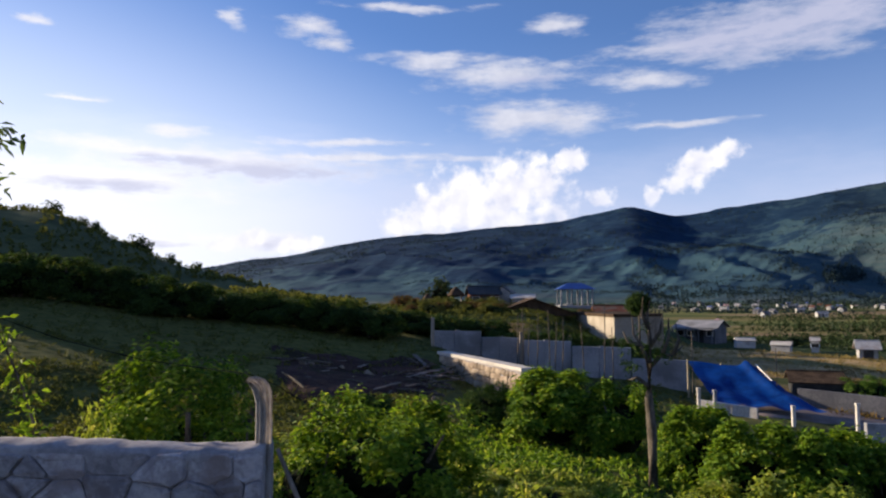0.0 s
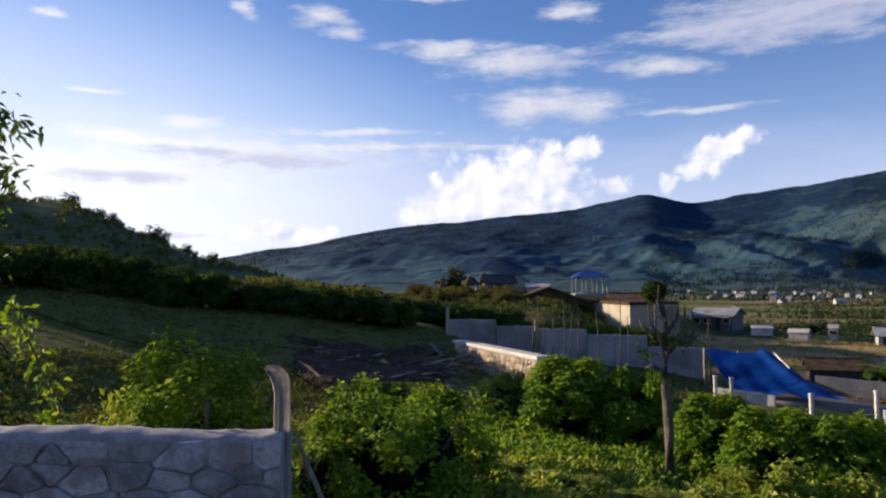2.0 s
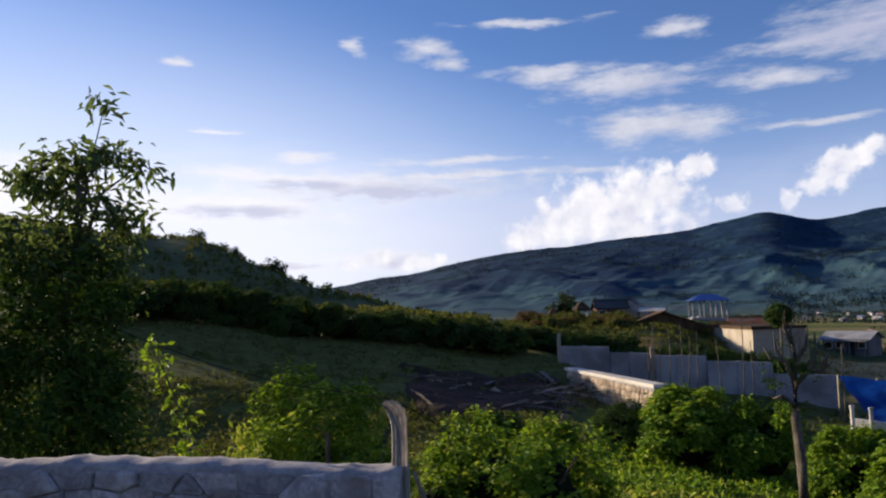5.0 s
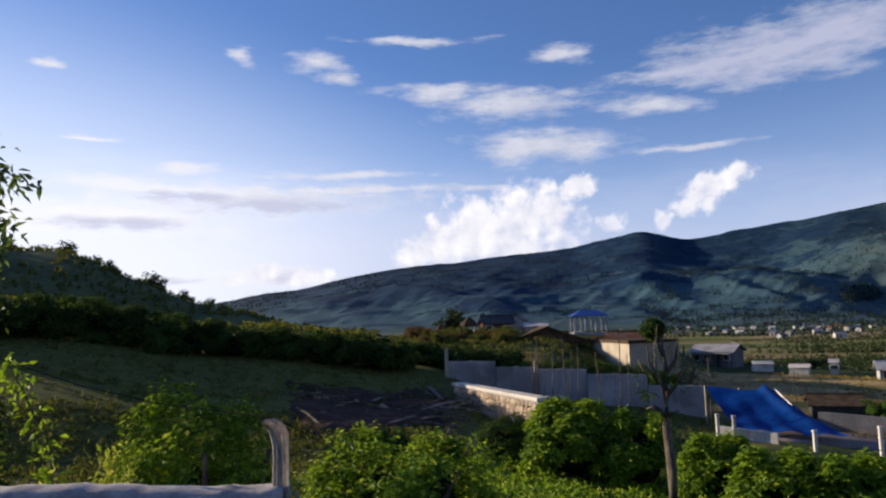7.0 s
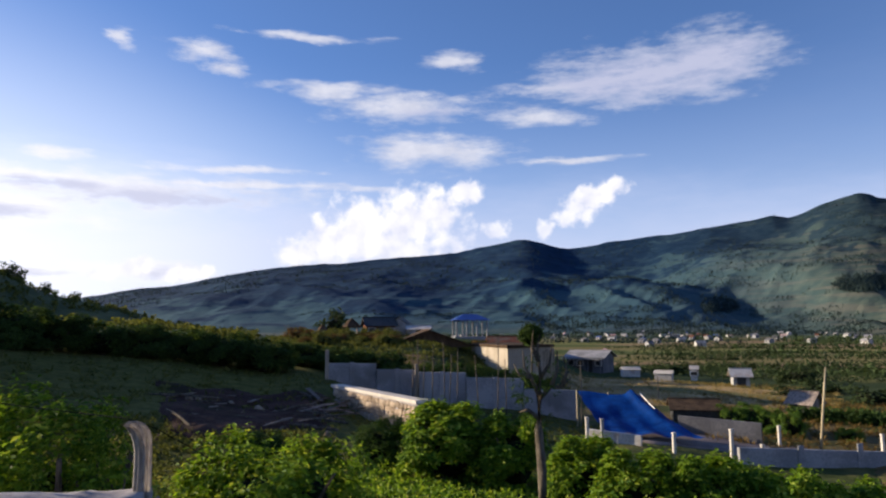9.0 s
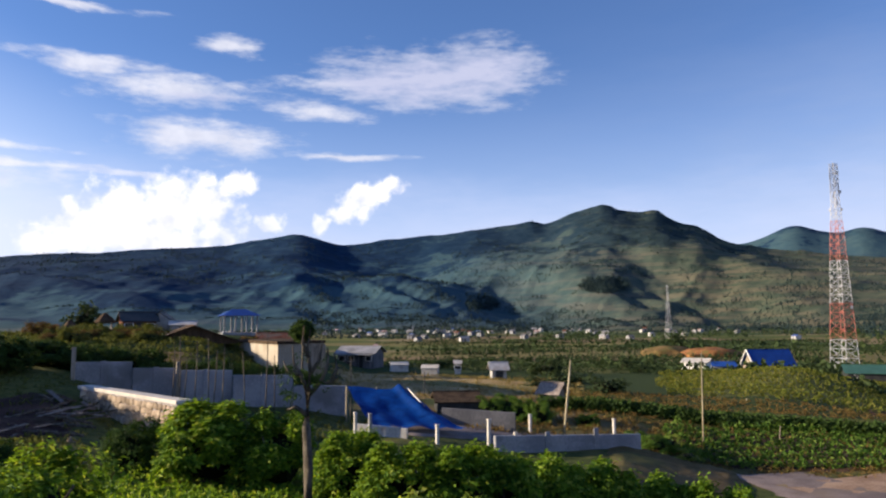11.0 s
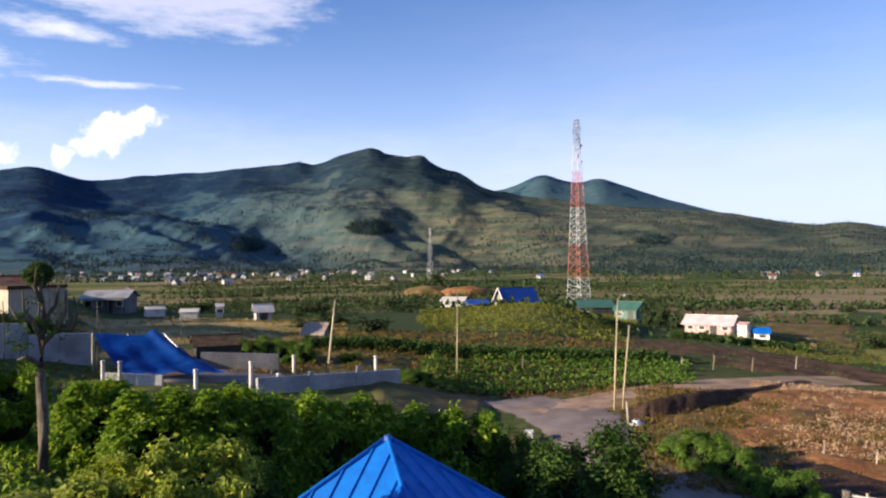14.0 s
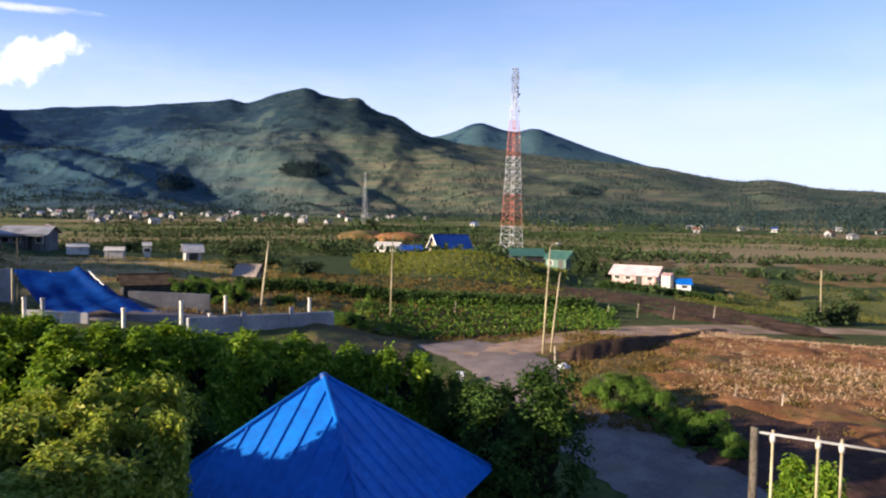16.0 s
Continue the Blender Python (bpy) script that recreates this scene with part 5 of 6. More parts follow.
def curled_sheet():
    b = Vector((-1.06, 4.5, 3.6))
    root = thing("curled_sheet", Matrix.Translation(b), "weathered ribbed strip standing at the wall's end, its top curled over", "fence panel")
    outer = [(0.03, 0.0), (0.03, 1.0), (0.03, 1.8), (0.03, 2.10), (0.026, 2.16), (0.012, 2.205), (-0.014, 2.238), (-0.055, 2.255), (-0.098, 2.252)]
    inner = [(-0.075, 0.0), (-0.075, 1.0), (-0.072, 1.8), (-0.070, 2.02), (-0.072, 2.08), (-0.078, 2.13), (-0.088, 2.172), (-0.103, 2.205), (-0.118, 2.228)]
    bm = bmesh.new()
    rows, cols = [], 13
    for i, ((x0, z0), (x1, z1)) in enumerate(zip(outer, inner)):
        row = []
        for c in range(cols):
            k = c / (cols - 1)
            bend = -0.05 * max(0.0, i - 4) / 4
            row.append(bm.verts.new((x0 + (x1 - x0) * k, 0.008 * math.cos(c * math.pi / 1.5) - 0.03 * math.sin(math.pi * k) + bend, z0 + (z1 - z0) * k)))
        rows.append(row)
    for p, q in zip(rows, rows[1:]):
        for c in range(cols - 1):
            bm.faces.new((p[c], p[c + 1], q[c + 1], q[c]))
    bmesh.ops.solidify(bm, geom=list(bm.faces), thickness=0.012)
    part("sheet", bm, M_STRIP, root, smooth=True)
    part("stake", tube(bmesh.new(), [(0.01, 0.035, -0.1), (0.012, 0.035, 1.0), (0.005, 0.035, 2.0)], [0.028, 0.026, 0.02], 7), M_WOOD, root, smooth=True)
    stick = thing("leaning_stick", Matrix.Translation((0, 0, 0)), "thin pale stick leaning at the wall's end", "stick")
    p, q = at(-12.45, 4.62, zat(-10.8, 4.62)), at(-8.6, 4.4, zat(-19.5, 4.4))
    stick.matrix_basis = Matrix.Translation(q)
    part("rod", tube(bmesh.new(), [Vector(), (p - q) * 0.5, p - q], [0.018, 0.016, 0.013], 7), M_WOOD, stick, smooth=True)
    for line in CABLES:
        w0 = at(line[0][0], line[0][1], zat(line[0][2], line[0][1]))
        wire = thing("cable", Matrix.Translation(w0), "thin dark cable sagging past the curled strip", "cable")
        pts = [at(a, d, zat(e, d)) - w0 for a, d, e in line]
        part("line", tube(bmesh.new(), pts, [0.0032] * len(pts), 5), M_CABLE, wire)


curled_sheet()


# ---- the gazebo ----
def gazebo():
    base = on_ground(39.6, 12.5)
    root = thing("gazebo", Matrix.Translation(base), "gazebo with a bright blue ribbed metal pyramid roof", "gazebo")
    apex = at(39.6, 12.5, zat(-12.6, 12.5)) - base
    r1 = Vector((2.85, -1.39, 0))
    r2 = Vector((-1.39, -2.85, 0))
    drop = Vector((0, 0, -1.93))
    corners = [apex + v + drop for v in (r1, r2, -r1, -r2)]
    for k in range(4):
        a, b = corners[k], corners[(k + 1) % 4]
        bm = bmesh.new()
        n = 13
        nrm = (b - apex).cross(a - apex).normalized()
        if nrm.z < 0:
            nrm = -nrm
        # a thick sheet with standing ribs that run up the slope
        mid = (a + b) / 2
        fall = (mid - apex)
        edge = (b - a)
        half = edge.length / 2
        e = edge.normalized()
        f = [bm.verts.new(p) for p in (apex, a, b)] + [bm.verts.new(p - nrm * 0.02) for p in (apex, a, b)]
        for q in ((0, 1, 2), (5, 4, 3), (0, 3, 4, 1), (1, 4, 5, 2), (2, 5, 3, 0)):
            bm.faces.new([f[i] for i in q])
        part("roof_panel", bm, M_BLUE, root)
        for j in range(1, n):
            s = -1 + 2 * j / n
            low = mid + e * (half * s)
            high = apex + fall * abs(s) + e * (half * s)
            rib = bmesh.new()
            w = e * 0.03
            up = nrm * 0.03
            vs = [rib.verts.new(p) for p in (low - w, low - w * 0.4 + up, low + w * 0.4 + up, low + w, high - w, high - w * 0.4 + up, high + w * 0.4 + up, high + w)]
            for q in ((0, 1, 5, 4), (1, 2, 6, 5), (2, 3, 7, 6), (0, 3, 2, 1), (4, 5, 6, 7)):
                rib.faces.new([vs[i] for i in q])
            part("rib", rib, M_BLUE, root)
        cap = tube(bmesh.new(), [apex + nrm * 0.01, (apex + a) / 2 + Vector((0, 0, 0.02)), a + Vector((0, 0, 0.02))], [0.042, 0.042, 0.042], 6)
        part("ridge_cap", cap, M_BLUE, root, smooth=True)
        part("fascia", tube(bmesh.new(), [a - Vector((0, 0, 0.05)), b - Vector((0, 0, 0.05))], [0.05, 0.05], 4), M_BLUE, root)
        foot = apex + (a - apex) * 0.82
        foot.z = 0
        part("post", boxed((foot.x - 0.06, foot.y - 0.06, gz(base.x + foot.x, base.y + foot.y) - base.z - 0.1), (foot.x + 0.06, foot.y + 0.06, corners[0].z + 0.15), 0.01), M_WOOD, root)
    part("finial", tube(bmesh.new(), [apex - Vector((0, 0, 0.04)), apex + Vector((0, 0, 0.03)), apex + Vector((0, 0, 0.05))], [0.09, 0.07, 0.03], 8), M_NAVY, root)


gazebo()


# ---- fences, poles ----
def rail_fence():
    b = on_ground(72, 13)
    root = thing("rail_fence", Matrix.Translation(b), "simple fence with a dark post, a pipe rail and bamboo pickets", "fence")

    def q(az, el, d=13.0):
        return at(az, d, zat(el, d)) - b
    part("post", tube(bmesh.new(), [(0, 0, -0.2), q(72, -14.7)], [0.07, 0.066], 10), M_BARK, root, smooth=True)
    end = q(92, -15.1)
    part("rail", tube(bmesh.new(), [q(72, -15.0), q(80, -15.1), end], [0.022, 0.022, 0.022], 8), M_CONC, root, smooth=True)
    part("post", tube(bmesh.new(), [end - Vector((0, 0, 3)), end + Vector((0, 0, 0.1))], [0.07, 0.07], 10), M_CONC, root, smooth=True)
    for az in (73.2, 76.1, 77.55):
        t = q(az, -14.9)
        part("picket", tube(bmesh.new(), [Vector((t.x, t.y, -0.2)), t * 1.0 - Vector((0, 0, 0.9)), t + Vector((0, 0, 0.04))], [0.025, 0.024, 0.022], 8), M_BAMBOO, root, smooth=True)
        part("lashing", tube(bmesh.new(), [t - Vector((0, 0, 0.17)), t - Vector((0, 0, 0.1)), t - Vector((0, 0, 0.02))], [0.038, 0.05, 0.038], 8), M_PALE, root, "pale rope lashing", smooth=True)


rail_fence()


def pole(az, d, low, top_az, high, radius, material, label, lamp=False, name="pole"):
    p = on_ground(az, d)
    q = at(top_az, d, zat(high, d))
    root = thing(name, Matrix.Translation(p), label, "pole")
    v = q - p
    bend = Vector((0.03, 0.02, 0)) * v.length * 0.2
    part("shaft", tube(bmesh.new(), [Vector((0, 0, -0.3)), v * 0.35 + bend * 0.6, v * 0.7 + bend, v], [radius, radius * 0.95, radius * 0.85, radius * 0.7], 8), material, root, smooth=True)
    if lamp:
        part("arm", tube(bmesh.new(), [v, v + Vector((0.12, -0.05, 0.14)), v + Vector((0.3, -0.12, 0.18))], [0.025, 0.02, 0.02], 6), material, root)
        part("lamp_head", boxed((v.x + 0.26, v.y - 0.2, v.z + 0.12), (v.x + 0.55, v.y - 0.05, v.z + 0.2), 0.02), M_TIN, root, "pale lamp head")
    else:
        part("tip", tube(bmesh.new(), [v, v + Vector((0, 0, 0.05))], [radius * 0.72, radius * 0.6], 8), material, root)
    return root


pole(34.6, 38, -7.3, 35.2, -2.4, 0.056, M_BAMBOO, "thick leaning bamboo pole by the walled yard")
pole(44.5, 42, -8.3, 44.6, -1.8, 0.044, M_BAMBOO, "tall thin bamboo pole at the field's edge")
pole(56.4, 33, -10.5, 56.8, -2.4, 0.044, M_BAMBOO, "tall pale bamboo pole with a small lamp", True, "lamp_pole")
pole(57.0, 33, -10.5, 57.6, -4.4, 0.04, M_BAMBOO, "bamboo pole leaning beside the lamp pole")
pole(57.45, 30, -11.6, 57.35, -10.0, 0.05, M_WOOD, "short wooden stake with a pale board", False, "stake")
pole(75.8, 55, -6.9, 75.7, -3.4, 0.056, M_BAMBOO, "bamboo pole beside the ploughed field")
pole(47.5, 60, -6, 47.5, -5.0, 0.06, M_BAMBOO, "short bamboo stake in the field", False, "stake")
for az, d, h in [(61.2, 46, 1.0), (63.4, 47, 1.1), (66.0, 48, 1.0), (68.8, 50, 1.1), (49.5, 45, 1.0), (73.6, 26, 0.8), (78.2, 33, 0.8), (70.5, 27, 0.7)]:
    p = on_ground(az, d)
    pole(az, d, 0, az + 0.1, math.degrees(math.atan2(p.z + h * 0.8 - EYE, d)), 0.03, M_WOOD, "short wooden stake in the open ground", False, "stake")
for az, top, lean in [(5.7, -0.9, 0.05), (6.2, -0.5, -0.1), (6.5, -2.0, 0.1), (7.2, -0.9, 0.1), (8.2, -0.7, -0.15), (8.5, -1.6, 0.2), (9.1, -1.2, 0.1), (10.8, -1.7, -0.3), (12.2, -0.3, 0.1), (12.9, -2.0, -0.1), (18.5, -2.2, 0.0), (24.1, -3.3, 0.0)]:
    pole(az, 34.5, 0, az + lean, top, 0.026, M_BARK, "thin dry bamboo stake against the grey wall", False, "bamboo_stake")


def litter():
    """Small pale things left by the lane."""
    p = on_ground(50.03, 27.2)
    crate = thing("crate", Matrix.Translation(p) @ Euler((0, 0, 0.7)).to_matrix().to_4x4(), "small white crate standing on short legs in the lane", "crate")
    part("body", boxed((-0.26, -0.16, 0.16), (0.26, 0.16, 0.36), 0.02), M_WHITE, crate)
    part("rim", boxed((-0.28, -0.18, 0.36), (0.28, 0.18, 0.40), 0.01), M_WHITE, crate)
    for sx in (-1, 1):
        for sy in (-1, 1):
            part("leg", boxed((sx * 0.22 - 0.025, sy * 0.12 - 0.025, -0.05), (sx * 0.22 + 0.025, sy * 0.12 + 0.025, 0.17)), M_WOOD, crate)
    rng = random.Random(51)
    for az, d, size, label in [(58.05, 29.6, 0.30, "crumpled white sack at the foot of the bank"), (64.9, 36.0, 0.22, "scrap of white sheet below the bank"),
                               (65.6, 36.8, 0.16, "scrap of white sheet below the bank"), (66.3, 37.0, 0.18, "scrap of white sheet below the bank")]:
        p = on_ground(az, d)
        bm = bmesh.new()
        bmesh.ops.create_icosphere(bm, subdivisions=2, radius=1.0)
        for v in bm.verts:
            k = size * (0.75 + 0.5 * noise.noise(v.co * 1.7 + Vector((az, d, 0))))
            v.co = Vector((v.co.x * k * 1.2, v.co.y * k, max(v.co.z, -0.35) * k * 0.75 + size * 0.3 + rng.uniform(-0.01, 0.01)))
        ob = part("sack" if size > 0.25 else "scrap", bm, M_WHITE, None)
        ob.matrix_basis = Matrix.Translation(p + Vector((0, 0, 0.08)))
        tagged(ob, label, "litter")


litter()


# ---- walls of the building plot ----
def span_wall(name, p, q, z0, z1, top0, top1, thick, material, label, cap=None, stones=None, parts_per=0):
    """A wall from p to q (bearing, distance) with its own foot and sloping top."""
    a, b = at(*p, z0), at(*q, z1)
    flat = Vector((b.x - a.x, b.y - a.y, 0))
    length = flat.length
    root = thing(name, Matrix.Translation((a.x, a.y, min(z0, z1))) @ Euler((0, 0, math.atan2(flat.y, flat.x))).to_matrix().to_4x4(), label, "wall")
    base = min(z0, z1)
    bm = bmesh.new()
    v = [bm.verts.new(c) for c in ((0, 0, z0 - base - 0.3), (length, 0, z1 - base - 0.3), (length, 0, top1 - base), (0, 0, top0 - base),
                                   (0, thick, z0 - base - 0.3), (length, thick, z1 - base - 0.3), (length, thick, top1 - base), (0, thick, top0 - base))]
    for f in ((0, 1, 2, 3), (5, 4, 7, 6), (4, 0, 3, 7), (1, 5, 6, 2), (3, 2, 6, 7), (4, 5, 1, 0)):
        bm.faces.new([v[i] for i in f])
    bmesh.ops.bevel(bm, geom=list(bm.edges), offset=0.02, segments=1, affect="EDGES")
    part("body", bm, material, root)
    if cap:
        bm = bmesh.new()
        c = [bm.verts.new(k) for k in ((-0.05, -0.08, top0 - base + 0.004), (length + 0.05, -0.08, top1 - base + 0.004), (length + 0.05, -0.08, top1 - base + 0.13), (-0.05, -0.08, top0 - base + 0.13),
                                       (-0.05, thick + 0.08, top0 - base + 0.004), (length + 0.05, thick + 0.08, top1 - base + 0.004), (length + 0.05, thick + 0.08, top1 - base + 0.13), (-0.05, thick + 0.08, top0 - base + 0.13))]
        for f in ((0, 1, 2, 3), (5, 4, 7, 6), (4, 0, 3, 7), (1, 5, 6, 2), (3, 2, 6, 7), (4, 5, 1, 0)):
            bm.faces.new([c[i] for i in f])
        part("coping", bm, cap, root, "pale coping")
    for k in range(parts_per):
        x = length * (k + 1) / (parts_per + 1)
        part("pilaster", boxed((x - 0.12, -0.05, z0 - base - 0.2), (x + 0.12, 0.0, top0 - base + 0.02), 0.01), material, root)
    if stones:
        lay_stones(root, stones, length, top0 - base - 0.02, z0 - base - 0.1, 0.30, 0.10, 75, -1.0, (top1 - top0) / length)
    return root


tan_stones = stone_meshes(M_TAN, 90)
span_wall("terrace_wall", (-0.3, 34.0), (6.1, 26.5), 3.0, 2.7, zat(-4.0, 34.0), zat(-5.3, 26.5), 0.4, M_MORTAR, "sunlit tan rubble terrace wall with a pale coping", M_PALE, tan_stones)
for i, (a0, a1, top, low) in enumerate([(-0.8, 2.95, -2.2, 3.3), (3.0, 6.0, -2.7, 3.0), (6.05, 9.8, -2.92, 2.7), (9.85, 14.2, -3.35, 2.4), (14.25, 18.3, -4.2, 1.9)]):
    span_wall("block_wall", (a0, 38.2), (a1, 38.6), low, low - 0.1, zat(top, 38.2), zat(top - 0.06, 38.6), 0.2, M_CONC,
              "grey plastered block wall stepping down the slope", None, None, 1)
for az in (-0.8, 6.02):
    p = on_ground(az, 37.9)
    post = thing("wall_post", Matrix.Translation(p), "dark upright timber post at the grey wall", "post")
    part("timber", boxed((-0.09, -0.09, -0.3), (0.09, 0.09, zat(-1.2 if az < 0 else -2.3, 37.9) - p.z), 0.01), M_WOOD, post)
span_wall("yard_wall", (29.5, 30.5), (40.2, 35), 0.9, 0.6, zat(-8.0, 30.5), zat(-7.65, 35), 0.18, M_CONC, "low grey concrete yard wall", None, None, 2)
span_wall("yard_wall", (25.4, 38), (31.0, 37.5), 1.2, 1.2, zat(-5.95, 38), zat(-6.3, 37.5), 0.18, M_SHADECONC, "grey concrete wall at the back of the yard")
span_wall("low_wall", (18.9, 31), (22.8, 30.4), 1.9, 1.7, zat(-7.05, 31), zat(-7.45, 30.4), 0.16, M_TIN, "low pale wall below the tarpaulin")
for az, d, top in [(18.9, 30.8, -6.2), (20.0, 30.6, -6.3), (25.1, 30, -7.15), (29.0, 31.2, -6.75), (32.1, 37.2, -6.4), (38.3, 35.2, -6.6), (31.0, 32.0, -7.7)]:
    p = on_ground(az, d)
    post = thing("white_post", Matrix.Translation(p), "short white-topped concrete post of the yard", "post", "posts round the yard")
    h = zat(top, d) - p.z
    part("shaft", boxed((-0.06, -0.06, -0.2), (0.06, 0.06, h - 0.08), 0.012), M_PALE if az != 20.0 else M_CONC, post)
    part("head", boxed((-0.075, -0.075, h - 0.08), (0.075, 0.075, h), 0.015), M_PALE if az != 20.0 else M_CONC, post)


def tarpaulin():
    quad = [at(18.2, 36.5, zat(-4.3, 36.5)), at(22.8, 36.0, zat(-4.62, 36)), at(27.2, 32.5, zat(-7.45, 32.5)), at(20.4, 32.0, zat(-7.3, 32.0))]
    base = on_ground(22, 34)
    root = thing("tarpaulin", Matrix.Translation(base), "large blue tarpaulin slung over poles", "tarpaulin")
    n = 26
    bm = bmesh.new()
    grid = []
    for j in range(n + 1):
        v = j / n
        row = []
        for i in range(n + 1):
            u = i / n
            p = (quad[0] * (1 - u) + quad[1] * u) * (1 - v) + (quad[3] * (1 - u) + quad[2] * u) * v
            sag = -0.30 * math.sin(math.pi * v) * (0.5 + 0.5 * math.sin(math.pi * u)) + 0.05 * math.sin(u * 21 + v * 4) * v + 0.03 * math.sin(v * 17 + u * 9)
            ridge = 0.25 * math.exp(-((u - 0.86) / 0.07) ** 2) * (1 - v)
            row.append(bm.verts.new(p - base + Vector((0, 0, sag + ridge))))
        grid.append(row)
    for a, b in zip(grid, grid[1:]):
        for i in range(n):
            bm.faces.new((a[i], a[i + 1], b[i + 1], b[i]))
    part("sheet", bm, M_TARP, root, smooth=True)
    for q in (quad[0], quad[1], (quad[0] + quad[1]) / 2):
        g = gz(q.x, q.y) - base.z
        part("prop", tube(bmesh.new(), [Vector((q.x - base.x, q.y - base.y, g - 0.2)), q - base + Vector((0, 0, 0.05))], [0.05, 0.045], 7), M_BAMBOO, root)
    part("cord", tube(bmesh.new(), [quad[1] - base + Vector((0, 0, 0.12)), quad[1].lerp(quad[2], 0.16) - base + Vector((-0.15, 0, 0.08)), quad[1].lerp(quad[2], 0.32) - base + Vector((-0.2, 0, -0.02))], [0.03, 0.03, 0.02], 6), M_WHITE, root, "pale edge rope")


tarpaulin()


def debris():
    b = on_ground(-6, 28)
    rng = random.Random(12)
    root = thing("timber_heap", Matrix.Translation(b), "untidy heap of old planks and branches on dug earth", "debris")
    for k in range(46):
        az, d = (rng.uniform(-11.5, 0.3), rng.uniform(24.5, 32)) if k < 26 else (rng.uniform(-3.5, 0.6), rng.uniform(28, 32.5))
        p = on_ground(az, d) - b
        a = rng.uniform(0, math.pi)
        ln = rng.uniform(0.8, 3.0)
        v = Vector((math.cos(a), math.sin(a) * 0.6, rng.uniform(-0.03, 0.12))) * ln / 2
        p.z += 0.06 + abs(v.z)
        if k % 2:
            part("branch", tube(bmesh.new(), [p - v, p + Vector((0, 0, 0.06)), p + v], [0.05, 0.045, 0.03], 6), M_BARK, root)
        else:
            q = v.to_track_quat("X", "Z").to_matrix().to_4x4()
            part("plank", box(bmesh.new(), (-ln / 2, -0.09, -0.015), (ln / 2, 0.09, 0.015), 0, Matrix.Translation(p) @ q), M_OLDWOOD, root)
    for k in range(16):
        p = on_ground(rng.uniform(-12, 0), rng.uniform(24, 33)) - b
        s = rng.uniform(0.12, 0.32)
        ob = part("rubble", tan_stones[k % 5], None, root)
        ob.matrix_basis = Matrix.Translation(p + Vector((0, 0, s * 0.2))) @ Euler((rng.random(), rng.random(), rng.random())).to_matrix().to_4x4() @ Matrix.Diagonal((s * 1.4, s, s * 0.8, 1))


debris()


# ---- buildings ----
def house(name, m, w, d, h, roof_h, wall, roof, label, over=0.35, windows=2, door=True, hip=False, posts=0, group="", barge=False):
    """A house with its long side along x and its front at -y."""
    root = thing(name, m, label, "building", group)
    body = bmesh.new()
    box(body, (-w / 2, -d / 2, -0.4), (w / 2, d / 2, h))
    if not hip:
        for sx in (-1, 1):
            x = sx * w / 2
            g = [body.verts.new(c) for c in ((x, -d / 2, h), (x, d / 2, h), (x, 0, h + roof_h), (x - sx * 0.08, -d / 2, h), (x - sx * 0.08, d / 2, h), (x - sx * 0.08, 0, h + roof_h))]
            for f in ((0, 1, 2), (5, 4, 3), (0, 2, 5, 3), (1, 4, 5, 2)):
                body.faces.new([g[i] for i in f])
    part("wall", body, wall, root)
    L, D, t = w / 2 + over, d / 2 + over, 0.06
    inset = D if hip else 0.0
    k = roof_h / (d / 2)
    eave = h - over * k + 0.02
    top = h + roof_h + 0.02
    sides = [[(-L, -D, eave), (L, -D, eave), (L - inset, 0, top), (-L + inset, 0, top)], [(L, D, eave), (-L, D, eave), (-L + inset, 0, top), (L - inset, 0, top)]]
    if hip:
        sides += [[(L, -D, eave), (L, D, eave), (L - inset, 0, top)], [(-L, D, eave), (-L, -D, eave), (-L + inset, 0, top)]]
    for s in sides:
        bm = bmesh.new()
        lo = [bm.verts.new(p) for p in s]
        hi = [bm.verts.new((p[0], p[1], p[2] + t)) for p in s]
        bm.faces.new(hi)
        bm.faces.new(lo[::-1])
        for i in range(len(s)):
            bm.faces.new((lo[i], lo[(i + 1) % len(s)], hi[(i + 1) % len(s)], hi[i]))
        part("roof", bm, roof, root)
    if not hip:
        part("ridge", boxed((-L, -0.08, top + t - 0.02), (L, 0.08, top + t + 0.04)), roof, root)
    if barge:
        for sx in (-1,):
            for sy in (-1, 1):
                part("bargeboard", tube(bmesh.new(), [(sx * (L + 0.03), sy * D, eave), (sx * (L + 0.03), 0, top + 0.02)], [0.11, 0.11], 4), M_WHITE, root, "white bargeboard")
    n = windows + (1 if door else 0)
    for i in range(n):
        x = -w / 2 + w * (i + 0.5) / n
        if door and i == n // 2:
            part("door", boxed((x - 0.4, -d / 2 - 0.04, 0.0), (x + 0.4, -d / 2 + 0.01, min(2.0, h * 0.85))), M_DARK, root)
        else:
            win = part("window", boxed((x - 0.42, -d / 2 - 0.05, h * 0.42), (x + 0.42, -d / 2 + 0.01, h * 0.8)), M_WHITE, root)
            part("pane", boxed((x - 0.34, -d / 2 - 0.06, h * 0.45), (x + 0.34, -d / 2 - 0.045, h * 0.77)), M_DARK, win)
    for i in range(posts):
        x = -w / 2 + w * i / max(posts - 1, 1)
        part("porch_post", boxed((x - 0.06, -d / 2 - 1.25, -0.3), (x + 0.06, -d / 2 - 1.13, h * 0.86)), wall, root)
    if posts:
        bm = bmesh.new()
        box(bm, (-w / 2 - 0.2, -d / 2 - 1.5, h * 0.86), (w / 2 + 0.2, -d / 2, h * 0.86 + 0.08))
        part("porch_roof", bm, roof, root)
    return root


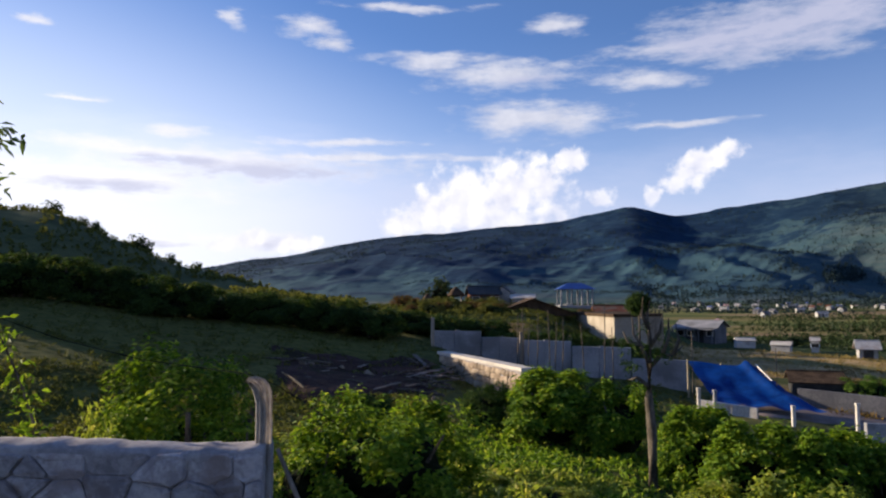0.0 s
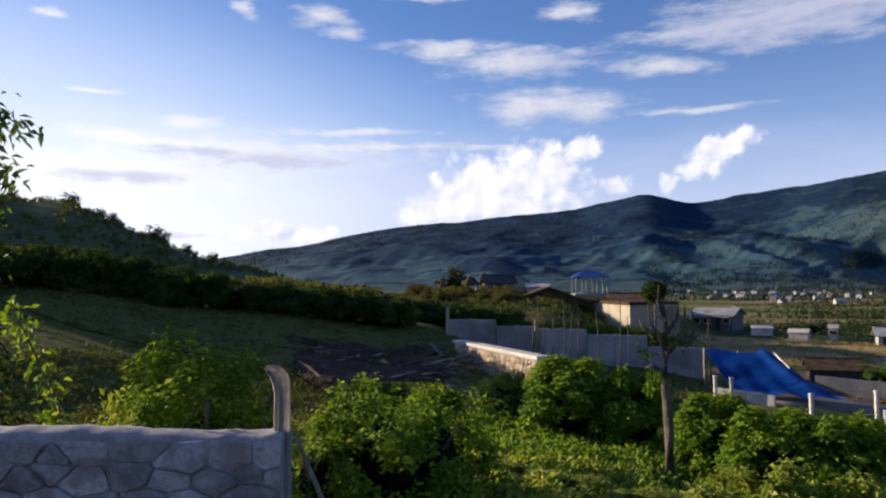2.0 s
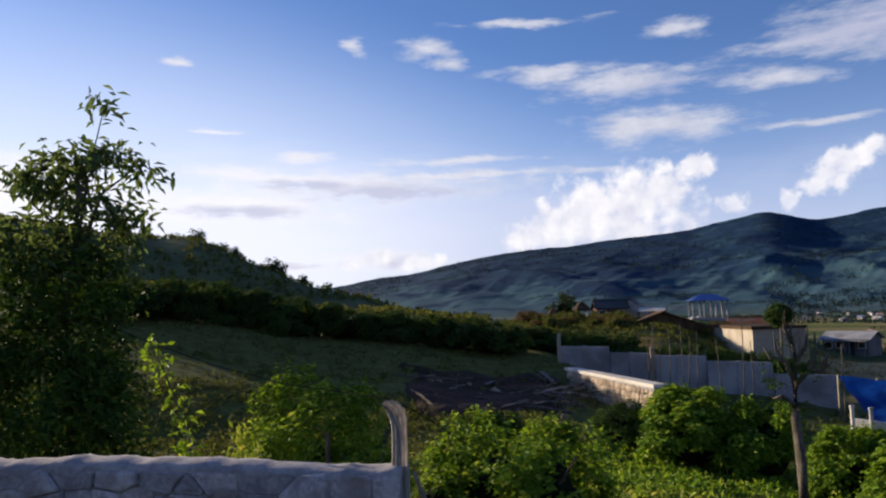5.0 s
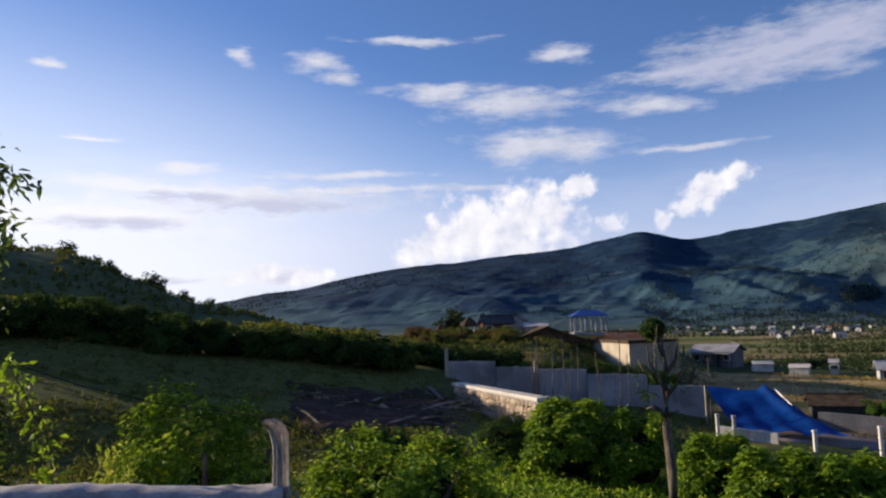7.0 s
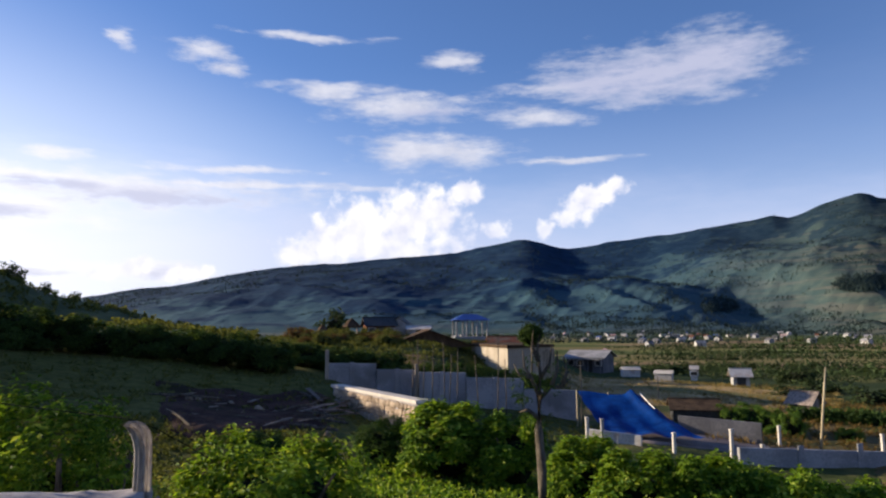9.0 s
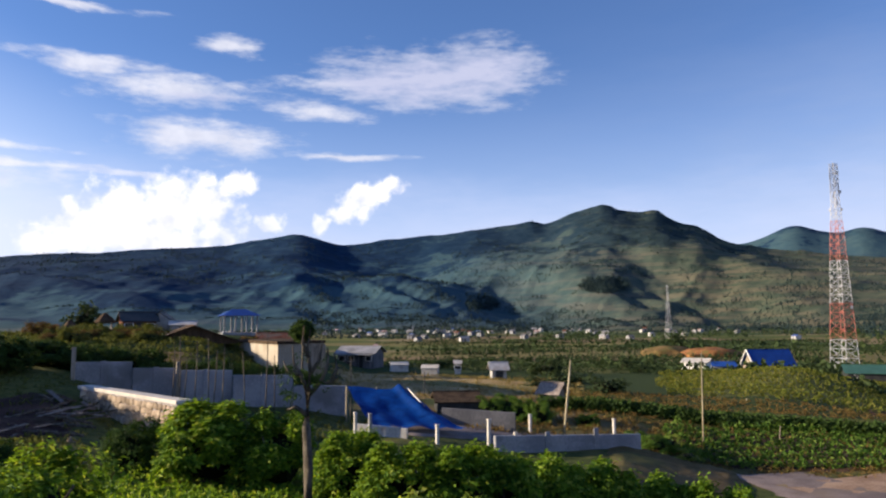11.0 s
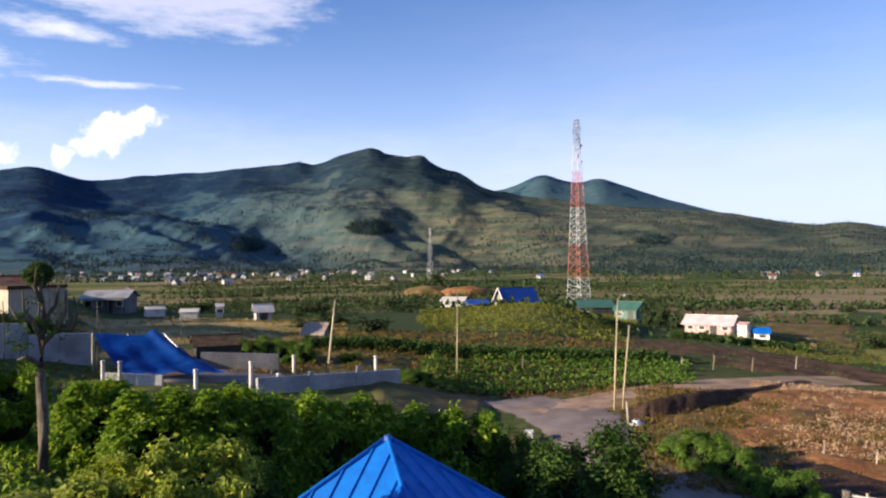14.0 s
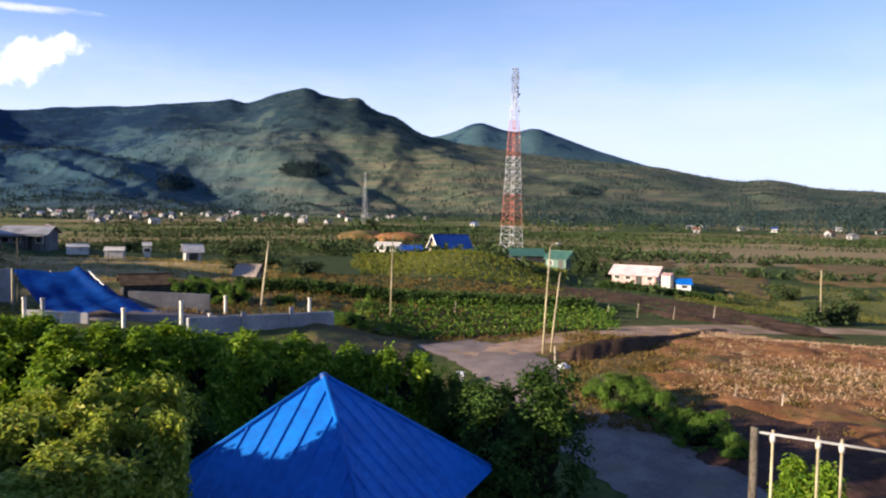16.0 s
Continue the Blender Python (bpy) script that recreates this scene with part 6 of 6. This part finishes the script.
def facing(az, d, turn_deg=0.0, z=None):
    """A pose on the ground whose front (-y) looks at the eye, turned by so many degrees."""
    p = on_ground(az, d)
    if z is not None:
        p.z = z
    return Matrix.Translation(p) @ Euler((0, 0, radians(-az + turn_deg))).to_matrix().to_4x4()


def box_house():
    c = at(13.0, 54)
    base = gz(c.x, c.y) - 0.3
    top = zat(-1.15, 54)
    root = thing("block_house", Matrix.Translation((c.x, c.y, base)), "flat-roofed pale concrete box house, unplastered on its shaded side", "building")
    l = at(10.2, 65) - c
    r = at(16.4, 58) - c
    h = top - base
    bm = bmesh.new()
    v = [bm.verts.new((p.x, p.y, z)) for z in (-0.3, h) for p in (Vector(), r, r + l, l)]
    for f in ((0, 1, 5, 4), (1, 2, 6, 5), (2, 3, 7, 6), (3, 0, 4, 7), (4, 5, 6, 7), (3, 2, 1, 0)):
        bm.faces.new([v[i] for i in f])
    part("wall", bm, M_BEIGE, root)
    bm = bmesh.new()
    e = (r.normalized() + l.normalized()) * -0.15
    q = [e, r + (r.normalized() - l.normalized()) * 0.15, r + l - e, l + (l.normalized() - r.normalized()) * 0.15]
    v = [bm.verts.new((p.x, p.y, z)) for z in (h + 0.004, h + 0.22) for p in q]
    for f in ((0, 1, 5, 4), (1, 2, 6, 5), (2, 3, 7, 6), (3, 0, 4, 7), (4, 5, 6, 7), (3, 2, 1, 0)):
        bm.faces.new([v[i] for i in f])
    part("roof_slab", bm, M_THATCH, root, "rust-brown flat roof edge")
    for k in range(5):
        p = r * (0.72 + 0.07 * k)
        part("board", boxed((p.x - 0.12, p.y - 0.14, 0.0), (p.x + 0.12, p.y - 0.06, h - 0.1 - 0.12 * (k % 2))), M_WOOD, root, "upright grey board")


box_house()
house("long_shed", facing(6.7, 66, 96), 5.5, 7.0, zat(-1.0, 63) - on_ground(6.6, 63).z, 1.25, M_THATCH, M_THATCH, "dark brown shed with a low gabled roof", 0.4, 0, False)
house("cottage", facing(3.1, 80, 8), 3.0, 3.4, 1.3, 0.8, M_RUST, M_DARK, "small red-walled cottage with a dark roof", 0.3, 2, True)
house("cottage", facing(4.75, 81, 78), 2.6, 1.7, 1.5, 0.6, M_PLASTER, M_DARK, "narrow grey cottage with a dark gabled roof", 0.2, 1, False)
house("cottage", facing(6.2, 79, -4), 2.2, 2.4, 0.9, 0.35, M_CONC, M_TIN, "low shed with a pale tin roof", 0.25, 1, False)


def parasol_hut(az, d, top_el, wide, label):
    """An open hut: thatch in a blunt cone on four posts."""
    p = on_ground(az, d)
    root = thing("thatched_hut", Matrix.Translation(p), label, "hut")
    top = zat(top_el, d) - p.z
    bm = bmesh.new()
    rings = []
    for z, r in ((top - 0.95, wide), (top - 0.80, wide * 1.02), (top - 0.35, wide * 0.55), (top - 0.05, wide * 0.16), (top, 0.04)):
        rings.append([bm.verts.new((r * (1 + 0.06 * math.sin(k * 5.1)) * math.cos(k * 0.524), r * math.sin(k * 0.524), z + 0.05 * math.sin(k * 2.7))) for k in range(12)])
    for a, b in zip(rings, rings[1:]):
        for k in range(12):
            bm.faces.new((a[k], a[(k + 1) % 12], b[(k + 1) % 12], b[k]))
    bm.faces.new(rings[0][::-1])
    bm.faces.new(rings[-1])
    part("roof", bm, M_THATCH, root, "ragged dark thatch")
    for sx in (-1, 1):
        for sy in (-1, 1):
            part("post", tube(bmesh.new(), [(sx * wide * 0.6, sy * wide * 0.6, -0.3), (sx * wide * 0.6, sy * wide * 0.6, top - 0.8)], [0.07, 0.06], 6), M_WOOD, root)


parasol_hut(1.0, 79, 1.15, 0.95, "small open hut with a dark thatched roof on posts")
parasol_hut(-1.2, 80, 0.65, 0.8, "low open hut with a ragged thatched roof on posts")
house("low_shed", facing(12.6, 74, 5), 2.6, 3, 0.8, 0.5, M_WHITE, M_RUST, "low shed with a faded red roof", 0.3, 1, False)


def pavilion():
    p = on_ground(10.1, 88)
    p.z = max(p.z, zat(-0.35, 88))
    root = thing("pavilion", Matrix.Translation(p), "open pavilion with a blue hipped roof on pale posts", "pavilion")
    top = zat(1.45, 88) - p.z
    bm = bmesh.new()
    L, D, e, r = 2.2, 1.8, top - 0.75, 0.8
    lo = [bm.verts.new(c) for c in ((-L, -D, e), (L, -D, e), (L, D, e), (-L, D, e))]
    hi = [bm.verts.new(c) for c in ((-r, 0, top), (r, 0, top))]
    for f in ((lo[0], lo[1], hi[1], hi[0]), (lo[1], lo[2], hi[1]), (lo[2], lo[3], hi[0], hi[1]), (lo[3], lo[0], hi[0]), (lo[3], lo[2], lo[1], lo[0])):
        bm.faces.new(f)
    part("roof", bm, M_NAVY, root)
    for x in (-1.8, -0.6, 0.6, 1.8):
        for y in (-1.4, 1.4):
            part("post", boxed((x - 0.08, y - 0.08, -0.3), (x + 0.08, y + 0.08, e + 0.05)), M_CONC, root)
    part("floor", boxed((-2, -1.6, -0.3), (2, 1.6, 0.12)), M_CONC, root)


pavilion()
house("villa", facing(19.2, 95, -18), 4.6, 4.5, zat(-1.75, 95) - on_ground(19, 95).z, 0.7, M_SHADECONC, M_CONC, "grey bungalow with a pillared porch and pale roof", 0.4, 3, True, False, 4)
house("turret", facing(20.3, 97, 0), 1.6, 1.6, zat(-1.5, 97) - on_ground(20.3, 97).z, 0.5, M_WHITE, M_PINK, "small white upper room with a pink roof", 0.2, 1, False, True)
house("white_shed", facing(22.1, 86, 10), 1.9, 1.6, 0.75, 0.25, M_PLASTER, M_PALE, "small white shed in the meadow", 0.1, 0, False)
house("white_shed", facing(24.5, 80, -8), 1.7, 1.6, 0.75, 0.25, M_PLASTER, M_PALE, "small white shed in the meadow", 0.1, 0, False)
house("kiosk", facing(26.6, 84, 0), 0.7, 0.8, 1.2, 0.25, M_PLASTER, M_TIN, "narrow pale kiosk beside a bush", 0.15, 1, False)
house("field_hut", facing(29.7, 78, 10), 1.5, 1.4, 1.1, 0.55, M_PLASTER, M_TIN, "small field hut with a grey pitched roof", 0.3, 0, True)
house("field_hut", facing(33.8, 52, -25), 1.2, 1.3, 0.85, 0.5, M_OLDWOOD, M_OLDWOOD, "weathered hut with a tin roof by the yard", 0.3, 0, True)
house("rusty_shed", facing(26.5, 43, 6), 2.3, 2.6, zat(-5.35, 43) - on_ground(26.2, 43).z, 0.4, M_DARK, M_THATCH, "open shed with a rust-brown roof", 0.2, 0, False)
house("a_frame_house", facing(49.0, 150, 32), 7.4, 5.0, 0.9, 3.1, M_WOOD, M_NAVY, "steep blue-roofed house with white bargeboards behind the knoll", 0.6, 2, True, barge=True)
house("blue_shed", facing(46.0, 140, 10), 3.6, 3.0, 0.9, 0.6, M_CONC, M_NAVY, "low shed with a blue roof on the knoll", 0.3, 1, False)
house("pale_hut", facing(44.3, 132, -15), 3.6, 3.0, 1.5, 0.4, M_WHITE, M_PALE, "white open-sided hut with a cream roof", 0.5, 2, True, False, 3)
# near-black walls paint the shade beneath this green roof
house("green_shed", facing(54.9, 120, 10), 5.0, 4.0, 1.3, 0.9, M_DARK, M_GREEN, "long shed with a faded green roof", 0.4, 1, True)
house("green_shed", facing(57.6, 112, -28), 3.4, 3.4, 1.8, 1.0, M_GREEN, M_GREEN, "green-walled house with a pointed green roof", 0.3, 1, True)
house("pink_house", facing(63.3, 100, -14), 5.6, 4.0, 1.3, 0.9, M_PINK, M_PINKROOF, "long pinkish farmhouse with a pink metal roof", 0.4, 3, True)
house("pink_annexe", facing(65.5, 97, -14), 1.1, 2.0, 1.7, 0.2, M_PALE, M_PINK, "tall pale annexe at the farmhouse end", 0.1, 0, False)
house("blue_hut", facing(66.6, 97, 10), 1.6, 1.6, 1.0, 0.5, M_WHITE, M_BLUE, "small hut with a bright blue roof", 0.2, 1, False)


def village():
    rng = random.Random(77)
    walls = [M_PLASTER, M_PLASTER, M_CONC, M_CONC]
    roofs = [M_CONC, M_TIN, M_RUST, M_SHADECONC, M_PINK, M_NAVY]
    protos = [house("village_house", Matrix.Translation((0, 0, -60)), rng.uniform(3.6, 6), rng.uniform(3.4, 4.6), rng.uniform(2.0, 2.5), rng.uniform(0.7, 1.2), walls[k % 4], roofs[k % 6],
                    ["pale village house with a grey roof", "pale village house with a tin roof", "grey village house with a rusty roof", "grey village house with a dark grey roof",
                     "pale village house with a pink roof", "pale village house with a blue roof"][k], 0.3, 2, True, False, 0, "houses of the village") for k in range(6)]
    used = set()
    for k in range(100):
        if k < 72:
            az, d = rng.gauss(27, 9), 430 + 470 * rng.random() ** 0.7
        elif k < 84:
            az, d = rng.uniform(66, 84), rng.uniform(420, 640)
        else:
            az, d = rng.uniform(-6, 60), rng.uniform(600, 820)
        pr = protos[rng.choice((0, 0, 0, 1, 2, 2, 3, 3, 3, 4, 5))]
        m = facing(az, d, rng.uniform(-60, 60))
        if pr.name in used:
            copy_thing(pr, m)
        else:
            used.add(pr.name)
            pr.matrix_basis = m
    for pr in protos:
        if pr.name not in used:
            pr.matrix_basis = facing(rng.uniform(15, 40), 400)


village()


# ---- masts ----
def mast(name, az, d, top_el, half, label, bays, bands, gear=True):
    p = on_ground(az, d)
    root = thing(name, Matrix.Translation(p), label, "mast")
    h = zat(top_el, d) - p.z

    def w(z):
        k = z / h
        return half * float(np.interp(k, [0.0, 0.66, 0.80, 1.0], [1.0, 0.47, 0.30, 0.28]))
    zs = [h * (1 - (1 - k / bays) ** 1.18) for k in range(bays + 1)]
    rt = max(half * 0.029, 0.045)
    for k in range(bays):
        z0, z1 = zs[k], zs[k + 1]
        mat_k = {"w": M_STEEL_W, "g": M_STEEL_G, "r": M_STEEL_R}[bands[min(int((z0 + z1) / 2 / h * len(bands)), len(bands) - 1)]]
        c0 = [Vector((sx * w(z0), sy * w(z0), z0)) for sx, sy in ((-1, -1), (1, -1), (1, 1), (-1, 1))]
        c1 = [Vector((sx * w(z1), sy * w(z1), z1)) for sx, sy in ((-1, -1), (1, -1), (1, 1), (-1, 1))]
        bm = bmesh.new()
        for i in range(4):
            j = (i + 1) % 4
            tube(bm, [c0[i], c1[i]], [rt, rt], 4)
            tube(bm, [c0[i], c1[j]], [rt * 0.6] * 2, 4)
            tube(bm, [c0[j], c1[i]], [rt * 0.6] * 2, 4)
            tube(bm, [c1[i], c1[j]], [rt * 0.6] * 2, 4)
        part("lattice_bay", bm, mat_k, root)
    part("spike", tube(bmesh.new(), [(0, 0, h - 0.5), (0, 0, h + half * 0.25)], [rt * 0.8, rt * 0.4], 5), M_STEEL_W, root)
    if gear:
        rng = random.Random(6)
        for k in range(11):
            z = h * rng.uniform(0.80, 0.99)
            a = rng.uniform(0, 6.28)
            r = w(z) + 0.3
            bm = box(bmesh.new(), (-0.1, -0.08, -0.6), (0.1, 0.08, 0.6), 0.02, Matrix.Translation((r * math.cos(a), r * math.sin(a), z)) @ Euler((0, 0, a)).to_matrix().to_4x4())
            part("antenna", bm, M_STEEL_G, root)
        for z, a in ((h * 0.77, 5.2), (h * 0.86, 5.6), (h * 0.77, 2.4), (h * 0.63, 5.5), (h * 0.29, 5.4)):
            r = w(z) + 0.5
            bm = bmesh.new()
            bmesh.ops.create_cone(bm, cap_ends=True, segments=14, radius1=0.42, radius2=0.3, depth=0.35,
                                  matrix=Matrix.Translation((r * math.cos(a), r * math.sin(a), z)) @ Euler((radians(90), 0, a + 1.57)).to_matrix().to_4x4())
            part("dish", bm, M_STEEL_W, root)
        part("plinth", boxed((-half - 0.4, -half - 0.4, -1.0), (half + 0.4, half + 0.4, 0.15), 0.03), M_CONC, root)
    return root


mast("radio_mast", 53.75, 190, 11.15, 2.1, "tall red and white lattice telephone mast with antennas", 26, "wwwrrrwwwwrrrrwwwggg")
mast("radio_mast", 42.35, 480, 3.1, 1.6, "small pale lattice mast far off on the slope", 12, "ww", False)


# ---- far trees and mounds ----
def mound(name, az, d, half_w, half_d, height, material, label):
    p = on_ground(az, d)
    bm = bmesh.new()
    bmesh.ops.create_icosphere(bm, subdivisions=4, radius=1.0)
    for v in bm.verts:
        n = 1 + 0.16 * noise.noise(v.co * 2.3 + Vector((az, 0, 0))) + 0.05 * noise.noise(v.co * 9)
        v.co = Vector((v.co.x * half_w * n, v.co.y * half_d * n, max(v.co.z, -0.3) * height * n))
    ob = part(name, bm, material, None, smooth=True)
    ob.matrix_basis = Matrix.Translation(p) @ Euler((0, 0, radians(-az))).to_matrix().to_4x4()
    return tagged(ob, label, "mound", kind="structure")


mound("mound_1", 42.2, 250, 9, 8, 3.2, M_VERGE, "grassy cut earth mound beyond the knoll")
mound("mound_2", 45.2, 240, 9.0, 8, 3.0, M_SOIL, "bare reddish earth mound beyond the knoll")


def far_trees(name, label, spots, size, seed, tall=2.2, leaf=None, per=11):
    """Many small ragged trees as one mass: tapered crowns of leaf tufts."""
    rng = np.random.default_rng(seed)
    n = len(spots)
    x, y = spots[:, 0], spots[:, 1]
    z = ground_z(x, y)
    s = rng.uniform(0.6, 1.3, n) * size
    k = np.tile(np.linspace(0.12, 1.0, per), n)
    X, Y, Z, S = (np.repeat(a, per) for a in (x, y, z, s))
    r = S * 0.55 * (1.05 - k)
    c = np.stack([X + rng.normal(size=len(X)) * r * 0.6, Y + rng.normal(size=len(X)) * r * 0.6, Z + k * S * tall], 1)
    me = leaves_mesh(name, c, S * rng.uniform(0.5, 0.9, len(S)), leaf or M_LEAF_FAR, rng, 0.2, 0.8)
    return tagged(new(name, me), label, "trees", kind="stuff")


def spots_in(rng, count, az, d, gate=0.0, scale=120.0, seed=1):
    a, r = rng.uniform(*az, count * 4), np.sqrt(rng.uniform(d[0] ** 2, d[1] ** 2, count * 4))
    x, y = r * np.sin(np.radians(a)), r * np.cos(np.radians(a))
    keep = waves(x, y, scale, seed, 3) > gate
    return np.stack([x, y], 1)[keep][:count]


wood_rng = np.random.default_rng(9)
far_trees("valley_trees", "scattered trees and hedges across the valley floor", spots_in(wood_rng, 1300, (-8, 84), (210, 800), 0.28, 90, 2), 1.8, 91)
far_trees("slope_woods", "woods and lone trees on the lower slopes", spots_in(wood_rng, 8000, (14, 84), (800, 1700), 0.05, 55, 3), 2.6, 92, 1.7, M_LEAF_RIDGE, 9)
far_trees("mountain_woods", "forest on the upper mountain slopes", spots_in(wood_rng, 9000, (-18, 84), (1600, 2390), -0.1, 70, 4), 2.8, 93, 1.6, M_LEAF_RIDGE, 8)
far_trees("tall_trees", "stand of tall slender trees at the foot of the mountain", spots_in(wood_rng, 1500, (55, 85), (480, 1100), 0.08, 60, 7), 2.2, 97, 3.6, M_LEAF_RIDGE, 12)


def hedge_rows(name, label, count, az, d, length, size, seed, leaf):
    """Broken hedges and terrace edges that run across the valley."""
    rng = np.random.default_rng(seed)
    pts = []
    for _ in range(count):
        a, r = rng.uniform(*az), math.sqrt(rng.uniform(d[0] ** 2, d[1] ** 2))
        p = np.array([r * math.sin(radians(a)), r * math.cos(radians(a))])
        way = radians(a + 90 + rng.normal() * 14)
        n = int(rng.uniform(*length) / (size * 0.8))
        k = np.arange(n)[:, None] * size * 0.8
        line = p + k * np.array([math.sin(way), math.cos(way)]) + rng.normal(size=(n, 2)) * size * 0.35
        pts.append(line[rng.random(n) > 0.22])
    return far_trees(name, label, np.concatenate(pts), size, seed, 1.1, leaf, 8)


def stand(name, label, az, el, half_az, half_el, count, seed, size=3.2):
    """A dark wood on the mountain side, round the bearing and elevation at which its ground is seen."""
    rng = np.random.default_rng(seed)
    d = np.arange(500.0, 2390.0, 6.0)
    spots = []
    for _ in range(count):
        a, r = rng.uniform(0, 2 * np.pi), math.sqrt(rng.random())
        b, e = az + half_az * r * math.cos(a), el + half_el * r * math.sin(a) * (1.0 if math.sin(a) > 0 else 0.6)
        z = ground_z(d * math.sin(radians(b)), d * math.cos(radians(b)))
        seen = np.nonzero(np.degrees(np.arctan2(z - EYE, d)) >= e)[0]
        if len(seen):
            q = d[seen[0]] + rng.normal() * 6
            spots.append((q * math.sin(radians(b)), q * math.cos(radians(b))))
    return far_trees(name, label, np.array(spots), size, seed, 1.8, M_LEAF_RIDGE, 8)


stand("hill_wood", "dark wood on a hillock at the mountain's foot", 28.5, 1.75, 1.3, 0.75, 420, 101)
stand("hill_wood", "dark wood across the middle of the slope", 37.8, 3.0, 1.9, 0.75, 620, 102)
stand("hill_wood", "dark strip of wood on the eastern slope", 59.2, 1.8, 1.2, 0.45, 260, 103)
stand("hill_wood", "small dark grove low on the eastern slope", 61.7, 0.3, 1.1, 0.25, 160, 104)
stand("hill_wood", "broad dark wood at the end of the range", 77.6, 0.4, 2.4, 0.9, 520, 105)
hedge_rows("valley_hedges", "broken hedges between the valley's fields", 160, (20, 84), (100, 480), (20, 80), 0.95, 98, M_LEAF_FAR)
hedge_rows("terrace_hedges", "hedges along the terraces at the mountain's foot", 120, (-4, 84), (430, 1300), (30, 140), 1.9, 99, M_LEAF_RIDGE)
far_trees("hill_scrub", "dark scrub on the hill close by", spots_in(wood_rng, 2300, (-50, -6), (55, 128), -0.5, 30, 6), 0.5, 94, 1.0, M_GRASS_DARK)

far_tree = plant("tree", "small round-crowned tree on the hill's skyline", "tree", M_LEAF_FAR, 34, 14, 0.5, 1.2, 2.8, 0.3, 95, 3)
for az, el, half in [(-28.1, 6.85, 0.5), (-26.2, 5.9, 0.35), (-25.3, 5.6, 0.35), (-22.6, 4.75, 0.45), (-22.0, 4.4, 0.4), (-20.3, 3.5, 0.3), (-29.6, 6.6, 0.3), (-18.4, 2.9, 0.25), (-31.5, 6.9, 0.4), (-33.0, 7.0, 0.4)]:
    grow(far_tree, az, 128, el, half, "", "trees on the hill's skyline", 0.3)
for az, d, el, half in [(25.5, 96, -2.4, 0.6), (16.0, 92, -1.6, 0.4), (52.0, 150, -2.0, 0.4), (58.9, 118, -2.4, 0.4), (60.0, 112, -2.6, 0.4), (-0.3, 84, 1.75, 0.8), (53.6, 98, -3.6, 0.8), (54.8, 96, -3.8, 0.8), (55.8, 95, -4.0, 0.7), (58.8, 105, -2.9, 0.35), (59.7, 104, -3.0, 0.35), (61.0, 104, -3.4, 0.5), (75.2, 54, -5.5, 0.5), (77.4, 57, -5.4, 0.5), (43.0, 300, -0.3, 0.5), (76.6, 56, -5.2, 0.7)]:
    grow(far_tree, az, d, el, half, "dark leafy tree beside the buildings", "trees beside the buildings")


def round_tree():
    p = on_ground(14.8, 52)
    rng = np.random.default_rng(96)
    root = thing("round_tree", Matrix.Translation(p), "small tree clipped to a dark round crown", "tree")
    c = zat(-0.15, 52) - p.z
    part("trunk", tube(bmesh.new(), [(0, 0, -0.2), (0.05, 0, c * 0.5), (0, 0, c)], [0.09, 0.07, 0.05], 7), M_BARK, root, smooth=True)
    pts, out = clumps(rng, 170, 26, (0.72, 0.72, 0.68), 0.09, 0.9)
    part("crown", leaves_mesh("crown", pts + np.array((0, 0, c)), rng.uniform(0.14, 0.22, len(pts)), M_LEAF_HEDGE, rng, 0.1, 0.5, out), M_LEAF_HEDGE, root)


round_tree()
